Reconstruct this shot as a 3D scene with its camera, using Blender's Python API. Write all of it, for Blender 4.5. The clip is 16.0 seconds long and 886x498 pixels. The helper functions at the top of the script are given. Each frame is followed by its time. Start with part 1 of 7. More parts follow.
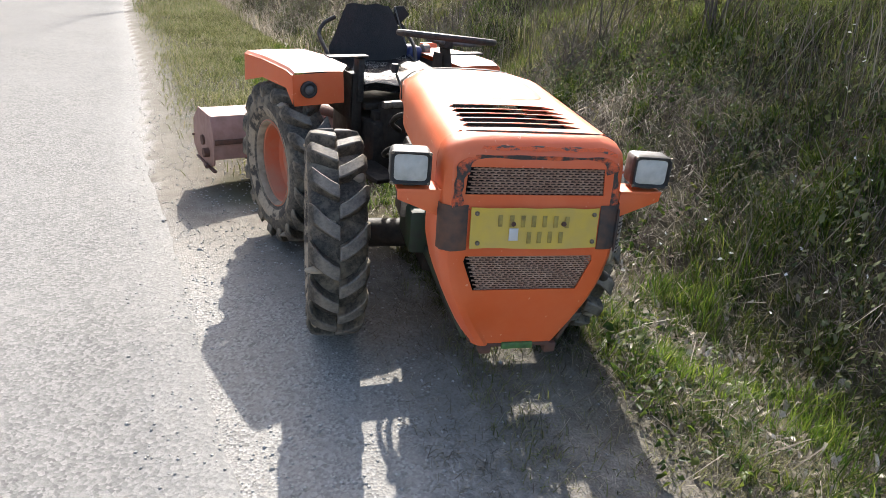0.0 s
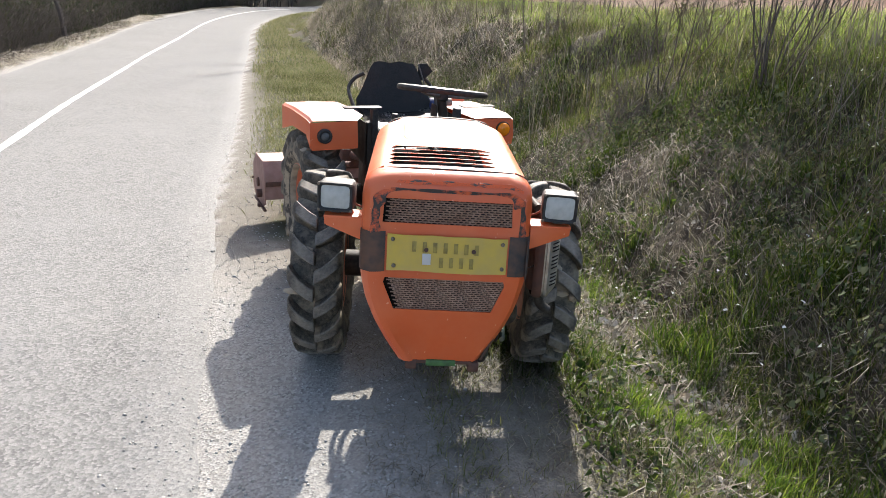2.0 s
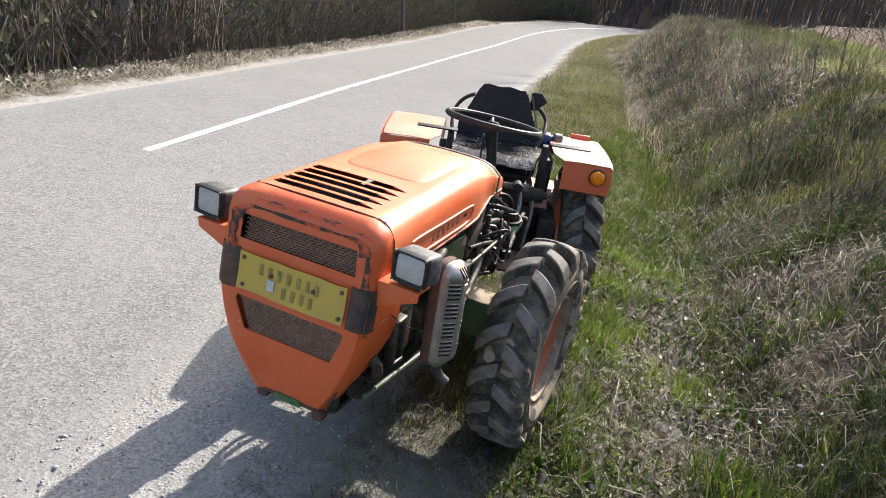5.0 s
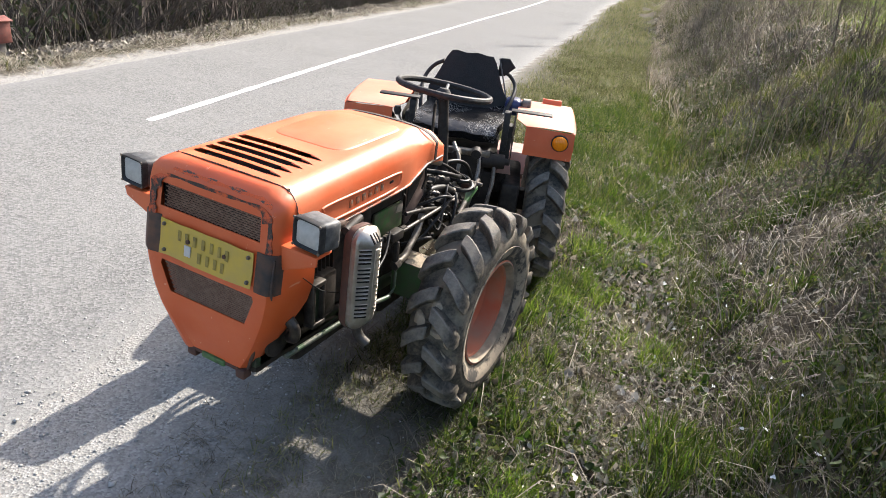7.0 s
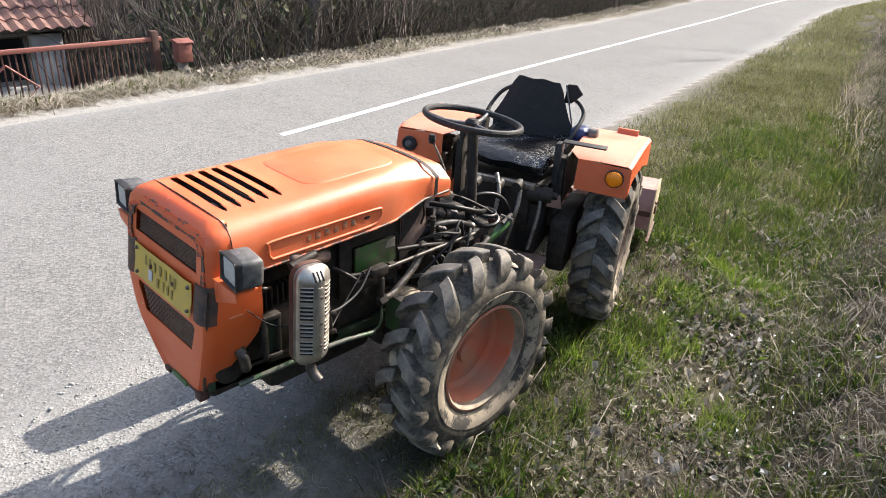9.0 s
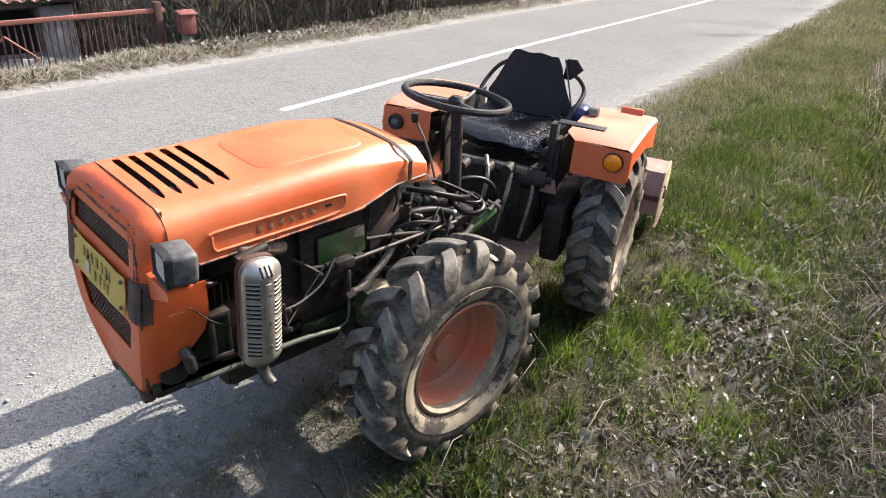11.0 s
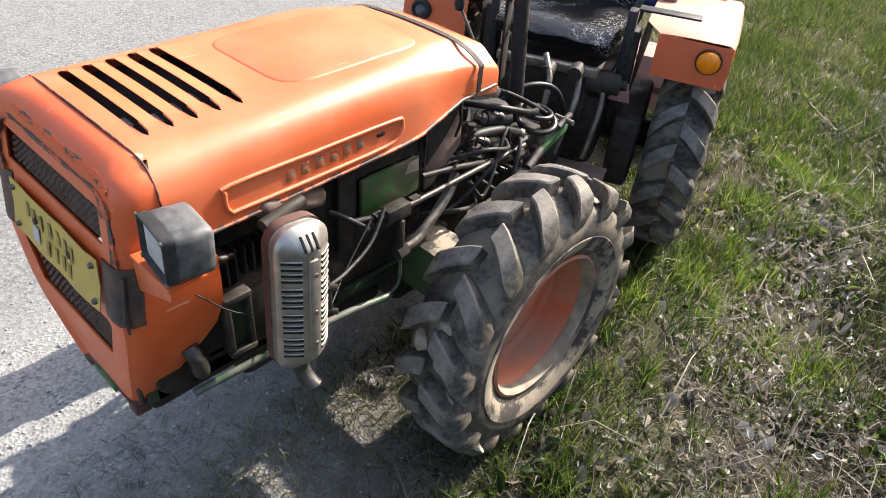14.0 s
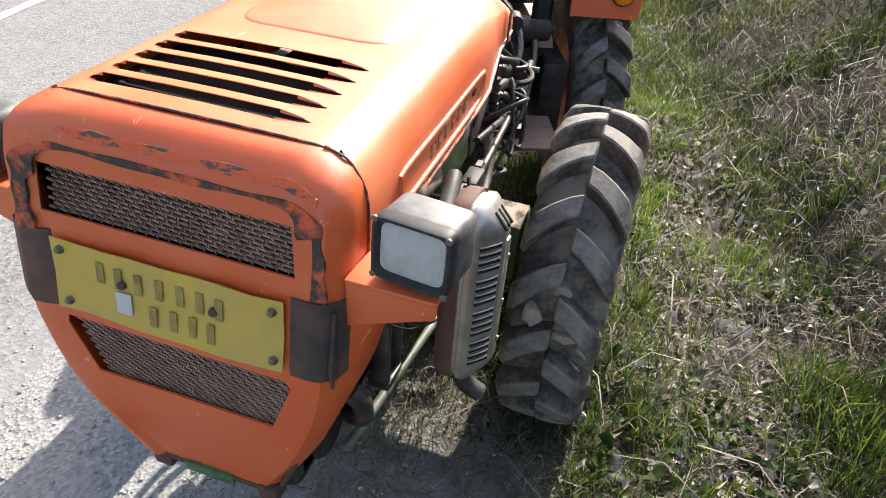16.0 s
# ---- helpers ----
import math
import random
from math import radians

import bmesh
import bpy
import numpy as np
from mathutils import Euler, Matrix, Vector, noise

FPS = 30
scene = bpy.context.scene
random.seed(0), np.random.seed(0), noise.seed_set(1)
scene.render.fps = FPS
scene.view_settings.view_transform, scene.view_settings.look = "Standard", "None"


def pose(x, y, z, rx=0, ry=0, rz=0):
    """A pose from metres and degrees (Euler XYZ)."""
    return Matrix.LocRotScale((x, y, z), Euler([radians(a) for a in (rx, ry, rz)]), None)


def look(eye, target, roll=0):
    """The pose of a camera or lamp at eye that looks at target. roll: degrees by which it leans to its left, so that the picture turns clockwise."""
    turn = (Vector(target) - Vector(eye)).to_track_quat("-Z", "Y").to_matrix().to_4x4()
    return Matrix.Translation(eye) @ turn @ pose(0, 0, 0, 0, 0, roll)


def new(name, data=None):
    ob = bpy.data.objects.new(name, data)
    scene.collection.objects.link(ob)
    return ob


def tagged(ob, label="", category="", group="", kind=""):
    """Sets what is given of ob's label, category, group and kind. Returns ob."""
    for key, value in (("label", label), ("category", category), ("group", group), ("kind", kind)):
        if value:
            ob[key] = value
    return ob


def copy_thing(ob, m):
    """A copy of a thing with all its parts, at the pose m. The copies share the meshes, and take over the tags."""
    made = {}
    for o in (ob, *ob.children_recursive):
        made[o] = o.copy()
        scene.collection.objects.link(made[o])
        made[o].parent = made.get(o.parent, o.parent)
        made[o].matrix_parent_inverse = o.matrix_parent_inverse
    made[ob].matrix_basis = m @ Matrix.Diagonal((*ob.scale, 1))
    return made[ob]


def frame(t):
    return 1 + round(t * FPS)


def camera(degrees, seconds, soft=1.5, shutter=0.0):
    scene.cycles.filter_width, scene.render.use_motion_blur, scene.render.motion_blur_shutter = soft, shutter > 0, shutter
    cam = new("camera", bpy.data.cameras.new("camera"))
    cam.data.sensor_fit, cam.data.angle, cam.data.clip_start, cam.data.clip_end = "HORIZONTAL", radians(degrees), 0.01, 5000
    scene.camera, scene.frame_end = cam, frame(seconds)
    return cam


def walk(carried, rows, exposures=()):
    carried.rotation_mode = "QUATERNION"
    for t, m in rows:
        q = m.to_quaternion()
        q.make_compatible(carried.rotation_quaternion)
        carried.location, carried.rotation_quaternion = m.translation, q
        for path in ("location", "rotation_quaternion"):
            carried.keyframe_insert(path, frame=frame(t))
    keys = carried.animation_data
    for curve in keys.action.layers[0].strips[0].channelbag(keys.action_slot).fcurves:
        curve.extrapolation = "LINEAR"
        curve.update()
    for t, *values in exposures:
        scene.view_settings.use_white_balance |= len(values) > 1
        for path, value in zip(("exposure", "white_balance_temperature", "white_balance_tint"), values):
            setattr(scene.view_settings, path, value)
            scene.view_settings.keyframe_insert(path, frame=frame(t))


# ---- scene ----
cam = camera(65.2, 16.0, 0.8)
PATH = [
    (0, (-0.011, 0.095, 1.52), (0.426, 1.854, 0.673), 5.6),
    (0.5, (0.109, 0.018, 1.54), (0.467, 1.835, 0.784), 4.8),
    (1, (0.214, -0.14, 1.527), (0.54, 1.735, 0.91), 8.6),
    (1.5, (0.317, -0.214, 1.562), (0.549, 1.663, 0.91), 4.8),
    (2, (0.472, -0.203, 1.57), (0.59, 1.657, 0.845), 4.1),
    (2.5, (0.659, -0.189, 1.585), (0.583, 1.673, 0.859), 3.0),
    (3, (0.771, -0.049, 1.562), (0.687, 1.796, 0.794), 6.7),
    (3.5, (0.883, 0.073, 1.578), (0.706, 1.926, 0.847), 6.6),
    (4, (1.077, 0.207, 1.565), (0.76, 2.021, 0.786), 6.6),
    (4.2, (1.184, 0.242, 1.586), (0.745, 2.051, 0.855), 6.9),
    (6.3, (1.929, 0.29, 1.78), (1.126, 1.904, 0.916), 8.7),
    (6.5, (1.945, 0.315, 1.783), (1.146, 1.925, 0.906), 7.8),
    (7, (1.909, 0.382, 1.759), (1.132, 2.006, 0.888), 7.3),
    (7.5, (1.968, 0.635, 1.752), (1.073, 2.185, 0.86), 6.7),
    (8, (2.09, 0.807, 1.796), (1.081, 2.308, 0.942), 5.5),
    (8.5, (2.28, 0.79, 1.821), (1.176, 2.211, 0.947), 6.0),
    (9, (2.364, 0.889, 1.86), (1.149, 2.205, 0.969), 3.9),
    (9.5, (2.436, 1.041, 1.863), (1.176, 2.258, 0.897), 4.1),
    (9.7, (2.443, 1.068, 1.865), (1.181, 2.294, 0.916), 3.8),
    (11.8, (2.165, 1.176, 1.76), (0.952, 2.429, 0.781), 3.8),
    (12, (2.113, 1.197, 1.744), (0.89, 2.412, 0.731), 3.5),
    (12.5, (1.964, 1.373, 1.72), (0.705, 2.554, 0.71), 2.4),
    (13, (1.885, 1.473, 1.689), (0.72, 2.649, 0.567), 3.6),
    (13.5, (1.862, 1.445, 1.639), (0.712, 2.58, 0.46), 3.1),
    (14, (1.743, 1.325, 1.626), (0.718, 2.55, 0.422), 5.2),
    (14.5, (1.611, 1.183, 1.629), (0.71, 2.497, 0.421), 6.3),
    (15, (1.463, 1.12, 1.569), (0.6, 2.433, 0.332), 5.7),
    (15.5, (1.259, 1.085, 1.509), (0.563, 2.493, 0.27), 4.1),
    (16, (1.119, 1.07, 1.442), (0.672, 2.635, 0.279), 4.7),
]
walk(cam, [(t, look(eye, target, roll)) for t, eye, target, roll in PATH], [(0, 1.50), (2, 1.43), (4, 1.28), (7, 1.41), (9, 1.39), (12.5, 1.35), (14, 1.54), (14.5, 1.55), (16, 1.56)])

# ---------------------------------------------------------------- light
SUN_AZ, SUN_EL = 6.0, 36.0
world = bpy.data.worlds.new("sky")
scene.world = world
world.use_nodes = True
wn = world.node_tree.nodes
sky = wn.new("ShaderNodeTexSky")
sky.sky_type = 'NISHITA'
sky.sun_disc = False
sky.dust_density, sky.ozone_density = 3.5, 1.0
sky.sun_elevation, sky.sun_rotation = radians(SUN_EL), radians(SUN_AZ)
world.node_tree.links.new(sky.outputs[0], wn["Background"].inputs[0])
wn["Background"].inputs[1].default_value = 0.15
sun_data = bpy.data.lights.new("sun", 'SUN')
sun_data.energy, sun_data.angle, sun_data.color = 4.1, radians(0.53), (1.0, 0.955, 0.89)
sun = new("sun", sun_data)
_a, _e = radians(SUN_AZ), radians(SUN_EL)
SUN_DIR = Vector((math.sin(_a) * math.cos(_e), math.cos(_a) * math.cos(_e), math.sin(_e)))
sun.matrix_world = look(SUN_DIR * 60, (0, 0, 0))

# ---------------------------------------------------------------- materials
def mat(name):
    m = bpy.data.materials.new(name)
    m.use_nodes = True
    return m, m.node_tree, m.node_tree.nodes["Principled BSDF"]


def node(nt, kind, **values):
    n = nt.nodes.new(kind)
    for key, value in values.items():
        if key in n.inputs:
            n.inputs[key].default_value = value
        else:
            n.inputs[int(key[1:])].default_value = value
    return n


def noise_tex(nt, scale, detail=4.0, rough=0.55, vec=None):
    n = node(nt, "ShaderNodeTexNoise", Scale=scale, Detail=detail, Roughness=rough)
    if vec is None:
        vec = nt.nodes.new("ShaderNodeTexCoord").outputs["Object"]
    nt.links.new(vec, n.inputs["Vector"])
    return n.outputs["Fac"]


def ramp(nt, fac, stops):
    r = nt.nodes.new("ShaderNodeValToRGB")
    els = r.color_ramp.elements
    while len(els) < len(stops):
        els.new(0.5)
    for el, (p, c) in zip(els, stops):
        el.position = p
        el.color = (*c, 1) if not isinstance(c, (int, float)) else (c, c, c, 1)
    nt.links.new(fac, r.inputs[0])
    return r.outputs[0]


def mix(nt, fac, a, b, blend='MIX'):
    m = nt.nodes.new("ShaderNodeMix")
    m.data_type, m.blend_type = 'RGBA', blend
    for sock, v in ((m.inputs[0], fac), (m.inputs[6], a), (m.inputs[7], b)):
        if isinstance(v, (int, float)):
            sock.default_value = v
        elif isinstance(v, tuple):
            sock.default_value = (*v, 1)
        else:
            nt.links.new(v, sock)
    return m.outputs[2]


def bump(nt, bsdf, height, strength, dist=0.01):
    b = node(nt, "ShaderNodeBump", Strength=strength, Distance=dist)
    nt.links.new(height, b.inputs["Height"])
    nt.links.new(b.outputs[0], bsdf.inputs["Normal"])


def plain(name, a, b, scale=30, rough=0.5, metal=0.0, bumps=0.15, rough2=None, coat=0.0):
    m, nt, p = mat(name)
    f = noise_tex(nt, scale, 6)
    g = noise_tex(nt, scale * 0.17, 3)
    c = mix(nt, ramp(nt, f, [(0.35, 0.0), (0.7, 1.0)]), a, b)
    c = mix(nt, ramp(nt, g, [(0.45, 0.0), (0.75, 0.6)]), c, b)
    nt.links.new(c, p.inputs["Base Color"])
    p.inputs["Metallic"].default_value = metal
    nt.links.new(ramp(nt, g, [(0.3, rough), (0.7, rough if rough2 is None else rough2)]), p.inputs["Roughness"])
    p.inputs["Coat Weight"].default_value = coat
    if bumps:
        bump(nt, p, f, bumps, 0.004)
    return m


def orange_paint(name, fade, chips, rough=0.42, base=(0.66, 0.11, 0.012), dust=0.5, coat=0.55):
    """Old brushed orange enamel: cloudy fading, fine scratches, chips to dark primer."""
    m, nt, p = mat(name)
    cloud = noise_tex(nt, 5.0, 5, 0.6)
    fine = noise_tex(nt, 55, 6, 0.65)
    chip = noise_tex(nt, 22, 8, 0.7)
    c = mix(nt, ramp(nt, cloud, [(0.35, 0.0), (0.72, 1.0)]), base, fade)
    c = mix(nt, ramp(nt, fine, [(0.55, 0.0), (0.8, 0.35)]), c, (0.55, 0.09, 0.025))
    # dust and long pale scratches
    c = mix(nt, ramp(nt, noise_tex(nt, 2.3, 6, 0.7), [(0.38, 0.0), (0.72, dust)]), c, (0.74, 0.37, 0.21))
    mp = nt.nodes.new("ShaderNodeMapping")
    mp.inputs["Scale"].default_value = (46, 5, 30)
    mp.inputs["Rotation"].default_value = (0.2, 0.1, 0.5)
    nt.links.new(nt.nodes.new("ShaderNodeTexCoord").outputs["Object"], mp.inputs[0])
    c = mix(nt, ramp(nt, noise_tex(nt, 1.6, 3, 0.5, mp.outputs[0]), [(0.70, 0.0), (0.73, 0.45)]), c, (0.80, 0.46, 0.30))
    k = ramp(nt, chip, [(chips, 0.0), (chips + 0.03, 1.0)])
    c = mix(nt, k, c, (0.10, 0.055, 0.035))
    nt.links.new(c, p.inputs["Base Color"])
    nt.links.new(ramp(nt, cloud, [(0.3, rough - 0.06), (0.75, rough + 0.16)]), p.inputs["Roughness"])
    p.inputs["Specular IOR Level"].default_value = 0.6
    p.inputs["Coat Weight"].default_value = coat
    p.inputs["Coat Roughness"].default_value = 0.43
    bump(nt, p, mix(nt, 0.35, cloud, fine), 0.16, 0.006)
    return m


def rubber_mat(name):
    m, nt, p = mat(name)
    big = noise_tex(nt, 7, 5, 0.65)
    fine = noise_tex(nt, 70, 6, 0.7)
    c = mix(nt, ramp(nt, fine, [(0.4, 0.0), (0.75, 0.8)]), (0.042, 0.037, 0.031), (0.150, 0.129, 0.100))
    c = mix(nt, ramp(nt, big, [(0.48, 0.0), (0.61, 0.7)]), c, (0.29, 0.238, 0.17))
    c = mix(nt, ramp(nt, noise_tex(nt, 26, 5, 0.7), [(0.56, 0.0), (0.64, 0.6)]), c, (0.17, 0.138, 0.10))
    # the running faces of the lugs are scoured pale and painted brighter for sun
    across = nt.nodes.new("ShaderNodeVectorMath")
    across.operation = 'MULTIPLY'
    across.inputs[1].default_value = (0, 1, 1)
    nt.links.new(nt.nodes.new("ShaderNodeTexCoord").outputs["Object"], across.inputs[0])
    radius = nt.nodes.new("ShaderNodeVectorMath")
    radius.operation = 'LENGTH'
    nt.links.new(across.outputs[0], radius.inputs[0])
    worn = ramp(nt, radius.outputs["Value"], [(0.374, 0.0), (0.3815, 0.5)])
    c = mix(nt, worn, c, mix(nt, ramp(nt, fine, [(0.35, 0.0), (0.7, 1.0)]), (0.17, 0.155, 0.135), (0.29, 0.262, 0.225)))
    nt.links.new(c, p.inputs["Base Color"])
    nt.links.new(ramp(nt, big, [(0.35, 0.6), (0.7, 0.9)]), p.inputs["Roughness"])
    p.inputs["Specular IOR Level"].default_value = 0.25
    bump(nt, p, fine, 0.35, 0.004)
    return m


def leaf_mat(name, colours, rough=0.6, trans=0.25):
    m, nt, p = mat(name)
    g = nt.nodes.new("ShaderNodeNewGeometry")
    c = ramp(nt, g.outputs["Random Per Island"], [(i / max(1, len(colours) - 1), c) for i, c in enumerate(colours)])
    nt.links.new(c, p.inputs["Base Color"])
    p.inputs["Roughness"].default_value = rough
    if trans:
        t = nt.nodes.new("ShaderNodeBsdfTranslucent")
        nt.links.new(c, t.inputs[0])
        s = nt.nodes.new("ShaderNodeMixShader")
        s.inputs[0].default_value = trans
        nt.links.new(p.outputs[0], s.inputs[1])
        nt.links.new(t.outputs[0], s.inputs[2])
        nt.links.new(s.outputs[0], nt.nodes["Material Output"].inputs[0])
    return m


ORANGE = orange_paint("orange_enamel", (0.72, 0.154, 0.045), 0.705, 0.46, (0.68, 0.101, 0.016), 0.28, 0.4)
# fender tops: fading, plus sun glare painted in as a paler orange
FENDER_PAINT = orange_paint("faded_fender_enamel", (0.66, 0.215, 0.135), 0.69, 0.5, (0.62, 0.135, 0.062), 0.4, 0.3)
# deeper orange for cowl, brackets and fender faces; on fenders it carries shade
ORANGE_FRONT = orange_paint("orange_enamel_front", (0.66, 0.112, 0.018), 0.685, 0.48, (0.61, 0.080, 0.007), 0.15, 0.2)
ORANGE_WORN = orange_paint("worn_orange", (0.5, 0.09, 0.03), 0.46, 0.6)
RUST = plain("rusty_iron", (0.115, 0.05, 0.03), (0.07, 0.035, 0.026), 40, 0.8)
IRON = plain("oily_iron", (0.017, 0.014, 0.0115), (0.044, 0.035, 0.027), 38, 0.42, 0.0, 0.4, 0.8)
STEEL = plain("grey_steel", (0.30, 0.27, 0.23), (0.13, 0.105, 0.08), 50, 0.4, 0.7, 0.15, 0.55)
ALU = plain("worn_aluminium", (0.50, 0.465, 0.41), (0.32, 0.27, 0.22), 28, 0.32, 0.75, 0.15, 0.48)
GREEN = plain("green_paint", (0.07, 0.20, 0.045), (0.035, 0.06, 0.03), 26, 0.45, 0.0, 0.2, 0.6)
HOSE = plain("oily_rubber_hose", (0.010, 0.009, 0.008), (0.024, 0.021, 0.018), 55, 0.38, 0, 0.3, 0.6)
BLACK = plain("black_plastic", (0.020, 0.019, 0.018), (0.05, 0.046, 0.042), 60, 0.45, 0, 0.15, 0.6)
GREY_PLASTIC = plain("faded_plastic", (0.045, 0.044, 0.043), (0.13, 0.125, 0.118), 45, 0.5, 0, 0.15, 0.65)
CLOTH = plain("black_cloth", (0.013, 0.0125, 0.0125), (0.026, 0.0245, 0.0235), 160, 0.9, 0, 0.5)


def torn_vinyl():
    """Black vinyl with a net of pale cracks and torn patches."""
    m, nt, p = mat("torn_black_vinyl")
    v = node(nt, "ShaderNodeTexVoronoi", Scale=42.0)
    v.feature = 'DISTANCE_TO_EDGE'
    warp = node(nt, "ShaderNodeTexNoise", Scale=14.0, Detail=4.0)
    nt.links.new(nt.nodes.new("ShaderNodeTexCoord").outputs["Object"], warp.inputs["Vector"])
    nt.links.new(mix(nt, 0.18, nt.nodes.new("ShaderNodeTexCoord").outputs["Object"], warp.outputs["Color"]), v.inputs["Vector"])
    where = ramp(nt, noise_tex(nt, 7, 4), [(0.49, 0.0), (0.60, 1.0)])
    # the pale net paints torn cracks and the white highlights on the vinyl
    crack = ramp(nt, v.outputs["Distance"], [(0.012, 1.0), (0.05, 0.0)])
    c = mix(nt, mix(nt, 1.0, where, crack, 'MULTIPLY'), (0.013, 0.012, 0.012), (0.30, 0.285, 0.26))
    nt.links.new(c, p.inputs["Base Color"])
    p.inputs["Roughness"].default_value = 0.27
    p.inputs["Specular IOR Level"].default_value = 0.35
    bump(nt, p, noise_tex(nt, 30, 6), 0.8, 0.006)
    return m


VINYL = torn_vinyl()
DARK_GREEN = plain("oily_green_paint", (0.022, 0.05, 0.018), (0.025, 0.025, 0.018), 22, 0.5, 0.0, 0.2, 0.7)
PLATE = plain("yellow_tin", (0.56, 0.37, 0.045), (0.46, 0.32, 0.075), 18, 0.45, 0, 0.12, 0.55)
PLATE_INK = plain("faded_ink", (0.17, 0.12, 0.03), (0.36, 0.26, 0.05), 60, 0.6, 0, 0)
PAD = plain("scuffed_black_paint", (0.030, 0.025, 0.023), (0.12, 0.055, 0.03), 24, 0.55, 0, 0.25, 0.75)
GRILLE = plain("rusty_mesh", (0.36, 0.24, 0.175), (0.22, 0.12, 0.08), 60, 0.55, 0.2, 0.1)
# near-black for openings: the shade inside is put into this colour
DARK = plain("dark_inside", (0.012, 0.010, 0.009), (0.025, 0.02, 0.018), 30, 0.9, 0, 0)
for _m in (HOSE, IRON, BLACK, DARK):
    _m.node_tree.nodes["Principled BSDF"].inputs["Specular IOR Level"].default_value = 0.22
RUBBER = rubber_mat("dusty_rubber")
RIM = plain("dusty_orange_rim", (0.54, 0.125, 0.052), (0.40, 0.20, 0.125), 9, 0.6, 0, 0.2, 0.8)


def streaked(name, a, b, scale, lo, hi, stretch=(1, 1, 1), rough=0.6):
    """Two paints divided by a ragged streaky edge."""
    m, nt, p = mat(name)
    mp = nt.nodes.new("ShaderNodeMapping")
    mp.inputs["Scale"].default_value = stretch
    nt.links.new(nt.nodes.new("ShaderNodeTexCoord").outputs["Object"], mp.inputs[0])
    f = noise_tex(nt, scale, 8, 0.68, mp.outputs[0])
    g = noise_tex(nt, scale * 4, 4, 0.6)
    c = mix(nt, ramp(nt, f, [(lo, 0.0), (hi, 1.0)]), a, b)
    c = mix(nt, ramp(nt, g, [(0.4, 0.0), (0.8, 0.4)]), c, (0.09, 0.06, 0.042))
    nt.links.new(c, p.inputs["Base Color"])
    p.inputs["Roughness"].default_value = rough
    bump(nt, p, f, 0.3, 0.004)
    return m


SCUFF = streaked("scuffed_enamel", (0.66, 0.10, 0.022), (0.032, 0.024, 0.02), 40, 0.40, 0.52, (0.7, 1, 0.7))
SCUFF_EDGE = streaked("chipped_edge", (0.74, 0.105, 0.018), (0.10, 0.06, 0.04), 60, 0.50, 0.55, (0.45, 1, 1))
BOX_GREEN = plain("dusty_green_paint", (0.035, 0.095, 0.022), (0.05, 0.06, 0.03), 20, 0.55, 0, 0.2, 0.7)
PANEL_GREEN = streaked("mossy_green_tin", (0.035, 0.105, 0.022), (0.085, 0.075, 0.045), 13, 0.44, 0.62, rough=0.5)
DUSTY_RUST = plain("dusty_rust", (0.19, 0.125, 0.095), (0.11, 0.07, 0.052), 34, 0.75, 0.0, 0.3)
SEAM = streaked("dirty_seam", (0.52, 0.10, 0.035), (0.05, 0.035, 0.028), 50, 0.38, 0.5)
WORN_GREEN = plain("worn_green_paint", (0.05, 0.085, 0.04), (0.15, 0.14, 0.115), 30, 0.4, 0.2, 0.2, 0.6)
RUSTY_PIPE = plain("sooty_steel", (0.085, 0.073, 0.06), (0.03, 0.023, 0.019), 40, 0.38, 0.5, 0.2, 0.65)
MUD_RING = streaked("flaking_mud", (0.045, 0.04, 0.033), (0.34, 0.275, 0.195), 11, 0.45, 0.53, rough=0.95)
MUD = plain("dried_mud", (0.40, 0.325, 0.235), (0.17, 0.135, 0.095), 17, 0.95, 0, 0.6)
LETTER = streaked("grey_green_letters", (0.62, 0.115, 0.018), (0.20, 0.15, 0.10), 75, 0.42, 0.56)
BLUE = plain("blue_plastic", (0.016, 0.024, 0.085), (0.03, 0.04, 0.12), 30, 0.35, 0, 0.05)
FADED_RED = plain("faded_red_paint", (0.27, 0.085, 0.062), (0.19, 0.08, 0.062), 30, 0.6, 0, 0.2)
TILLER_PAINT = plain("faded_pink_paint", (0.36, 0.21, 0.17), (0.25, 0.135, 0.10), 14, 0.65, 0, 0.2, 0.8)
CREAM = plain("grubby_cream_paint", (0.44, 0.36, 0.22), (0.26, 0.20, 0.13), 14, 0.6, 0, 0.2, 0.75)
WHITE_WALL = plain("limewash", (0.62, 0.60, 0.56), (0.42, 0.38, 0.34), 4, 0.9, 0, 0.3)
TILE = plain("clay_tile", (0.27, 0.135, 0.10), (0.17, 0.10, 0.08), 6, 0.85, 0, 0.3)
BARK = plain("grey_bark", (0.13, 0.105, 0.085), (0.065, 0.05, 0.042), 22, 0.95, 0, 0.6)
TWIG = plain("brown_twig", (0.145, 0.115, 0.092), (0.075, 0.06, 0.05), 20, 0.9, 0, 0)
BRUSHWOOD = plain("dark_brushwood", (0.10, 0.083, 0.068), (0.055, 0.046, 0.039), 6, 0.95, 0, 0)
OLDWOOD = plain("grey_wood", (0.26, 0.24, 0.21), (0.15, 0.13, 0.11), 14, 0.9, 0, 0.4)
STRING = plain("black_strap", (0.02, 0.018, 0.018), (0.06, 0.04, 0.03), 60, 0.7, 0, 0.2)
WINDOW_DARK = plain("dark_pane", (0.015, 0.017, 0.02), (0.03, 0.03, 0.032), 5, 0.12, 0, 0)


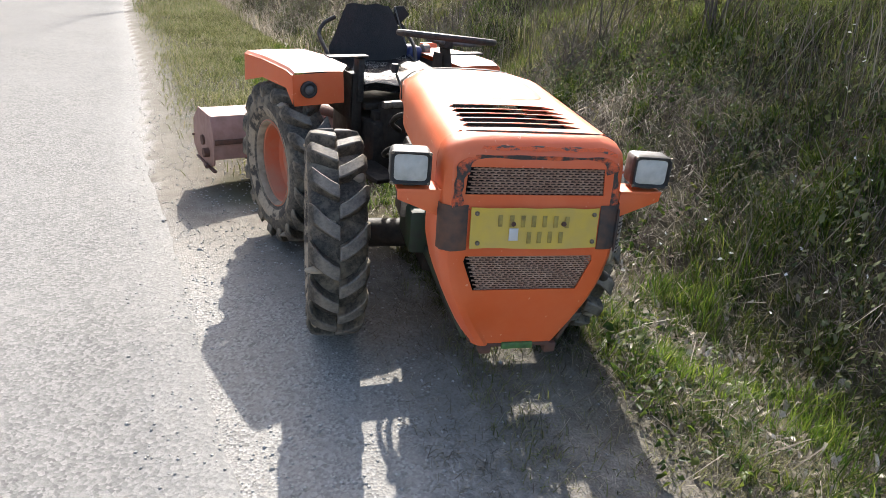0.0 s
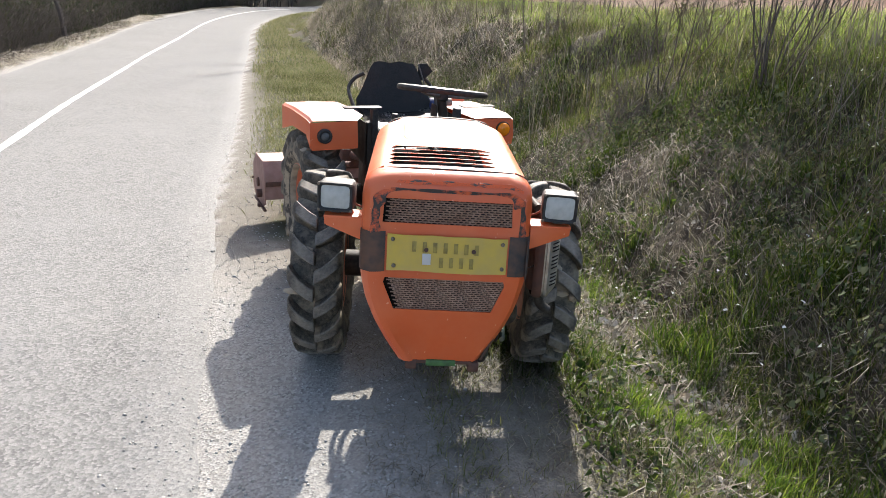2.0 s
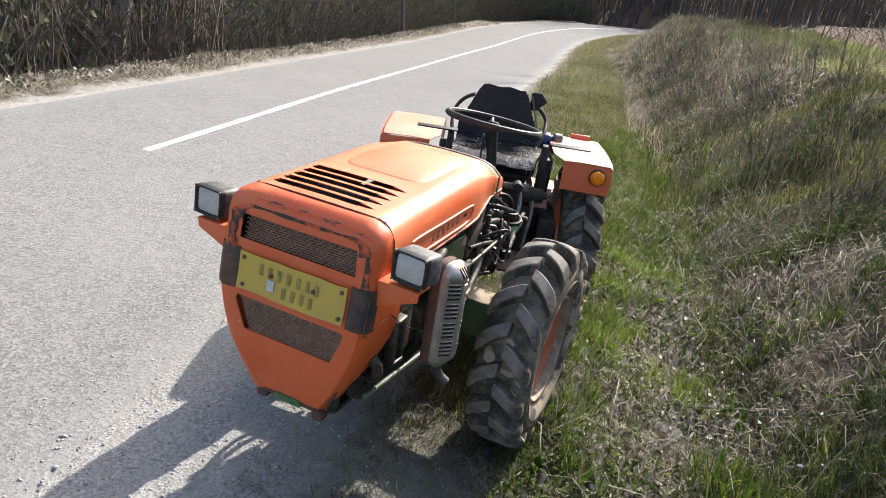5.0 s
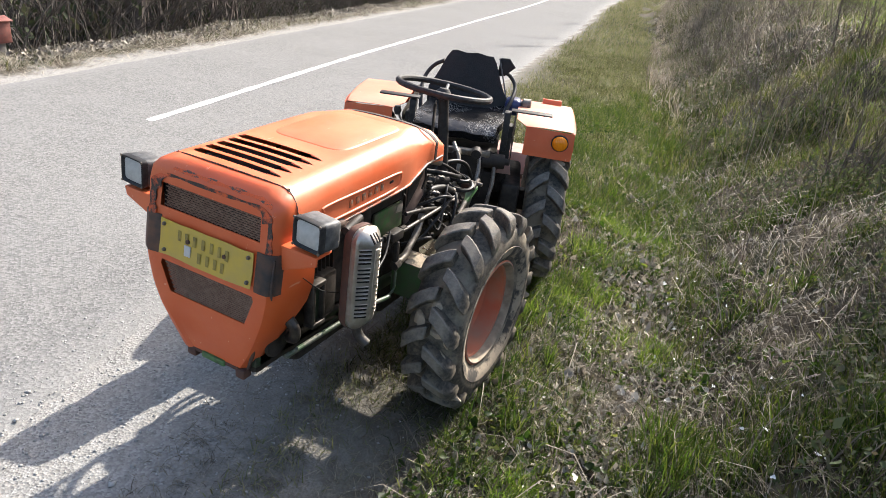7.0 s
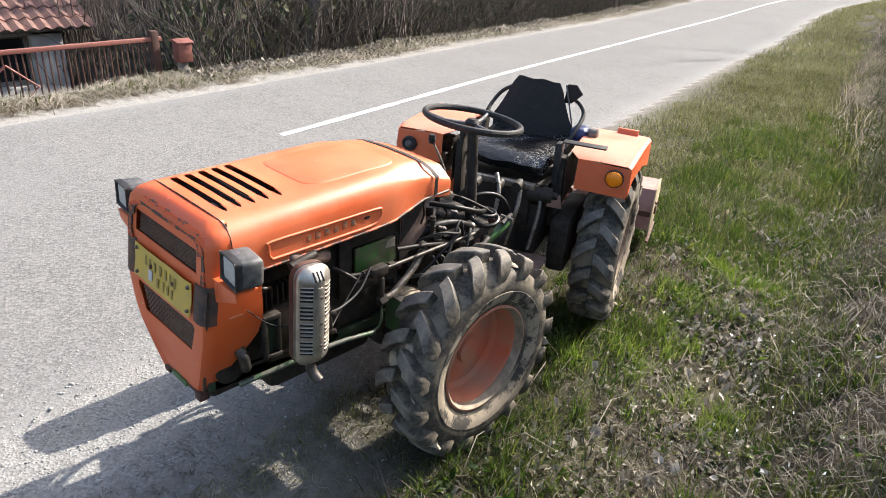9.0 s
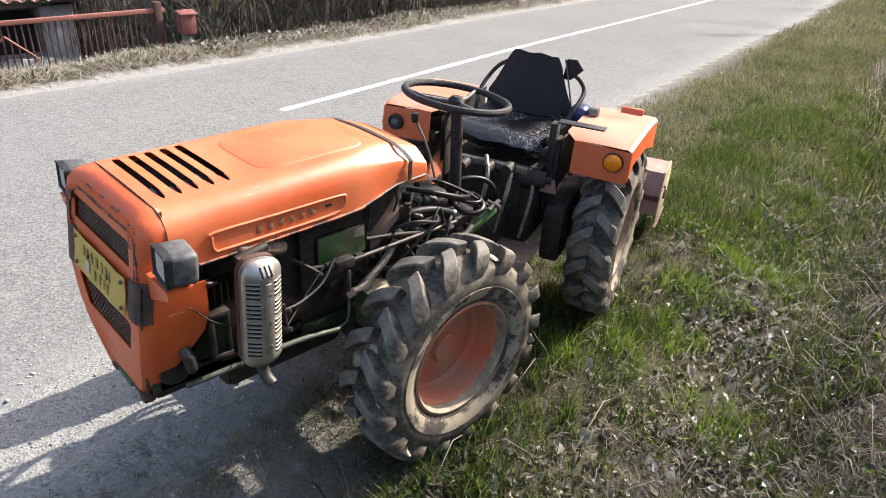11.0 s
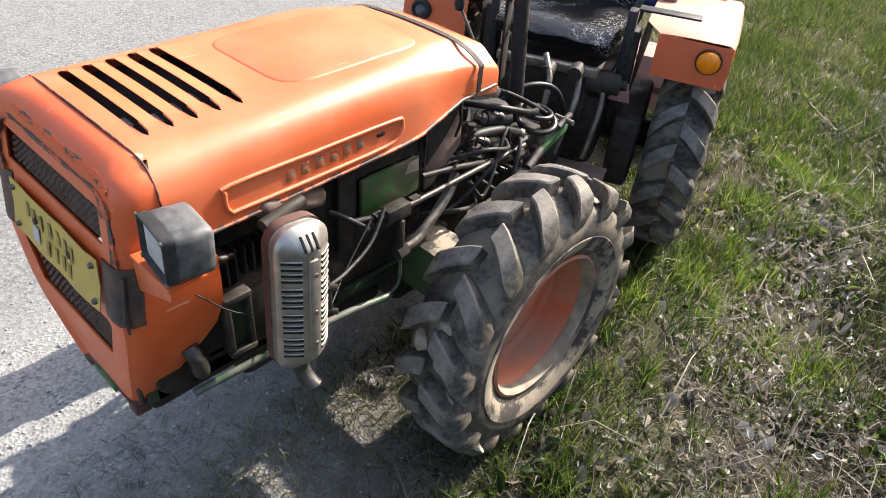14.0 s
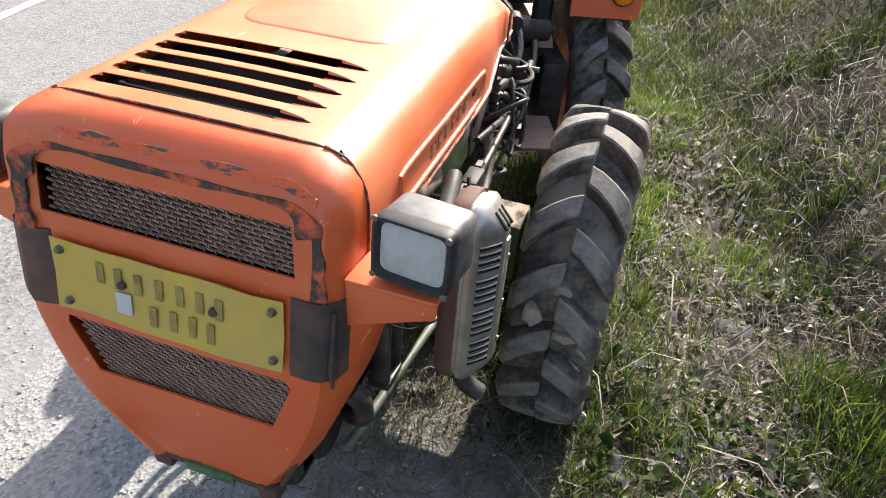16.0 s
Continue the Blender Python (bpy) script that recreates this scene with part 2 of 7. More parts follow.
def glass_lens():
    m, nt, p = mat("ribbed_glass")
    g = noise_tex(nt, 30, 5)
    nt.links.new(mix(nt, ramp(nt, g, [(0.4, 0.0), (0.7, 0.7)]), (0.52, 0.505, 0.46), (0.34, 0.33, 0.29)), p.inputs["Base Color"])
    p.inputs["Roughness"].default_value = 0.42
    p.inputs["Specular IOR Level"].default_value = 0.22
    co = nt.nodes.new("ShaderNodeTexCoord").outputs["Object"]
    w = node(nt, "ShaderNodeTexWave", Scale=120.0, Distortion=0.3)
    w.bands_direction = 'X'
    nt.links.new(co, w.inputs["Vector"])
    bump(nt, p, w.outputs["Fac"], 0.3, 0.003)
    return m


def amber_lens():
    m, nt, p = mat("amber_plastic")
    p.inputs["Base Color"].default_value = (0.95, 0.26, 0.008, 1)
    p.inputs["Roughness"].default_value = 0.15
    co = nt.nodes.new("ShaderNodeTexCoord").outputs["Object"]
    w = node(nt, "ShaderNodeTexWave", Scale=40.0)
    nt.links.new(co, w.inputs["Vector"])
    bump(nt, p, w.outputs["Fac"], 0.4, 0.003)
    return m


LENS, AMBER = glass_lens(), amber_lens()


def asphalt_mat():
    m, nt, p = mat("worn_asphalt")
    co = nt.nodes.new("ShaderNodeTexCoord").outputs["Object"]
    v = node(nt, "ShaderNodeTexVoronoi", Scale=85.0)
    nt.links.new(co, v.inputs["Vector"])
    fine = noise_tex(nt, 240, 3, 0.7, co)
    mid = noise_tex(nt, 9, 6, 0.6, co)
    big = noise_tex(nt, 0.9, 5, 0.6, co)
    c = mix(nt, ramp(nt, v.outputs["Color"], [(0.2, 0.0), (0.85, 1.0)]), (0.128, 0.126, 0.121), (0.292, 0.284, 0.268))
    c = mix(nt, ramp(nt, fine, [(0.35, 0.0), (0.62, 0.55)]), c, (0.085, 0.083, 0.08))
    c = mix(nt, ramp(nt, mid, [(0.4, 0.0), (0.75, 0.35)]), c, (0.24, 0.232, 0.219))
    c = mix(nt, ramp(nt, big, [(0.38, 0.0), (0.7, 0.45)]), c, (0.212, 0.208, 0.199))
    # dust gathers along the edge
    s = nt.nodes.new("ShaderNodeAttribute")
    s.attribute_name = "edge"
    dust = node(nt, "ShaderNodeMath", i1=0.25)
    dust.operation = 'MULTIPLY'
    nt.links.new(mid, dust.inputs[0])
    add = nt.nodes.new("ShaderNodeMath")
    nt.links.new(s.outputs["Fac"], add.inputs[0])
    nt.links.new(dust.outputs[0], add.inputs[1])
    c = mix(nt, ramp(nt, add.outputs[0], [(0.02, 0.45), (0.14, 0.32), (0.30, 0.0)]), c, (0.30, 0.293, 0.277))
    nt.links.new(c, p.inputs["Base Color"])
    p.inputs["Roughness"].default_value = 0.92
    p.inputs["Specular IOR Level"].default_value = 0.08
    h = mix(nt, 0.5, v.outputs["Distance"], fine)
    bump(nt, p, h, 0.7, 0.006)
    return m


def ground_mat():
    """Gravel by the road, then bare soil with litter, straw and moss; ploughed soil on the field."""
    m, nt, p = mat("verge_soil")
    co = nt.nodes.new("ShaderNodeTexCoord").outputs["Object"]
    s = nt.nodes.new("ShaderNodeAttribute")
    s.attribute_name = "edge"
    v = node(nt, "ShaderNodeTexVoronoi", Scale=110.0)
    nt.links.new(co, v.inputs["Vector"])
    fine = noise_tex(nt, 120, 4, 0.7, co)
    mid = noise_tex(nt, 14, 6, 0.65, co)
    big = noise_tex(nt, 1.7, 5, 0.6, co)
    gravel = mix(nt, ramp(nt, v.outputs["Color"], [(0.15, 0.0), (0.9, 1.0)]), (0.165, 0.157, 0.145), (0.35, 0.337, 0.312))
    gravel = mix(nt, ramp(nt, mid, [(0.4, 0.0), (0.65, 0.7)]), gravel, (0.275, 0.26, 0.235))
    soil = mix(nt, ramp(nt, mid, [(0.35, 0.0), (0.7, 1.0)]), (0.036, 0.029, 0.020), (0.092, 0.074, 0.052))
    soil = mix(nt, ramp(nt, fine, [(0.5, 0.0), (0.75, 0.5)]), soil, (0.105, 0.09, 0.064))
    soil = mix(nt, ramp(nt, big, [(0.45, 0.0), (0.7, 0.55)]), soil, (0.05, 0.065, 0.022))
    field = mix(nt, ramp(nt, mid, [(0.3, 0.0), (0.7, 1.0)]), (0.07, 0.04, 0.026), (0.13, 0.08, 0.052))
    wob = node(nt, "ShaderNodeMath", i1=0.7)
    wob.operation = 'MULTIPLY'
    nt.links.new(big, wob.inputs[0])
    wob2 = node(nt, "ShaderNodeMath", i1=0.35)
    wob2.operation = 'MULTIPLY_ADD'
    nt.links.new(mid, wob2.inputs[0])
    nt.links.new(wob.outputs[0], wob2.inputs[2])
    add = nt.nodes.new("ShaderNodeMath")
    nt.links.new(s.outputs["Fac"], add.inputs[0])
    nt.links.new(wob2.outputs[0], add.inputs[1])
    scl = node(nt, "ShaderNodeMath", i1=0.05)
    scl.operation = 'MULTIPLY_ADD'
    scl.inputs[2].default_value = 0.5
    nt.links.new(add.outputs[0], scl.inputs[0])
    e = scl.outputs[0]
    shoulder = ramp(nt, e, [(0.33, 0.0), (0.335, 1.0), (0.552, 1.0), (0.578, 0.0)])
    dirt = mix(nt, ramp(nt, mid, [(0.35, 0.0), (0.7, 1.0)]), (0.14, 0.127, 0.108), (0.25, 0.231, 0.202))
    dirt = mix(nt, ramp(nt, fine, [(0.45, 0.0), (0.7, 0.7)]), dirt, (0.10, 0.08, 0.06))
    soil = mix(nt, ramp(nt, e, [(0.33, 0.0), (0.335, 1.0), (0.588, 1.0), (0.612, 0.0)]), soil, dirt)
    c = mix(nt, shoulder, soil, gravel)
    far = ramp(nt, e, [(0.83, 0.0), (0.86, 1.0)])
    c = mix(nt, far, c, field)
    wood = nt.nodes.new("ShaderNodeAttribute")
    wood.attribute_name = "wood"
    floor = mix(nt, ramp(nt, mid, [(0.3, 0.0), (0.7, 1.0)]), (0.045, 0.035, 0.026), (0.11, 0.088, 0.066))
    c = mix(nt, wood.outputs["Fac"], c, floor)
    nt.links.new(c, p.inputs["Base Color"])
    p.inputs["Roughness"].default_value = 0.95
    p.inputs["Specular IOR Level"].default_value = 0.1
    h = mix(nt, 0.5, mid, v.outputs["Distance"])
    bump(nt, p, h, 0.7, 0.009)
    return m


ASPHALT, SOIL = asphalt_mat(), ground_mat()
LINE = plain("worn_road_paint", (0.60, 0.59, 0.565), (0.36, 0.35, 0.335), 25, 0.6, 0, 0.3)
GRASS = leaf_mat("spring_grass", [(0.022, 0.029, 0.006), (0.041, 0.052, 0.011), (0.072, 0.087, 0.020), (0.110, 0.112, 0.038), (0.16, 0.143, 0.076)], 0.55, 0.68)
BRIGHT = leaf_mat("bright_tuft_grass", [(0.05, 0.095, 0.010), (0.10, 0.17, 0.018), (0.17, 0.24, 0.03), (0.26, 0.30, 0.06)], 0.35, 0.5)
# brighter than the other grass: sunlight on the bank is put in here
TOP_GRASS = leaf_mat("sunlit_bank_grass", [(0.085, 0.135, 0.026), (0.155, 0.205, 0.042), (0.24, 0.285, 0.075), (0.25, 0.235, 0.12)], 0.5, 0.62)
DRY_VERGE = leaf_mat("yellowing_verge_grass", [(0.085, 0.098, 0.032), (0.15, 0.155, 0.056), (0.22, 0.215, 0.10), (0.25, 0.215, 0.145)], 0.5, 0.45)
BRAMBLE = leaf_mat("bramble_leaves", [(0.045, 0.064, 0.022), (0.09, 0.108, 0.042), (0.135, 0.142, 0.072), (0.09, 0.072, 0.045)], 0.9, 0.3)
LUSH = leaf_mat("lush_grass", [(0.016, 0.037, 0.005), (0.037, 0.071, 0.008), (0.073, 0.110, 0.014), (0.134, 0.152, 0.030)], 0.5, 0.66)
STRAW = leaf_mat("dead_grass", [(0.07, 0.055, 0.038), (0.13, 0.108, 0.076), (0.33, 0.293, 0.22), (0.08, 0.067, 0.048), (0.15, 0.13, 0.096)], 0.5, 0.48)
LITTER = leaf_mat("dead_leaves", [(0.60, 0.555, 0.475), (0.20, 0.16, 0.115), (0.50, 0.45, 0.375), (0.12, 0.102, 0.072), (0.24, 0.208, 0.155), (0.42, 0.375, 0.295)], 0.38, 0.25)
FAR_LITTER = leaf_mat("dark_dead_leaves", [(0.10, 0.08, 0.06), (0.34, 0.30, 0.24), (0.06, 0.05, 0.04), (0.20, 0.165, 0.125), (0.13, 0.11, 0.085)], 0.6, 0.2)
DRY_EDGE = leaf_mat("bleached_straw", [(0.20, 0.165, 0.12), (0.36, 0.315, 0.24), (0.50, 0.45, 0.36), (0.28, 0.24, 0.18)], 0.6, 0.2)
BANK_STRAW = leaf_mat("brown_dead_grass", [(0.085, 0.07, 0.052), (0.20, 0.168, 0.125), (0.38, 0.335, 0.26), (0.13, 0.107, 0.08), (0.26, 0.222, 0.168)], 0.6, 0.5)
WEED = leaf_mat("dry_weed_stems", [(0.08, 0.062, 0.045), (0.15, 0.12, 0.09), (0.28, 0.24, 0.185)], 0.75, 0.1)
PETAL = leaf_mat("white_petals", [(0.75, 0.75, 0.72), (0.8, 0.8, 0.78)], 0.6, 0.3)
BUD = leaf_mat("young_leaves", [(0.10, 0.12, 0.035), (0.16, 0.17, 0.06), (0.13, 0.09, 0.05)], 0.6, 0.3)
IVY = leaf_mat("dark_evergreen_leaves", [(0.035, 0.045, 0.02), (0.055, 0.065, 0.028), (0.10, 0.085, 0.05)], 0.85, 0.2)
PEBBLE = leaf_mat("pebbles", [(0.24, 0.23, 0.215), (0.32, 0.305, 0.28), (0.42, 0.40, 0.37)], 0.8, 0.0)


# ---------------------------------------------------------------- mesh tools
def finish(me, material, smooth_angle=38):
    me.materials.append(material)
    bm = bmesh.new()
    bm.from_mesh(me)
    for f in bm.faces:
        f.smooth = smooth_angle > 0
    lim = radians(smooth_angle)
    for e in bm.edges:
        if len(e.link_faces) == 2 and e.calc_face_angle(0) > lim:
            e.smooth = False
    bm.to_mesh(me)
    bm.free()
    return me


def part(name, bm, material, parent=None, label="", m=None, angle=38):
    """One mesh object from a bmesh, under a thing or a part."""
    bmesh.ops.recalc_face_normals(bm, faces=bm.faces)
    me = bpy.data.meshes.new(name)
    bm.to_mesh(me)
    bm.free()
    finish(me, material, angle)
    ob = new(name, me)
    ob.parent = parent
    if m is not None:
        ob.matrix_local = m
    if label:
        tagged(ob, label=label)
    return ob


def again(ob, parent, m):
    """Another part on the same mesh."""
    o = new(ob.name.split(".")[0], ob.data)
    o.parent = parent
    o.matrix_local = m
    if "label" in ob:
        o["label"] = ob["label"]
    return o


def thing(name, m, label, category, group="", kind=""):
    ob = new(name)
    ob.empty_display_size = 0.1
    ob.matrix_world = m
    return tagged(ob, label, category, group, kind)


def join(*bms):
    out = bms[0]
    for b in bms[1:]:
        me = bpy.data.meshes.new("tmp")
        b.to_mesh(me)
        b.free()
        out.from_mesh(me)
        bpy.data.meshes.remove(me)
    return out


def box(cx, cy, cz, sx, sy, sz, bevel=0.004, segs=2, m=None):
    bm = bmesh.new()
    bmesh.ops.create_cube(bm, size=1)
    bmesh.ops.scale(bm, vec=(sx, sy, sz), verts=bm.verts)
    if bevel:
        bmesh.ops.bevel(bm, geom=bm.edges[:], offset=min(bevel, 0.45 * min(sx, sy, sz)), segments=segs, affect='EDGES', profile=0.5)
    bmesh.ops.translate(bm, vec=(cx, cy, cz), verts=bm.verts)
    if m is not None:
        bmesh.ops.transform(bm, matrix=m, verts=bm.verts)
    return bm


def from_lists(verts, faces):
    bm = bmesh.new()
    vs = [bm.verts.new(v) for v in verts]
    for f in faces:
        if len(set(f)) > 2:
            try:
                bm.faces.new([vs[i] for i in dict.fromkeys(f)])
            except ValueError:
                pass
    return bm


def smooth_path(pts, steps=5):
    """Catmull-Rom through the points."""
    p = [Vector(q) for q in pts]
    p = [2 * p[0] - p[1]] + p + [2 * p[-1] - p[-2]]
    out = []
    for i in range(1, len(p) - 2):
        for k in range(steps):
            t = k / steps
            a, b, c, d = p[i - 1], p[i], p[i + 1], p[i + 2]
            out.append(0.5 * ((2 * b) + (c - a) * t + (2 * a - 5 * b + 4 * c - d) * t * t + (3 * b - a - 3 * c + d) * t ** 3))
    out.append(p[-2])
    return out


def tube_lists(pts, radii, sides=8, cap=True):
    pts = [Vector(p) for p in pts]
    n = len(pts)
    if isinstance(radii, (int, float)):
        radii = [radii] * n
    verts, faces = [], []
    prev = None
    for i, p in enumerate(pts):
        d = (pts[min(i + 1, n - 1)] - pts[max(i - 1, 0)]).normalized()
        if prev is None:
            u = d.orthogonal().normalized()
        else:
            u = (prev - d * prev.dot(d))
            u = u.normalized() if u.length > 1e-6 else d.orthogonal().normalized()
        prev = u
        w = d.cross(u)
        for k in range(sides):
            a = 2 * math.pi * k / sides
            verts.append(p + (u * math.cos(a) + w * math.sin(a)) * radii[i])
    for i in range(n - 1):
        for k in range(sides):
            k2 = (k + 1) % sides
            faces.append((i * sides + k, i * sides + k2, (i + 1) * sides + k2, (i + 1) * sides + k))
    if cap:
        faces.append(tuple(range(sides))[::-1])
        faces.append(tuple((n - 1) * sides + k for k in range(sides)))
    return verts, faces


def tube(pts, radius, sides=8, smooth=0):
    sides = max(sides, 10)
    if smooth:
        pts = smooth_path(pts, smooth)
    return from_lists(*tube_lists(pts, radius, sides))


def lathe(profile, segs=40, axis='X', closed=False):
    """Profile of (along, radius) turned about an axis."""
    verts, faces = [], []
    n = len(profile)
    for k in range(segs):
        a = 2 * math.pi * k / segs
        for x, r in profile:
            c, s = r * math.cos(a), r * math.sin(a)
            verts.append({'X': (x, c, s), 'Y': (c, x, s), 'Z': (c, s, x)}[axis])
    for k in range(segs):
        k2 = (k + 1) % segs
        for i in range(n if closed else n - 1):
            j = (i + 1) % n
            faces.append((k * n + i, k * n + j, k2 * n + j, k2 * n + i))
    bm = from_lists(verts, faces)
    bmesh.ops.remove_doubles(bm, verts=bm.verts, dist=1e-5)
    return bm


def prism(poly, axis, a, b, bevel=0.0):
    """A polygon of (p, q) pushed along an axis from a to b."""
    def at(p, q, h):
        return {'X': (h, p, q), 'Y': (p, h, q), 'Z': (p, q, h)}[axis]
    n = len(poly)
    verts = [at(p, q, a) for p, q in poly] + [at(p, q, b) for p, q in poly]
    faces = [tuple(range(n)), tuple(range(n, 2 * n))[::-1]] + [(i, (i + 1) % n, n + (i + 1) % n, n + i) for i in range(n)]
    bm = from_lists(verts, faces)
    if bevel:
        bmesh.ops.bevel(bm, geom=bm.edges[:], offset=bevel, segments=2, affect='EDGES', profile=0.5)
    return bm


def grid_surface(rows, skip=(), thick=0.003, out=None):
    """Rows of points to a sheet with thickness; skip: set of (row, column) cells left open."""
    n = len(rows[0])
    verts = [p for r in rows for p in r]
    faces = []
    for i in range(len(rows) - 1):
        for j in range(n - 1):
            if (i, j) not in skip:
                faces.append((i * n + j, i * n + j + 1, (i + 1) * n + j + 1, (i + 1) * n + j))
    bm = from_lists(verts, faces)
    bmesh.ops.recalc_face_normals(bm, faces=bm.faces)
    bm.normal_update()
    if out is not None and sum((f.normal * f.calc_area() for f in bm.faces), Vector()).dot(Vector(out)) < 0:
        bmesh.ops.reverse_faces(bm, faces=bm.faces)
    if thick:
        bm.normal_update()
        old = bm.verts[:]
        flat = bm.faces[:]
        rim = [e for e in bm.edges if len(e.link_faces) == 1]
        twin = {v: bm.verts.new(v.co - v.normal * thick) for v in old}
        for f in flat:
            bm.faces.new([twin[v] for v in reversed(f.verts)])
        for e in rim:
            a, b = e.verts
            bm.faces.new((a, b, twin[b], twin[a]))
    return bm


def np_mesh(name, verts, faces, material, label, category, kind="stuff"):
    """A big mesh from arrays; faces all have the same number of corners."""
    me = bpy.data.meshes.new(name)
    k = faces.shape[1]
    me.vertices.add(len(verts))
    me.vertices.foreach_set("co", np.ascontiguousarray(verts, np.float32).ravel())
    me.loops.add(faces.size)
    me.loops.foreach_set("vertex_index", np.ascontiguousarray(faces, np.int32).ravel())
    me.polygons.add(len(faces))
    me.polygons.foreach_set("loop_start", np.arange(0, faces.size, k, dtype=np.int32))
    me.polygons.foreach_set("loop_total", np.full(len(faces), k, np.int32))
    me.update(calc_edges=True)
    me.materials.append(material)
    return tagged(new(name, me), label, category, "", kind)


# ---------------------------------------------------------------- ground and road
RNG = np.random.default_rng(7)
_G = RNG.random((64, 64))


def vnoise(x, y, scale):
    """Smooth value noise, 0 to 1."""
    u, v = np.asarray(x) * scale + 500.0, np.asarray(y) * scale + 500.0
    iu, iv = np.floor(u).astype(int), np.floor(v).astype(int)
    fu, fv = u - iu, v - iv
    fu, fv = fu * fu * (3 - 2 * fu), fv * fv * (3 - 2 * fv)
    g = lambda a, b: _G[a % 64, b % 64]
    return (g(iu, iv) * (1 - fu) * (1 - fv) + g(iu + 1, iv) * fu * (1 - fv) + g(iu, iv + 1) * (1 - fu) * fv + g(iu + 1, iv + 1) * fu * fv)


def eased(line):
    """The same line with its corners rounded, more so farther off."""
    def wrapped(y):
        y = np.asarray(y, float)
        reach = 3.2 * np.clip((y - 5.0) / 9.0, 0, 1)
        return sum(w * line(y + d * reach) for d, w in ((-1.0, 0.12), (-0.6, 0.2), (0.0, 0.36), (0.6, 0.2), (1.0, 0.12)))
    return wrapped


@eased
def edge_x(y):
    """The line of the verge: straight, then bending to the right."""
    b = np.clip(y - 24.0, 0, 30)
    far = np.clip(y - 38.0, 0, 20)
    out = np.interp(y, [1.0, 3.0, 6.0, 10.0, 14.0, 19.0, 24.0], [0.0, 0.07, 0.12, 0.13, 0.2, 0.5, 0.65])
    return out - 0.05 - 0.2 * y - 0.05 * np.clip(y - 10.0, 0, 15) + 0.0095 * b * b + np.maximum(y - 54.0, 0) * 0.57 + 0.03 * far * far


def asphalt_x(y):
    """The right edge of the asphalt: wider near the tractor."""
    y = np.asarray(y, float)
    return edge_x(y) + np.interp(y, [-20, -2, 1.5, 3.0, 4.4, 6.0], [0.5, 0.4, 0.23, 0.14, 0.02, 0.0])


@eased
def left_shift(y):
    """How much wider the road grows along the way."""
    return np.interp(y, [0.0, 2.4, 5.0, 9.3, 14.5, 18.0, 22.5], [0.0, -0.12, -0.25, -0.28, -0.32, -0.18, -0.05]) + 0.065 * np.clip(y, -5, 18) - 0.15 - 0.05 * np.clip(y - 10.0, 0, 15)


@eased
def fall(y):
    """The whole place falls gently away along the road."""
    return -0.04 * np.clip(y - 2.5, 0, 16.5)


PROFILE = [(-260, 70), (-90, 22), (-45, 4), (-24, -1.6), (-16, -2.3), (-9.5, -2.2), (-6.8, -1.2), (-4.95, -0.38), (-4.45, 0.02), (-4.1, 0.035), (-3.75, 0.0),
           (0, 0.0), (0.45, 0.045), (1.2, 0.07), (1.75, 0.065), (2.0, -0.02), (2.3, -0.10), (2.58, -0.06), (2.72, 0.09), (2.95, 0.26), (3.4, 0.60), (3.9, 1.02),
           (4.4, 1.27), (5.2, 1.42), (6.5, 1.55), (12, 2.2), (30, 5.0), (120, 34), (260, 70)]
_PS, _PZ = np.array([p[0] for p in PROFILE]), np.array([p[1] for p in PROFILE])


def ground_z(x, y, rough=True):
    x, y = np.asarray(x, float), np.asarray(y, float)
    s = x - edge_x(y)
    s = np.where(s < -2, s + left_shift(y), s)
    # the bank closes in on the road towards the bend
    z = np.interp(s + 1.0 * np.clip((y - 16) / 12, 0, 1) * np.clip((s - 0.5) / 0.8, 0, 1), _PS, _PZ)
    # the left side stays near the road's height beyond the yard
    lift = np.clip((y - 5.5) / 5.0, 0, 1)
    low = np.clip(-s - 4.8, 0, 12)
    z = np.where(s < -4.8, z + lift * np.minimum(low * 0.24, 2.0), z)
    z = z + np.maximum(y - 48.0, 0) * 0.42 + fall(y)
    if rough:
        off = np.where(s > 0, np.clip((s - 0.6) / 1.2, 0, 1), np.clip((-s - 3.8) / 0.5, 0, 1))
        z = z + off * ((vnoise(x, y, 1.3) - 0.5) * 0.09 + (vnoise(x, y, 5.0) - 0.5) * 0.035)
        bank = np.clip((s - 2.8) / 0.6, 0, 1) * np.clip((5.2 - s) / 0.6, 0, 1)
        z = z + bank * ((vnoise(x, y, 0.7) - 0.5) * 0.35 + (vnoise(x + 7, y, 2.1) - 0.5) * 0.24)
    return z


def axis_steps(lo, a, b, hi, fine, grow=1.18):
    mid = list(np.arange(a, b, fine))
    out, step = [], fine
    v = b
    while v < hi:
        out.append(v)
        step *= grow
        v += step
    left, step, v = [], fine, a
    while v > lo:
        step *= grow
        v -= step
        left.append(v)
    return np.array(left[::-1] + mid + out + [hi])


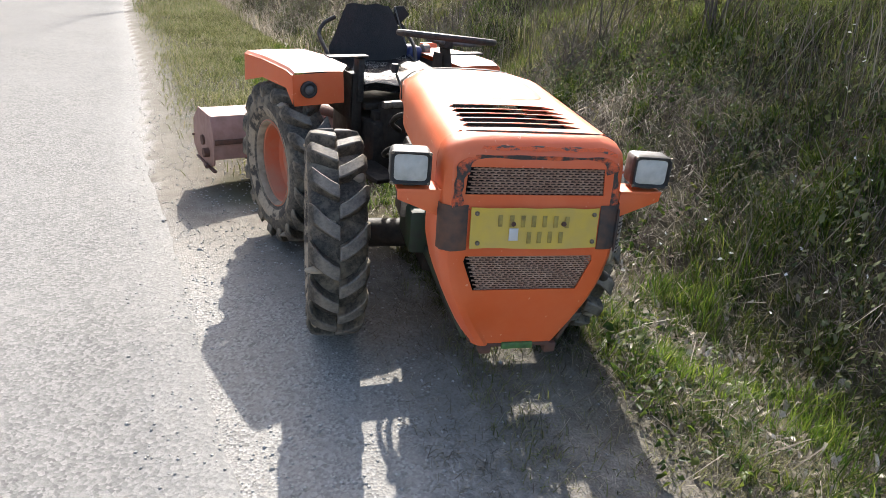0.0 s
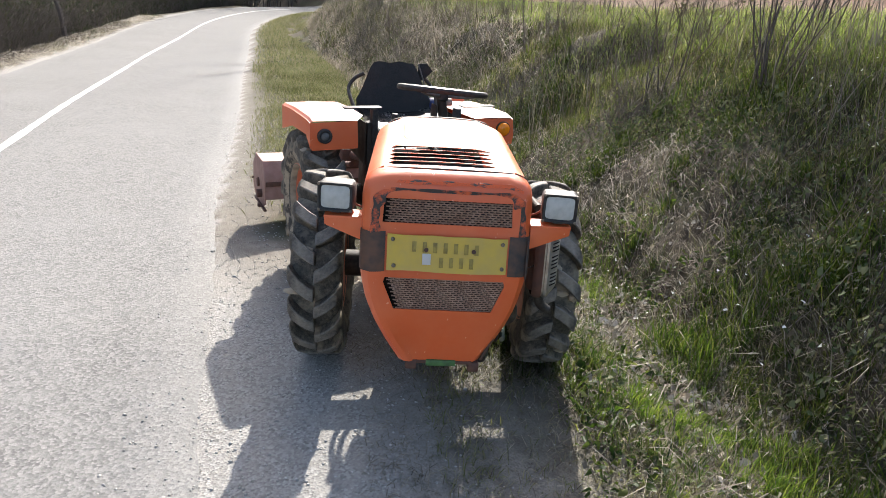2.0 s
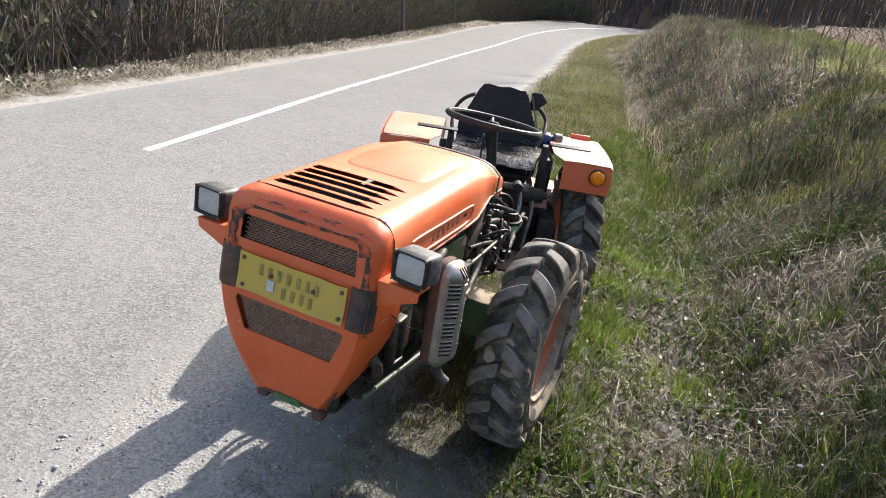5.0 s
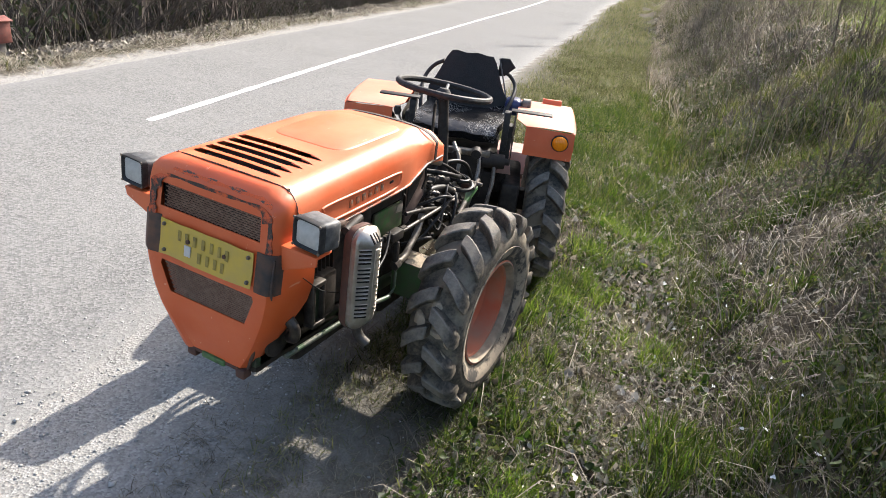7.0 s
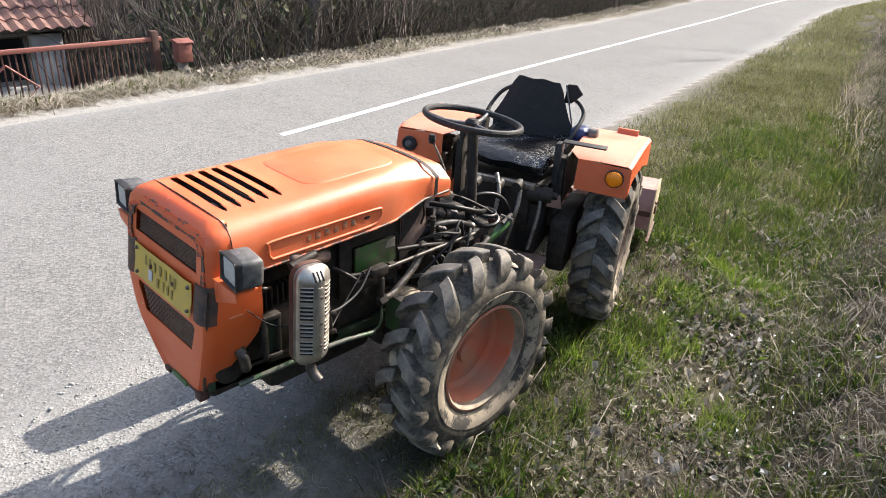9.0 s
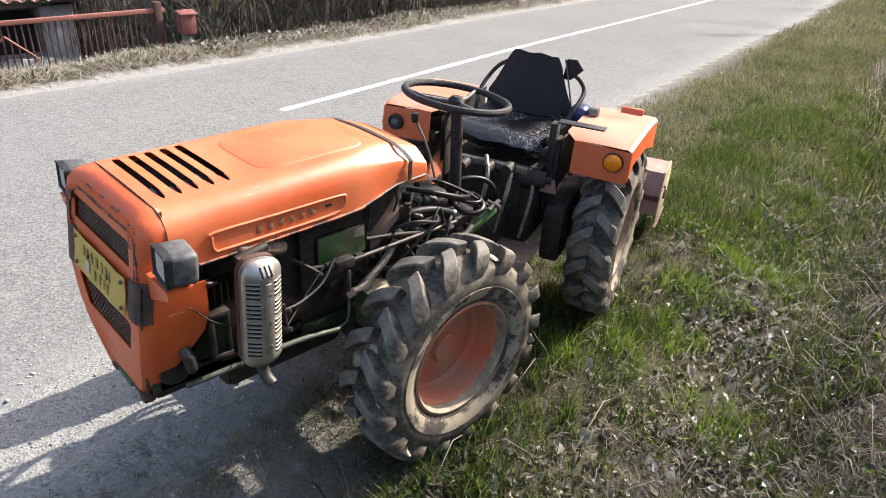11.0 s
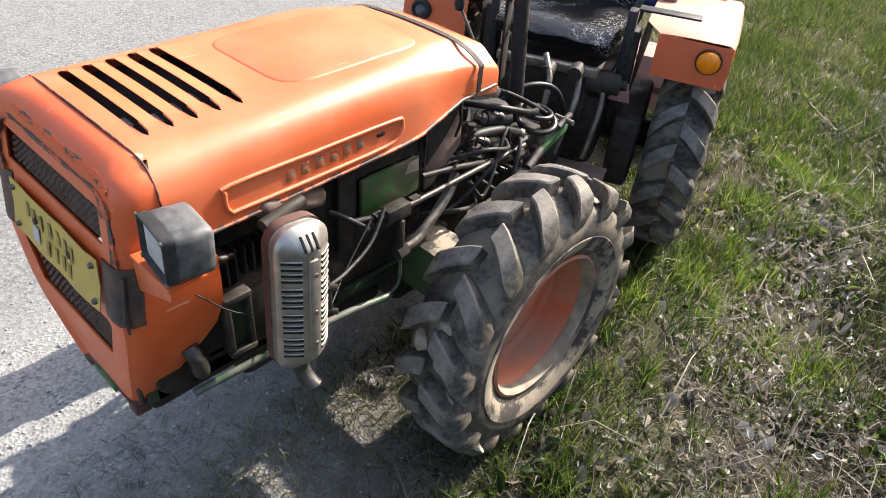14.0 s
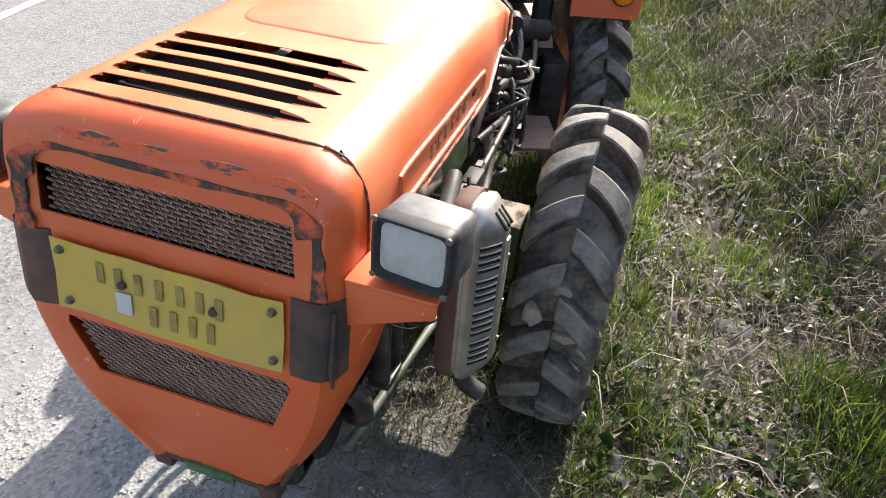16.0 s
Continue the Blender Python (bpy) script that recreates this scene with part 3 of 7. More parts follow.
def build_ground():
    xs, ys = axis_steps(-240, -6.5, 5.0, 240, 0.09), axis_steps(-120, -1.0, 13.0, 260, 0.10)
    gx, gy = np.meshgrid(xs, ys)
    gz = ground_z(gx, gy)
    s = gx - edge_x(gy)
    s = np.where(s < -2, s + left_shift(gy), s)
    gz = np.where((gx < asphalt_x(gy) - 0.1) & (s > -3.6), gz - 0.03, gz)
    verts = np.stack([gx, gy, gz], -1).reshape(-1, 3)
    n, r = len(xs), len(ys)
    i = (np.arange(r - 1)[:, None] * n + np.arange(n - 1)[None]).ravel()
    faces = np.stack([i, i + 1, i + n + 1, i + n], -1)
    ob = np_mesh("ground", verts, faces, SOIL, "uneven grassy verge, ditch and bank beside the road", "ground", "structure")
    at = ob.data.attributes.new("edge", 'FLOAT', 'POINT')
    at.data.foreach_set("value", (s + np.where(s > 0, 1.15 * np.clip((gy - 2.5) / 1.7, 0, 1) - 0.12 * np.clip((2.5 - gy) / 1.2, 0, 1) * np.clip(s / 0.5, 0, 1), 0)).ravel().astype(np.float32))
    wood = np.clip((s - 22) / 8, 0, 1) + np.clip((gy - 27) / 5, 0, 1) * np.clip((s - 3) / 3, 0, 1) + np.clip((-5.2 - s) / 1.5, 0, 1)
    at = ob.data.attributes.new("wood", 'FLOAT', 'POINT')
    at.data.foreach_set("value", np.clip(wood, 0, 1).ravel().astype(np.float32))
    ob.data.polygons.foreach_set("use_smooth", np.ones(len(faces), bool))
    return ob


def road_z(x, y):
    return ground_z(x, y, False) + 0.012


def build_road():
    ys = np.concatenate([np.arange(-40, -2, 1.0), np.arange(-2, 14, 0.06), np.arange(14, 75, 0.6)])
    cols = np.array([0.0, 0.04, 0.12, 0.3, 0.6, 0.85, 0.94, 0.985, 1.0])
    rag = ((vnoise(ys * 0, ys, 1.5) - 0.5) * 0.05 + (vnoise(ys * 0 + 9, ys, 11.0) - 0.5) * 0.018) * np.clip((20 - ys) / 8, 0, 1)
    rows = []
    s_all = []
    for y, g in zip(ys, rag):
        right = asphalt_x(y) + g
        left = edge_x(y) - 3.75 - left_shift(y) + g * 0.8
        x = left + (right - left) * cols
        z = road_z(x, np.full_like(x, y))
        z[0] -= 0.03
        z[-1] -= 0.03
        rows.append(np.stack([x, np.full_like(x, y), z], -1))
        s_all.append(np.minimum(right - x, x - left) * 0.5)
    verts = np.concatenate(rows)
    n, r = len(cols), len(ys)
    i = (np.arange(r - 1)[:, None] * n + np.arange(n - 1)[None]).ravel()
    ob = np_mesh("road", verts, np.stack([i, i + 1, i + n + 1, i + n], -1), ASPHALT, "sunlit pale grey asphalt road with dusty crumbling edges", "road", "structure")
    at = ob.data.attributes.new("edge", 'FLOAT', 'POINT')
    at.data.foreach_set("value", np.concatenate(s_all).astype(np.float32))
    # painted line
    ys = np.concatenate([np.arange(4.2, 14, 0.1), np.arange(14, 60, 0.5)])
    w = 0.045 + (vnoise(ys, ys * 0, 6.0) - 0.5) * 0.015
    def centre(y):
        return edge_x(y) - 1.8 - 0.055 * np.minimum(y, 18) + 0.05 * np.clip(y - 10.0, 0, 15) + np.interp(y, [4, 8, 12, 16, 18.5, 22], [0.12, 0.06, 0.14, 0.07, 0.0, 0.05])
    mid = np.mean([centre(ys + d) for d in np.linspace(-2.2, 2.2, 12)], 0)
    a = np.stack([mid - w, ys, road_z(mid - w, ys) + 0.004], -1)
    b = np.stack([mid + w, ys, road_z(mid + w, ys) + 0.004], -1)
    verts = np.stack([a, b], 1).reshape(-1, 3)
    i = np.arange(len(ys) - 1) * 2
    np_mesh("road_line", verts, np.stack([i, i + 1, i + 3, i + 2], -1), LINE, "worn white painted line along the asphalt road", "road marking", "structure")


build_ground()
build_road()

# ---------------------------------------------------------------- the tractor
TX, TY = 0.60, 1.60
tractor = thing("tractor", pose(TX, TY, 0), "small orange articulated tractor with worn paint, parked half on the verge", "tractor")
REAR = pose(0, 1.40, 0, 0, 0, 22) @ pose(0.03, 0, 0)   # the rear half, turned at the joint


def lerp_table(table, v):
    return float(np.interp(v, [a for a, _ in table], [b for _, b in table]))


MASK_HALF = [(0.49, 0.125), (0.56, 0.166), (0.64, 0.205), (0.72, 0.230), (0.78, 0.238), (1.00, 0.238), (1.03, 0.2325), (1.048, 0.2195), (1.060, 0.200)]
MASK_BACK = [(0.49, 0.055), (0.60, 0.115), (0.72, 0.195), (0.858, 0.195), (0.866, 0.115), (1.06, 0.115)]
MASK_FRONT = [(0.49, 0.030), (0.64, 0.013), (0.80, 0.015), (0.90, 0.030), (1.00, 0.043), (1.03, 0.050), (1.048, 0.061), (1.060, 0.084)]
MASK_OPEN = [(0.49, 0.10), (0.668, 0.140), (0.752, 0.172), (0.767, 0.168), (0.927, 0.180), (0.995, 0.176), (1.06, 0.12)]


def build_mask():
    levels = [0.49, 0.50, 0.56, 0.62, 0.668, 0.70, 0.752, 0.767, 0.797, 0.85, 0.858, 0.866, 0.90, 0.927, 0.96, 0.995, 1.012, 1.03, 1.048, 1.060]
    rows = []
    for z in levels:
        h, b, f, o = (lerp_table(t, z) for t in (MASK_HALF, MASK_BACK, MASK_FRONT, MASK_OPEN))
        o = min(o, h - 0.05)
        half = [(h, b), (h, f + 0.040), (h - 0.006, f + 0.018), (h - 0.022, f + 0.003), (h - 0.04, f), (o, f)]
        rows.append([(-x * 1.035, y - (0.009 if k < 5 and k > 0 else 0.0), z) for k, (x, y) in enumerate(half)] + [(0, f, z)] + [(x, y, z) for x, y in half[::-1]])
    skip = set()
    for i in range(len(levels) - 1):
        mid = (levels[i] + levels[i + 1]) / 2
        if 0.668 < mid < 0.767 or 0.927 < mid < 0.995:
            skip |= {(i, 5), (i, 6)}
    # the top folds back to the seam
    for y, z, h in ((0.09, 1.0635, 0.192), (0.113, 1.0640, 0.190)):
        last = rows[-1]
        rows.append([(x / max(abs(last[0][0]), 1e-6) * h if abs(x) > 0 else 0.0, max(y, q) if k not in (0, 12) else 0.113, z) for k, (x, q, _) in enumerate(last)])
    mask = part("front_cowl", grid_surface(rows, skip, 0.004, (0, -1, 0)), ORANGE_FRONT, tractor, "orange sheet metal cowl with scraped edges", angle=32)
    # grilles of expanded metal
    for name, z0, z1, w0, w1 in (("upper_grille", 0.925, 0.997, 0.184, 0.178), ("lower_grille", 0.664, 0.770, 0.142, 0.178)):
        rows_n = int((z1 - z0) / 0.0062)
        v, f = [], []
        for r in range(rows_n):
            za = z0 + (r + 0.5) * (z1 - z0) / rows_n
            w = w0 + (w1 - w0) * (r + 0.5) / rows_n
            n = int(2 * w / 0.0165)
            off = 0.5 if r % 2 else 0.0
            for k in range(n):
                x = -w + (k + off + 0.2) * 2 * w / n
                for (x0, x1, dz0, dz1) in ((x, x + 0.0125, 0.0, 0.0030), (x + 0.0125, x + 0.0168, -0.0028, 0.0030)):
                    b = len(v)
                    y = lerp_table(MASK_FRONT, za) + 0.008
                    v += [(x0, y, za + dz0), (x1, y - 0.002, za + dz0), (x1, y - 0.002, za + dz1), (x0, y, za + dz1), (x0, y + 0.003, za + dz0), (x1, y + 0.002, za + dz0), (x1, y + 0.002, za + dz1), (x0, y + 0.003, za + dz1)]
                    f += [(b, b + 1, b + 2, b + 3), (b + 4, b + 7, b + 6, b + 5), (b, b + 4, b + 5, b + 1), (b + 3, b + 2, b + 6, b + 7)]
        part(name, from_lists(v, f), GRILLE, mask, "rusty expanded metal grille", angle=0)
    # added dark sheets that stand for the shade behind both grilles
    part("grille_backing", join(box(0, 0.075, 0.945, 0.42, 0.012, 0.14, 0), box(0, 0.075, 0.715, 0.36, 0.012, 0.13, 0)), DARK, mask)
    # scuffed black patches beside the plate
    for sx in (-1, 1):
        rows = []
        for z in (0.786, 0.80, 0.85, 0.89, 0.902):
            f = lerp_table(MASK_FRONT, z)
            g = f - (0.009 if sx < 0 else 0.0)
            rows.append([(sx * 0.176, f - 0.003, z), (sx * 0.198, (f + g) / 2 - 0.004, z), (sx * 0.217, g - 0.0015, z), (sx * 0.2345 * (1.035 if sx < 0 else 1), g + 0.013, z), (sx * 0.2405 * (1.035 if sx < 0 else 1), g + 0.034, z)])
        part("black_patch", grid_surface(rows, (), 0.002, (0, -1, 0)), PAD, mask, "scuffed black paint patch", angle=60)
    # worn arch over the upper grille
    arch = smooth_path([(-0.206, 0.0, 0.900), (-0.206, 0.0, 0.945), (-0.198, 0.0, 0.988), (-0.168, 0.0, 1.018), (-0.06, 0.0, 1.020), (0.06, 0.0, 1.019), (0.168, 0.0, 1.018), (0.198, 0.0, 0.988), (0.206, 0.0, 0.945), (0.206, 0.0, 0.900)], 8)
    v, f = [], []
    for i, q in enumerate(arch):
        x, z = q.x, q.z
        k = float(np.interp(abs(x), (0.12, 0.175, 0.198, 0.206), (0.005, 0.009, 0.017, 0.013))) * (0.9 + 0.16 * math.sin(i * 0.83) + 0.14 * math.sin(i * 0.37 + 1))
        d = Vector((x * 0.6, z - 0.93)).normalized()
        y = lerp_table(MASK_FRONT, z) - 0.0015 + (0.002 if x > 0.2 else 0) - 0.009 * float(np.interp(-x, (0.17, 0.19), (0, 1)))
        v += [(x - d.x * k, y, z - d.y * k), (x + d.x * k, y, z + d.y * k), (x + d.x * k, y + 0.004, z + d.y * k), (x - d.x * k, y + 0.004, z - d.y * k)]
        if i:
            b = 4 * i
            f += [(b - 4 + q_, b - 4 + (q_ + 1) % 4, b + (q_ + 1) % 4, b + q_) for q_ in range(4)]
    part("worn_rim", from_lists(v, f), SCUFF, mask, "paint worn to dark metal")
    v, f = [], []
    for i in range(33):
        x = -0.205 + 0.41 * i / 32
        z = 1.041 - 0.012 * max(0.0, abs(x) - 0.17) / 0.035
        k = 0.0048 + 0.0013 * math.sin(i * 0.9)
        v += [(x, lerp_table(MASK_FRONT, z - k) - 0.0015, z - k), (x, lerp_table(MASK_FRONT, z + k) - 0.0015, z + k), (x, lerp_table(MASK_FRONT, z + k) + 0.003, z + k), (x, lerp_table(MASK_FRONT, z - k) + 0.003, z - k)]
        if i:
            b = 4 * i
            f += [(b - 4 + q, b - 4 + (q + 1) % 4, b + (q + 1) % 4, b + q) for q in range(4)]
    part("edge_scuff", from_lists(v, f), SCUFF_EDGE, mask, "paint chipped along the front edge")
    # a black scrape along the corner edges
    for sx in (-1, 1):
        part("corner_scrape", tube([(sx * 0.231, 0.034, 0.89), (sx * 0.230, 0.021, 0.80), (sx * 0.231, 0.021, 0.775)], [0.003, 0.005, 0.002], 6), PAD, mask)
        part("lower_scrape", tube([(sx * 0.127, 0.042, 0.495), (sx * 0.152, 0.036, 0.56), (sx * 0.163, 0.034, 0.585)], [0.005, 0.006, 0.002], 6), PAD, mask)
    part("bottom_flange", join(box(0, 0.045, 0.487, 0.20, 0.035, 0.012, 0.003), box(-0.085, 0.04, 0.475, 0.035, 0.03, 0.03, 0.006), box(0.105, 0.045, 0.472, 0.035, 0.035, 0.032, 0.006)), RUST, mask)
    part("green_lip", box(0.005, 0.03, 0.486, 0.09, 0.016, 0.02, 0.004), GREEN, mask)
    # number plate with its faded marks as bars
    rows = []
    for i in range(9):
        x = -0.17 + 0.34 * i / 8
        wob = 0.003 * math.sin(i * 1.7)
        rows.append([(x, -0.004 + wob * 0.6, 0.797 + 0.002 * math.sin(i)), (x, -0.001 + wob, 0.85), (x, -0.003 + wob * 0.5, 0.902 + 0.0015 * math.cos(2.2 * i))])
    plate = part("number_plate", grid_surface(rows, (), 0.002, (0, -1, 0)), PLATE, mask, "bent yellow tin plate with faded marks", pose(0, 0.006, 0.793, -8.5, 0, 0) @ pose(0, 0, -0.797))
    def plate_y(x, z):
        i = (x + 0.17) / 0.34 * 8
        wob = 0.003 * math.sin(i * 1.7)
        return float(np.interp(z, (0.797, 0.85, 0.902), (-0.004 + wob * 0.6, -0.001 + wob, -0.003 + wob * 0.5))) - 0.0022
    for k in range(7):
        h = 0.030
        part("mark", box(-0.094 + k * 0.0295, plate_y(-0.094 + k * 0.0295, 0.87), 0.870 - 0.0006 * k, 0.0115, 0.0009, h, 0.0003), PLATE_INK, plate)
    for k in range(4):
        part("mark", box(-0.016 + k * 0.0285, plate_y(-0.016 + k * 0.0285, 0.826), 0.826, 0.0115, 0.0009, 0.030, 0.0003), PLATE_INK, plate)
    part("pale_spot", box(-0.058, plate_y(-0.058, 0.835), 0.835, 0.024, 0.0018, 0.032, 0.0006), WHITE_WALL, plate, "pale peeled sticker")
    for x, z, r in ((-0.155, 0.888, 0.006), (-0.150, 0.812, 0.006), (0.156, 0.886, 0.006), (0.158, 0.815, 0.006)):
        part("rivet", lathe([(-0.0095, 0.0), (-0.009, r * 0.7), (-0.005, r), (0.0, r)], 12, 'Y'), STEEL, plate, m=pose(x, 0, z))
    for x, z in ((-0.06, 0.862), (0.075, 0.862)):
        part("bolt_hole", lathe([(-0.0085, 0.0), (-0.008, 0.006), (-0.003, 0.0065)], 12, 'Y'), RUST, plate, m=pose(x, 0, z))
    return mask


SLOT_ROWS = [0.158 + 0.0445 * k for k in range(5)]


def build_hood():
    sec = [(0.115, 0.188, 0.238, 1.064, 0.905), (0.66, 0.184, 0.232, 1.074, 0.912), (0.71, 0.182, 0.230, 1.074, 0.916),
           (0.80, 0.150, 0.214, 1.071, 0.935), (0.86, 0.140, 0.209, 1.066, 0.942), (0.89, 0.138, 0.208, 1.060, 0.943), (1.00, 0.134, 0.200, 1.026, 0.925)]
    ys = [0.115, 0.14]
    for r in SLOT_ROWS:
        ys += [r - 0.007, r - 0.003, r + 0.006, r + 0.008]
    ys += [0.40, 0.5, 0.6, 0.66, 0.69, 0.71, 0.76, 0.81, 0.86, 0.875, 0.89, 0.93, 0.97, 1.00]
    tops = [-1.0, -0.92, -0.905, -0.85, -0.36, 0.0, 0.52, 0.70, 0.76, 0.9, 1.0]
    rows = []
    for y in ys:
        wt, ws, zt, zb = (float(np.interp(y, [s[0] for s in sec], [s[k] for s in sec])) for k in (1, 2, 3, 4))
        g = float(np.interp(y, (0.70, 0.82), (0, 1)))
        left = [(-ws, zb), (-ws - 0.001, zt - 0.085), (-ws, zt - 0.058), (-ws + 0.006 - 0.004 * g, zt - 0.036 - 0.010 * g), (-ws + 0.019 - 0.014 * g, zt - 0.016 - 0.023 * g), (-wt - 0.012, zt - 0.005)]
        right = [(-a, b) for a, b in left[::-1]]
        lift = 0.0
        for r in SLOT_ROWS:
            if abs(y - r - 0.008) < 1e-6:
                lift = 0.005
            elif abs(y - r + 0.007) < 1e-6:
                lift = -0.002
        row = [(a * 1.035, b) for a, b in left] + [(wt * q * (1.035 if q < 0 else 1), zt + 0.004 * (1 - q * q) + (lift if -0.88 < q < 0.55 else 0.0)) for q in tops] + right
        # the slots run out to a point
        pull = {}
        for r in SLOT_ROWS:
            for d, ends in ((-0.003, ((-0.92, -0.002), (-0.905, -0.005), (-0.85, -0.0065), (0.52, -0.0065), (0.70, -0.0045), (0.76, -0.0005))), (0.006, ((-0.92, 0.005), (-0.905, 0.006), (-0.85, 0.0075), (0.52, 0.0075), (0.70, 0.0055), (0.76, 0.0020)))):
                if abs(y - r - d) < 1e-6:
                    pull = {q: e - d for q, e in ends}
        rows.append([(x, y + (pull.get(tops[k - 6], 0.0) if 6 <= k < 6 + len(tops) else 0.0), z) for k, (x, z) in enumerate(row)])
    skip = set()
    for i in range(len(ys) - 1):
        mid = (ys[i] + ys[i + 1]) / 2
        for r in SLOT_ROWS:
            if r - 0.007 < mid < r + 0.008:
                narrow = not (r - 0.003 < mid < r + 0.006)
                for j in range(6, 6 + len(tops) - 1):
                    q = (tops[j - 6] + tops[j - 5]) / 2
                    lo, hi = (-0.85, 0.52) if narrow else (-0.92, 0.76)
                    if lo < q < hi:
                        skip.add((i, j))
    bm = grid_surface(rows, skip, 0.0012, (0, 0, 1))
    hood = part("hood", bm, ORANGE, tractor, "orange sheet metal hood, sun-faded on top", angle=40)
    # tin strips under the louvres
    for r in SLOT_ROWS:
        if r < 0.4:
            part("shiny_strip", box(0.085 - 0.4 * abs(r - 0.2), r + 0.002, 1.0590, 0.034, 0.009, 0.003, 0.001), STEEL, hood, "shiny tin strip under the slot")
    # added dark sheet in place of the shade seen through the slots
    part("slot_lining", box(0.0, 0.25, 1.036, 0.40, 0.27, 0.006, 0.001), DARK, hood, "dark sheet added as the shade under the slots")
    # pressed panel on top
    rows = []
    n = 28
    outline = []
    for k in range(n):
        a = 2 * math.pi * k / n
        c, s = math.cos(a), math.sin(a)
        outline.append((0.0 + 0.145 * math.copysign(abs(c) ** 0.35, c), 0.615 + 0.19 * math.copysign(abs(s) ** 0.35, s)))
    def top_z(x, y):
        zt = float(np.interp(y, [s_[0] for s_ in sec], [s_[3] for s_ in sec]))
        wt = float(np.interp(y, [s_[0] for s_ in sec], [s_[1] for s_ in sec]))
        return zt + 0.004 * (1 - (x / wt) ** 2)
    for k, dz in ((1.0, -0.002), (0.985, 0.0008), (0.955, 0.0022), (0.5, 0.0024), (0.00001, 0.0024)):
        ring = []
        for x, y in outline:
            px, py = x * k, 0.615 + (y - 0.615) * k
            ring.append((px, py, top_z(px, py) + dz))
        rows.append(ring + [ring[0]])
    bm = grid_surface(rows, (), 0)
    bmesh.ops.remove_doubles(bm, verts=bm.verts, dist=1e-5)
    part("raised_panel", bm, ORANGE, hood, angle=50)
    part("seam", tube([(-0.239, 0.114, 0.92), (-0.239, 0.114, 1.0), (-0.225, 0.114, 1.04), (-0.195, 0.114, 1.062), (-0.10, 0.114, 1.0665), (0.10, 0.114, 1.0665), (0.195, 0.114, 1.062), (0.225, 0.114, 1.04), (0.239, 0.114, 1.0), (0.239, 0.114, 0.92)], 0.0017, 6, 3), SEAM, hood, "chipped dirty seam")
    # recessed side panels with lettering bars
    for sx in (-1, 1):
        def side(y, z):
            ws = float(np.interp(y, [s_[0] for s_ in sec], [s_[2] for s_ in sec]))
            return (sx * (ws + 0.001), y, z)
        loop = [side(*p) for p in ((0.235, 0.930), (0.225, 0.945), (0.225, 0.972), (0.235, 0.985), (0.42, 0.983), (0.62, 0.981), (0.645, 0.972), (0.640, 0.945), (0.60, 0.929), (0.42, 0.928), (0.235, 0.930))]
        part("panel_lip", tube(loop, 0.0045, 6, 3), ORANGE, hood)
        for k in range(6):
            part("letter_bar", box(*side(0.36 + k * 0.034, 0.956 + 0.001 * k), 0.0018, 0.018, 0.024, 0.0006), LETTER, hood)
        part("side_notch", box(*side(0.585, 0.962), 0.004, 0.022, 0.008, 0.002), DARK, hood)
        part("hood_edge", tube([side(0.12, 0.908), side(0.4, 0.911), side(0.66, 0.914), side(0.71, 0.918), side(0.86, 0.947), side(0.99, 0.947)], 0.0045, 6), ORANGE_WORN, hood)
    # strap with catches
    prof = [(-0.217, 0.95), (-0.218, 1.0), (-0.212, 1.020), (-0.157, 1.0585), (0, 1.0665), (0.152, 1.0585), (0.206, 1.020), (0.2105, 1.0), (0.210, 0.95)]
    pts = smooth_path([(x, 0.885 + 0.012 * math.sin(4 * x) + (0.02 if abs(x) > 0.19 else 0), z + 0.001) for x, z in prof], 4)
    v, f = [], []
    for i, p in enumerate(pts):
        out = Vector((p.x, 0, p.z - 0.93)).normalized() * 0.003
        v += [p + Vector((0, -0.007, 0)), p + Vector((0, 0.007, 0)), p + Vector((0, 0.007, 0)) + out, p + Vector((0, -0.007, 0)) + out]
        if i:
            b = 4 * i
            f += [(b - 4 + q, b - 4 + (q + 1) % 4, b + (q + 1) % 4, b + q) for q in range(4)]
    part("strap", from_lists(v, f), STRING, hood, "black strap tied over the hood")
    for sx in (-1, 1):
        part("catch", tube([(sx * 0.205, 0.865, 0.955), (sx * 0.208, 0.86, 0.92), (sx * 0.206, 0.868, 0.89), (sx * 0.2, 0.86, 0.85)], 0.004, 6, 4), IRON, hood)
        part("catch_button", lathe([(-0.008, 0), (-0.006, 0.012), (0.006, 0.014), (0.01, 0.0)], 14), IRON, hood, m=pose(sx * 0.2, 0.862, 0.96))
    return hood


def rounded_box_face(w, h, d, bevel, y0):
    return box(0, y0 + d / 2, 0, w, d, h, bevel, 3)


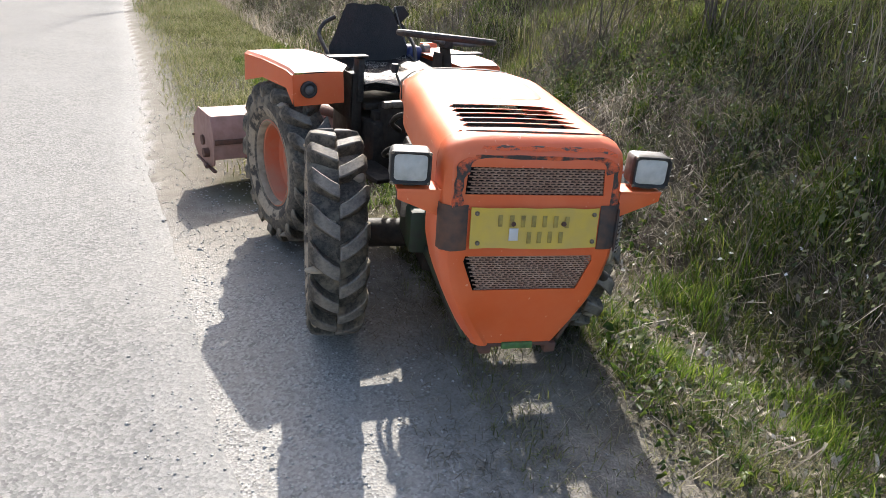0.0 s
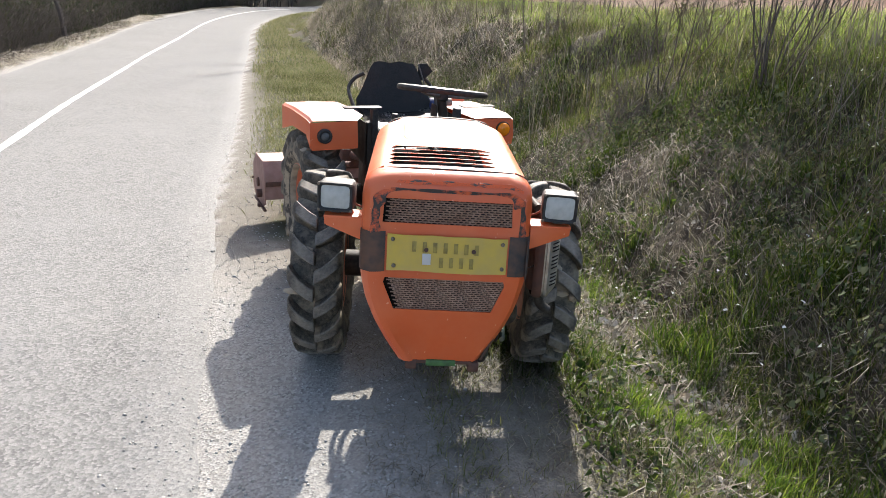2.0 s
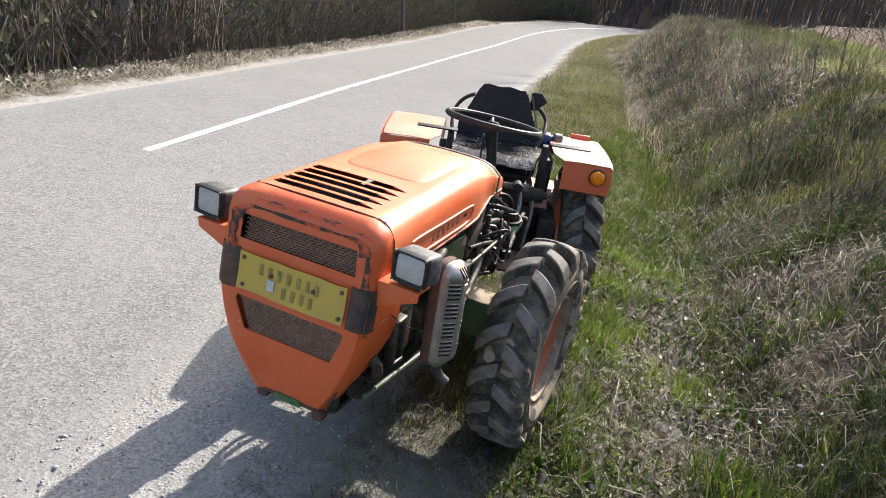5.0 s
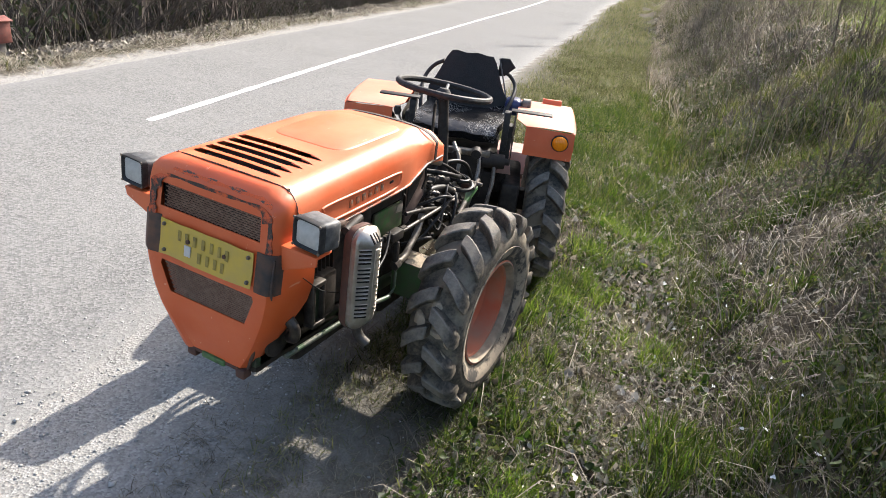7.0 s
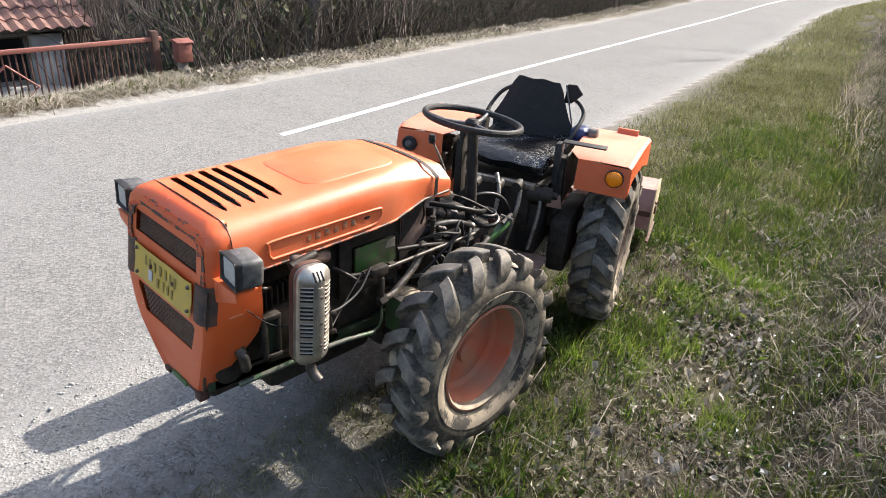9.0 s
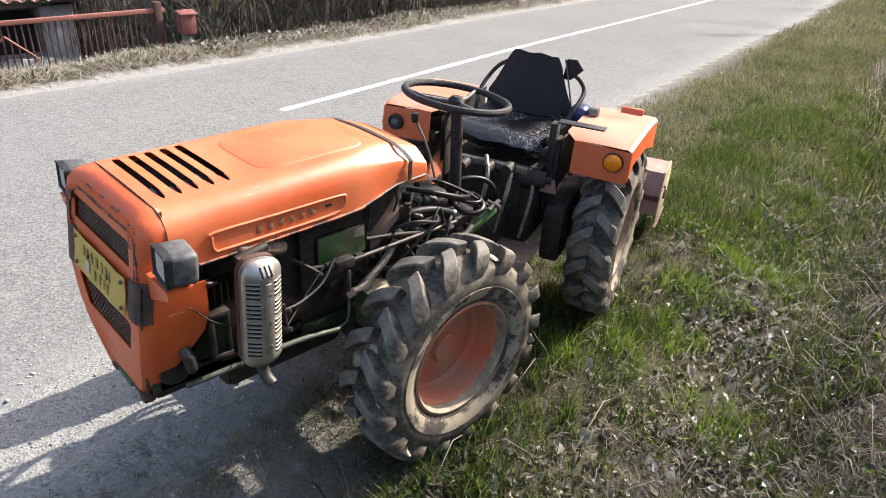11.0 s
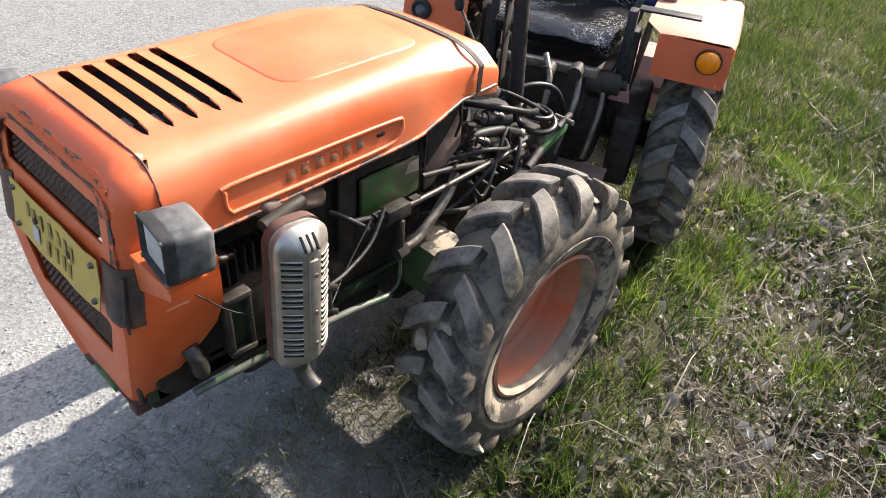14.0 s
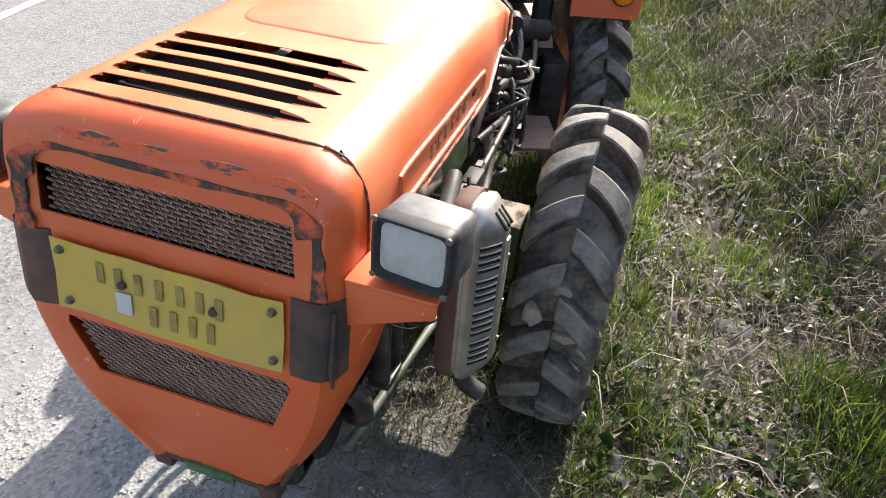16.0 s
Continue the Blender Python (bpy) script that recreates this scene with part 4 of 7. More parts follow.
def build_headlight(sx):
    at = pose(0.315 if sx > 0 else -0.321, 0.060, 0.984, -3, 0, -7 if sx > 0 else -5)
    lamp = part("headlight", rounded_box_face(0.100, 0.082, 0.070, 0.014, 0.004), GREY_PLASTIC, tractor, "square black headlight with faded housing", at)
    def squircle(w, h, y, power, n=40):
        ring = []
        for k in range(n):
            c, q = math.cos(2 * math.pi * k / n), math.sin(2 * math.pi * k / n)
            ring.append((w * math.copysign(abs(c) ** power, c), y, h * math.copysign(abs(q) ** power, q)))
        return ring + [ring[0]]
    rim = [squircle(0.0500, 0.0420, 0.012, 0.22), squircle(0.0500, 0.0420, -0.003, 0.22), squircle(0.0485, 0.0405, -0.0065, 0.22), squircle(0.0450, 0.0370, -0.0065, 0.24), squircle(0.0425, 0.0345, -0.003, 0.26), squircle(0.0400, 0.0320, 0.0015, 0.28)]
    bm = grid_surface(rim, (), 0)
    bmesh.ops.remove_doubles(bm, verts=bm.verts, dist=1e-5)
    part("bezel", bm, BLACK, lamp, "black rounded lamp frame", angle=30)
    rows = [squircle(0.0405 * q + 1e-5, 0.0325 * q + 1e-5, 0.0005 - 0.005 * (1 - q * q), 0.28) for q in (1.0, 0.93, 0.75, 0.45, 0.0)]
    bm = grid_surface(rows, (), 0)
    bmesh.ops.remove_doubles(bm, verts=bm.verts, dist=3e-5)
    part("lens", bm, LENS, lamp, "greyish ribbed glass lens", angle=50)
    for x in (-0.0455, 0.0455):
        for z in (-0.037, 0.037):
            part("screw", lathe([(-0.0085, 0), (-0.008, 0.004), (-0.005, 0.0045)], 10, 'Y'), STEEL, lamp, m=pose(x, 0, z))
    part("foot", box(0, 0.04, -0.047, 0.03, 0.04, 0.016, 0.003), STEEL, lamp)
    poly = [(0.236, 0.932), (0.352, 0.932), (0.350, 0.905), (0.236, 0.858)]
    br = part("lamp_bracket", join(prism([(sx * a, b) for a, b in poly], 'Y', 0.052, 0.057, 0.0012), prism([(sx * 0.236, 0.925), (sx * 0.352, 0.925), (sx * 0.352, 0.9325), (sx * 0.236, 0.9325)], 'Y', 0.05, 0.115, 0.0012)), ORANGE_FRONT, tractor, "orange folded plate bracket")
    part("cable", tube([(sx * 0.31, 0.12, 0.97), (sx * 0.29, 0.15, 0.955), (sx * 0.27, 0.17, 0.93), (sx * 0.22, 0.2, 0.9)], 0.0035, 6, 4), FADED_RED, lamp, m=at.inverted())
    return lamp


TYRE_R, TYRE_W = 0.385, 0.100


def build_tyre():
    """Carcass with sidewall, and two rows of slanted lugs."""
    R = TYRE_R - 0.046
    w = TYRE_W
    prof = [(-w * 0.72, 0.195), (-w * 0.80, 0.215), (-w * 0.97, 0.25), (-w, 0.285), (-w * 0.95, 0.315), (-w * 0.84, R - 0.010), (-w * 0.5, R), (0, R + 0.004), (w * 0.5, R), (w * 0.84, R - 0.010), (w * 0.95, 0.315), (w, 0.285), (w * 0.97, 0.25), (w * 0.80, 0.215), (w * 0.72, 0.195)]
    bm = lathe(prof, 64)
    return bm


def build_lug(side):
    """One slanted tread bar, from the crown to the shoulder."""
    R, w = TYRE_R - 0.046, TYRE_W
    v, f = [], []
    path = [(-0.010, 0.0, TYRE_R), (0.25, 0.035, TYRE_R), (0.55, 0.095, TYRE_R - 0.002), (0.86, 0.175, TYRE_R - 0.008), (1.01, 0.215, TYRE_R - 0.035), (0.99, 0.235, 0.315)]
    half = [0.062, 0.066, 0.073, 0.083, 0.082, 0.060]
    for (q, da, rr), hw in zip(path, half):
        x = side * q * w
        low = (R - 0.02) if q < 0.9 else rr - 0.03
        inx = x if q < 0.9 else x - side * 0.014
        for dd, r2, xx in ((-hw, rr, x), (hw, rr, x), (hw * 1.25, low, inx), (-hw * 1.25, low, inx)):
            v.append((xx, r2 * math.cos(da + dd), r2 * math.sin(da + dd)))
    for i in range(len(path) - 1):
        b = 4 * i
        f += [(b + q, b + (q + 1) % 4, b + 4 + (q + 1) % 4, b + 4 + q) for q in range(4)]
    f += [(0, 1, 2, 3), tuple(4 * (len(path) - 1) + q for q in (3, 2, 1, 0))]
    bm = from_lists(v, f)
    bmesh.ops.bevel(bm, geom=bm.edges[:], offset=0.004, segments=1, affect='EDGES', profile=0.5)
    return bm


def build_wheel(at, first=None):
    if first:
        hub = again(first, tractor, at)
        for child in first.children:
            again(child, hub, child.matrix_basis.copy())
        return hub
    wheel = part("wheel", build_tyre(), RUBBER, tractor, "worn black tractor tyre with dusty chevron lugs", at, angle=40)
    for side in (-1, 1):
        lug = None
        for k in range(17):
            turn = pose(0, 0, 0, 360 / 17 * (k + (0.5 if side > 0 else 0)), 0, 0)
            if lug is None:
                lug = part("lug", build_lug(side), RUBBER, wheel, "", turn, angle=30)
            else:
                again(lug, wheel, turn)
    prof = [(0.070, 0.205), (0.078, 0.206), (0.080, 0.199), (0.072, 0.193), (0.050, 0.188), (0.046, 0.181), (0.010, 0.177), (-0.022, 0.170), (-0.034, 0.150), (-0.030, 0.120), (-0.018, 0.095), (-0.016, 0.055), (0.0, 0.05), (0.004, 0.03), (0.004, 0.0)]
    back = [(-0.044, 0.0), (-0.044, 0.10), (-0.042, 0.165), (-0.055, 0.18), (-0.078, 0.206), (-0.070, 0.206)]
    part("rim", lathe(prof, 48), RIM, wheel, "dusty orange steel rim")
    part("rim_back", lathe(back, 40), RIM, wheel)
    part("rim_mud", lathe([(0.0805, 0.2005), (0.0812, 0.198), (0.0735, 0.1915), (0.0515, 0.1865), (0.0500, 0.1880)], 48), MUD, wheel, "mud caked inside the rim lip")
    part("sidewall_mud", lathe([(0.0755, 0.212), (0.0835, 0.222), (0.0925, 0.236), (0.0985, 0.252), (0.1005, 0.266), (0.099, 0.268), (0.096, 0.262), (0.072, 0.210)], 56), MUD_RING, wheel, "ring of dried mud on the sidewall")
    # lumps of dried mud between the lugs
    rr = random.Random(12)
    lump = None
    for k in range(12):
        a, x = rr.uniform(0, 2 * math.pi), rr.uniform(-0.08, 0.08)
        at_ = pose(0, 0, 0, math.degrees(a), 0, 0) @ pose(x, TYRE_R - 0.044, 0) @ Matrix.Diagonal((rr.uniform(0.7, 1.6), rr.uniform(0.5, 1.0), rr.uniform(0.7, 1.5), 1))
        if lump is None:
            bm = bmesh.new()
            bmesh.ops.create_icosphere(bm, subdivisions=2, radius=0.02)
            for v_ in bm.verts:
                v_.co *= rr.uniform(0.75, 1.25)
            lump = part("mud_lump", bm, MUD, wheel, "lump of dried mud", at_, angle=0)
        else:
            again(lump, wheel, at_)
    return wheel


def build_muffler():
    """Ridged heat shield with two columns of louvred slits over the exhaust box, outlet pipe below."""
    m = pose(0.350, 0.290, 0.772, -3, -1, -3) @ Matrix.Diagonal((1.0, 1.0, 0.98, 1))
    def ring(hw, hh, rad, x):
        pts = []
        for cy, cz, a0 in ((hw - rad, hh - rad, 0), (-(hw - rad), hh - rad, 90), (-(hw - rad), -(hh - rad), 180), (hw - rad, -(hh - rad), 270)):
            for k in range(6):
                a = radians(a0 + 18 * k)
                pts.append((x, cy + rad * math.cos(a), cz + rad * math.sin(a)))
        return pts + [pts[0]]
    rows = [ring(0.054, 0.163, 0.040, -0.032), ring(0.056, 0.165, 0.041, -0.030), ring(0.056, 0.165, 0.041, -0.021), ring(0.0525, 0.1615, 0.040, -0.019), ring(0.0525, 0.1615, 0.040, -0.014), ring(0.0555, 0.1645, 0.041, -0.012),
            ring(0.0560, 0.1650, 0.041, -0.004), ring(0.053, 0.162, 0.040, 0.002), ring(0.048, 0.158, 0.038, 0.0065), ring(0.020, 0.134, 0.017, 0.0275), ring(0.014, 0.128, 0.012, 0.0305), ring(0.011, 0.125, 0.010, 0.0312), ring(0.001, 0.115, 0.0009, 0.0315)]
    bm = grid_surface(rows, (), 0)
    bmesh.ops.remove_doubles(bm, verts=bm.verts, dist=1e-5)
    sh = part("muffler_shield", bm, ALU, tractor, "slotted bare metal muffler shield", m, angle=28)
    part("shield_back", grid_surface([ring(0.050, 0.159, 0.038, -0.050), ring(0.0560, 0.1650, 0.041, -0.042), ring(0.0572, 0.1662, 0.0415, -0.034), ring(0.0572, 0.1662, 0.0415, -0.0195)], (), 0.001), RUST, sh, "rust-brown back half", angle=40)
    part("muffler_box", box(-0.045, 0.012, 0.004, 0.04, 0.062, 0.305, 0.018, 3), RUST, sh, "rusty exhaust box")
    # slits are proud dark bars, their inner shade given as colour
    slit = lip = None
    for side in (-1, 1):
        for g in range(4):
            for k in range(4):
                z = 0.106 - g * 0.0590 - k * 0.0128
                at = pose(0.0168, side * 0.0345, z, 0, 0, side * 37)
                if slit is None:
                    slit = part("slit", box(0, 0, 0, 0.005, 0.037, 0.0064, 0.0015), DARK, sh, "", at)
                    lip = part("slit_lip", tube([(0.0005, -0.0185, 0.0036), (0.0028, -0.009, 0.0046), (0.0028, 0.009, 0.0046), (0.0005, 0.0185, 0.0036)], 0.0015, 6), ALU, sh, "", at)
                else:
                    again(slit, sh, at)
                    again(lip, sh, at)
    for k in (-1, 0, 1):
        part("top_slit", box(0, 0, 0, 0.005, 0.0052, 0.032, 0.0015), DARK, sh, "", pose(0.0215, k * 0.0125, 0.139, 0, -41, 0))
    part("centre_rib", prism([(-0.009, -0.120), (0.009, -0.120), (0.010, 0.108), (-0.008, 0.108)], 'X', 0.0295, 0.0345, 0.002), ALU, sh)
    for z in (0.075, -0.01, -0.085):
        part("rivet", lathe([(0.034, 0.005), (0.037, 0.0045), (0.038, 0.0)], 10), STEEL, sh, "", pose(0, 0.004, z))
    part("outlet_pipe", tube([(-0.025, 0.0, -0.145), (-0.018, 0.002, -0.180), (-0.006, 0.006, -0.205), (0.016, 0.014, -0.224)], 0.0165, 12, 4), RUSTY_PIPE, sh, "bent sooty exhaust outlet")
    # dark disc closing the pipe end, for the shade inside
    part("pipe_mouth", lathe([(0.0, 0.0), (0.0012, 0.0128), (-0.001, 0.0135)], 14), DARK, sh, "", Matrix.Translation((0.0166, 0.0142, -0.2245)) @ Vector((0.022, 0.008, -0.019)).to_track_quat("X", "Z").to_matrix().to_4x4())
    part("manifold", tube([(-0.052, -0.045, 0.150), (-0.062, 0.0, 0.156), (-0.075, 0.05, 0.160)], 0.013, 12, 3), IRON, sh, "dark manifold pipe")
    return sh


def build_engine():
    block = part("engine", box(0, 0.45, 0.70, 0.30, 0.56, 0.36, 0.02), IRON, tractor, "oily dark engine block")
    part("cylinder_head", box(0, 0.42, 0.93, 0.24, 0.5, 0.12, 0.03), IRON, block)
    part("crankcase", box(0.02, 0.3, 0.52, 0.26, 0.5, 0.1, 0.02), IRON, block)
    part("head_cover", box(0.150, 0.36, 0.865, 0.05, 0.26, 0.10, 0.012), IRON, block)
    for k in range(7):
        part("fin", box(0.158, 0.24 + 0.02 * k, 0.745, 0.05, 0.006, 0.12, 0.001), IRON, block)
    # side sheet with the green tin set into it
    part("side_sheet", join(box(0.172, 0.545, 0.79, 0.010, 0.05, 0.26, 0.002), box(0.172, 0.765, 0.79, 0.010, 0.018, 0.28, 0.002), box(0.172, 0.665, 0.88, 0.010, 0.20, 0.09, 0.002), box(0.172, 0.665, 0.69, 0.010, 0.20, 0.055, 0.002)), IRON, block, "black oily side sheet")
    part("green_cover", prism([(0.578, 0.722), (0.757, 0.740), (0.752, 0.832), (0.577, 0.832)], 'X', 0.176, 0.188, 0.003), PANEL_GREEN, block, "green tin cover with dirt and brown mottling")
    part("dirt_crust", prism([(0.705, 0.800), (0.750, 0.795), (0.748, 0.829), (0.715, 0.826)], 'X', 0.187, 0.1905, 0.001), MUD, block, "crust of pale dirt")
    part("side_plate", prism([(0.775, 0.730), (0.80, 0.735), (0.895, 0.815), (0.890, 0.93), (0.86, 0.945), (0.775, 0.90)], 'X', 0.183, 0.190, 0.002), DUSTY_RUST, block, "dusty rust-brown side plate")
    # dark cut-out laid on the plate as the shade over its upper part
    part("plate_shade", prism([(0.775, 0.80), (0.84, 0.865), (0.890, 0.93), (0.86, 0.945), (0.775, 0.90)], 'X', 0.189, 0.193, 0.001), IRON, block)
    part("manifold_cover", box(0, 0, 0, 0.042, 0.175, 0.042, 0.018, 3, m=pose(0.218, 0.368, 0.887, -17, 0, 6)), DUSTY_RUST, block, "dusty brown exhaust manifold")
    part("injector_pump", box(0.18, 0.30, 0.66, 0.06, 0.10, 0.15, 0.012), IRON, block)
    ff = part("fuel_filter", join(box(0.222, 0.200, 0.672, 0.035, 0.012, 0.125, 0.004), box(0.222, 0.246, 0.672, 0.035, 0.012, 0.125, 0.004), box(0.222, 0.223, 0.740, 0.040, 0.060, 0.018, 0.006), box(0.222, 0.223, 0.605, 0.040, 0.060, 0.018, 0.006)), RUSTY_PIPE, block, "worn metal filter frame")
    part("filter_glass", box(0.215, 0.223, 0.672, 0.022, 0.034, 0.115, 0.004), DARK_GREEN, ff)
    part("green_clip", box(0.205, 0.185, 0.775, 0.03, 0.045, 0.03, 0.008), GREEN, block)
    part("terminal", join(tube([(0.20, 0.165, 0.835), (0.235, 0.20, 0.845), (0.22, 0.23, 0.83)], 0.006, 6, 3), box(0.215, 0.20, 0.835, 0.03, 0.035, 0.02, 0.004)), RUSTY_PIPE, block)
    part("pulley", lathe([(0.13, 0.0), (0.13, 0.045), (0.135, 0.05), (0.15, 0.042), (0.165, 0.05), (0.17, 0.045), (0.17, 0.0)], 24), IRON, block, m=pose(0.01, 0.11, 0.575))
    part("shiny_elbow", tube([(0.205, 0.125, 0.655), (0.222, 0.130, 0.63), (0.22, 0.135, 0.595), (0.19, 0.15, 0.575)], 0.017, 12, 4), RUSTY_PIPE, block)
    for sx in (-1, 1):
        part("green_rail", prism([(0.05, 0.50), (0.05, 0.535), (0.95, 0.50), (0.95, 0.46)], 'X', sx * 0.125, sx * 0.15, 0.003), DARK_GREEN, block, "dark green chassis rail, dirty")
    part("front_plate", prism([(-0.11, 0.495), (0.11, 0.495), (0.16, 0.62), (-0.16, 0.62)], 'Y', 0.07, 0.08, 0.002), GREEN, block)
    part("tie_rod", tube([(0.20, 0.12, 0.525), (0.238, 0.45, 0.546), (0.25, 0.585, 0.534), (0.25, 0.61, 0.532)], 0.0085, 8, 4), WORN_GREEN, block, "worn green painted pipe")
    part("riser_pipe", tube([(0.25, 0.60, 0.535), (0.25, 0.635, 0.55), (0.246, 0.645, 0.60), (0.243, 0.645, 0.72)], 0.0045, 8, 4), WORN_GREEN, block)
    # feed pipe with its union block
    part("feed_pipe", tube([(0.215, 0.53, 0.762), (0.238, 0.64, 0.757), (0.228, 0.90, 0.748), (0.212, 1.14, 0.735)], 0.0075, 8, 4), RUSTY_PIPE, block, "worn steel feed pipe")
    part("return_pipe", tube([(0.21, 0.74, 0.792), (0.215, 0.88, 0.768), (0.200, 1.10, 0.704)], 0.0075, 8, 4), IRON, block)
    part("union_block", join(box(0.236, 0.632, 0.757, 0.034, 0.070, 0.034, 0.005), box(0.240, 0.645, 0.690, 0.018, 0.020, 0.075, 0.004)), IRON, block)
    for y_, z_ in ((0.695, 0.756), (0.585, 0.760), (1.09, 0.737)):
        part("pipe_nut", lathe([(-0.013, 0.0), (-0.013, 0.0125), (0.013, 0.0125), (0.013, 0.0)], 6, 'Y'), RUSTY_PIPE, block, m=pose(0.232, y_, z_))
    part("grey_hose", tube([(0.243, 0.655, 0.642), (0.243, 0.70, 0.652), (0.232, 0.77, 0.682), (0.222, 0.825, 0.716), (0.205, 0.87, 0.745)], 0.0125, 10, 5), STEEL, block, "grey hose")
    part("hose_nut", lathe([(-0.018, 0.0), (-0.018, 0.018), (0.012, 0.018), (0.012, 0.0)], 6, 'Y'), RUSTY_PIPE, block, m=pose(0.243, 0.652, 0.640, 10, 0, 0))
    part("throttle_cable", tube([(0.318, 0.375, 0.735), (0.295, 0.44, 0.722), (0.268, 0.53, 0.735), (0.236, 0.60, 0.782)], 0.0042, 6, 5), BLACK, block)
    part("thin_wire", tube([(0.318, 0.375, 0.675), (0.275, 0.45, 0.70), (0.235, 0.56, 0.765)], 0.002, 6, 5), BLACK, block)
    part("shield_stay", join(tube([(0.318, 0.37, 0.755), (0.32, 0.378, 0.66)], 0.005, 6), tube([(0.30, 0.355, 0.735), (0.332, 0.385, 0.735)], 0.007, 6), tube([(0.30, 0.355, 0.672), (0.332, 0.385, 0.672)], 0.007, 6)), RUSTY_PIPE, block)
    part("spark_lead", tube([(0.19, 0.48, 0.80), (0.215, 0.515, 0.775), (0.23, 0.55, 0.745)], 0.007, 8, 4), HOSE, block)
    part("lead_end", tube([(0.226, 0.538, 0.753), (0.233, 0.556, 0.741)], 0.006, 8), STEEL, block)
    part("front_wire", tube([(0.235, 0.14, 0.80), (0.27, 0.2, 0.74), (0.31, 0.28, 0.72)], 0.0016, 6, 4), HOSE, block)
    # axle and gearbox
    part("front_axle", join(tube([(-0.36, 0.89, 0.44), (0.36, 0.89, 0.44)], 0.055, 14), box(0, 0.9, 0.46, 0.26, 0.30, 0.26, 0.03)), IRON, tractor, "greasy front axle housing")
    ab = part("axle_bracket", box(0.262, 0.765, 0.550, 0.145, 0.11, 0.14, 0.008), BOX_GREEN, tractor, "green bracket box with dirt on top")
    rr = random.Random(5)
    rows = []
    for i_ in range(7):
        rows.append([(0.193 + 0.138 * k_ / 8, 0.713 + 0.104 * i_ / 6, 0.6205 + rr.uniform(0.0, 0.011) * (0 < i_ < 6) * (0 < k_ < 8)) for k_ in range(9)])
    part("dirt_layer", grid_surface(rows, (), 0.004), MUD_RING, ab, "crumbly pale dirt")
    part("axle_bracket", join(box(-0.195, 0.76, 0.62, 0.07, 0.12, 0.08, 0.008), box(-0.19, 0.72, 0.665, 0.10, 0.08, 0.012, 0.003)), STEEL, tractor)
    # set low so that it blocks the sun from the ground beneath
    part("oil_sump", box(0.0, 0.50, 0.43, 0.22, 0.44, 0.14, 0.03), IRON, tractor, "oily black sump")
    part("gearbox", join(box(0.0, 1.08, 0.62, 0.28, 0.40, 0.20, 0.03), box(0.10, 1.20, 0.69, 0.16, 0.22, 0.06, 0.02)), IRON, tractor, "oily black gearbox casting")
    part("side_case", box(-0.16, 0.72, 0.56, 0.10, 0.22, 0.16, 0.02), DARK_GREEN, tractor, "dark green side casing")
    part("gearbox_cap", join(box(0.0, 1.08, 0.76, 0.22, 0.26, 0.09, 0.025), tube([(0.08, 1.02, 0.78), (0.08, 1.02, 0.835)], 0.018, 10), tube([(0.02, 1.12, 0.78), (0.02, 1.13, 0.85)], 0.012, 10)), IRON, tractor)
    part("black_hose", tube([(0.165, 0.90, 0.79), (0.182, 0.95, 0.812), (0.186, 1.04, 0.800), (0.185, 1.10, 0.778), (0.182, 1.145, 0.757)], 0.0145, 10, 5), HOSE, tractor, "oily black rubber hose")
    part("hose_cap", lathe([(-0.012, 0.0), (-0.012, 0.014), (0.004, 0.016), (0.010, 0.010), (0.011, 0.0)], 12, 'Y'), STEEL, tractor, "pale hose end", m=pose(0.182, 1.155, 0.752, -20, 0, 0))
    part("ribbed_hose", join(*[tube([(0.195, 0.925, 0.78 + 0.012 * i_), (0.195, 0.925, 0.788 + 0.012 * i_)], 0.0105 + 0.002 * (i_ % 2), 10) for i_ in range(7)]), IRON, tractor)
    part("cable_loop", lathe([(0.0085 * math.cos(q_), 0.052 + 0.0085 * math.sin(q_)) for q_ in np.linspace(0, 2 * math.pi, 9)[:-1]], 30, 'Z', True), HOSE, tractor, "coiled black hose", m=pose(0.165, 1.255, 0.752, 8, 10, 0))
    part("cable_loop", lathe([(0.0075 * math.cos(q_), 0.046 + 0.0075 * math.sin(q_)) for q_ in np.linspace(0, 2 * math.pi, 9)[:-1]], 30, 'Z', True), HOSE, tractor, "coiled black hose", m=pose(0.150, 1.265, 0.772, -6, 4, 0))
    part("green_lever", prism([(1.235, 0.655), (1.255, 0.64), (1.385, 0.695), (1.38, 0.715)], 'X', 0.165, 0.195, 0.004), GREEN, tractor, "green painted lever arm")
    part("lever_pin", join(tube([(0.185, 1.345, 0.71), (0.185, 1.400, 0.735)], 0.010, 10), tube([(0.150, 1.375, 0.725), (0.215, 1.375, 0.725)], 0.008, 8)), STEEL, tractor)
    part("shiny_rod", tube([(0.215, 1.17, 0.655), (0.208, 1.235, 0.688)], 0.012, 10), STEEL, tractor, "bare steel piston rod")
    part("rod_collar", lathe([(-0.014, 0.0), (-0.014, 0.024), (0.0, 0.027), (0.014, 0.022), (0.014, 0.0)], 14, 'Z'), RUSTY_PIPE, tractor, m=pose(0.215, 1.145, 0.640))
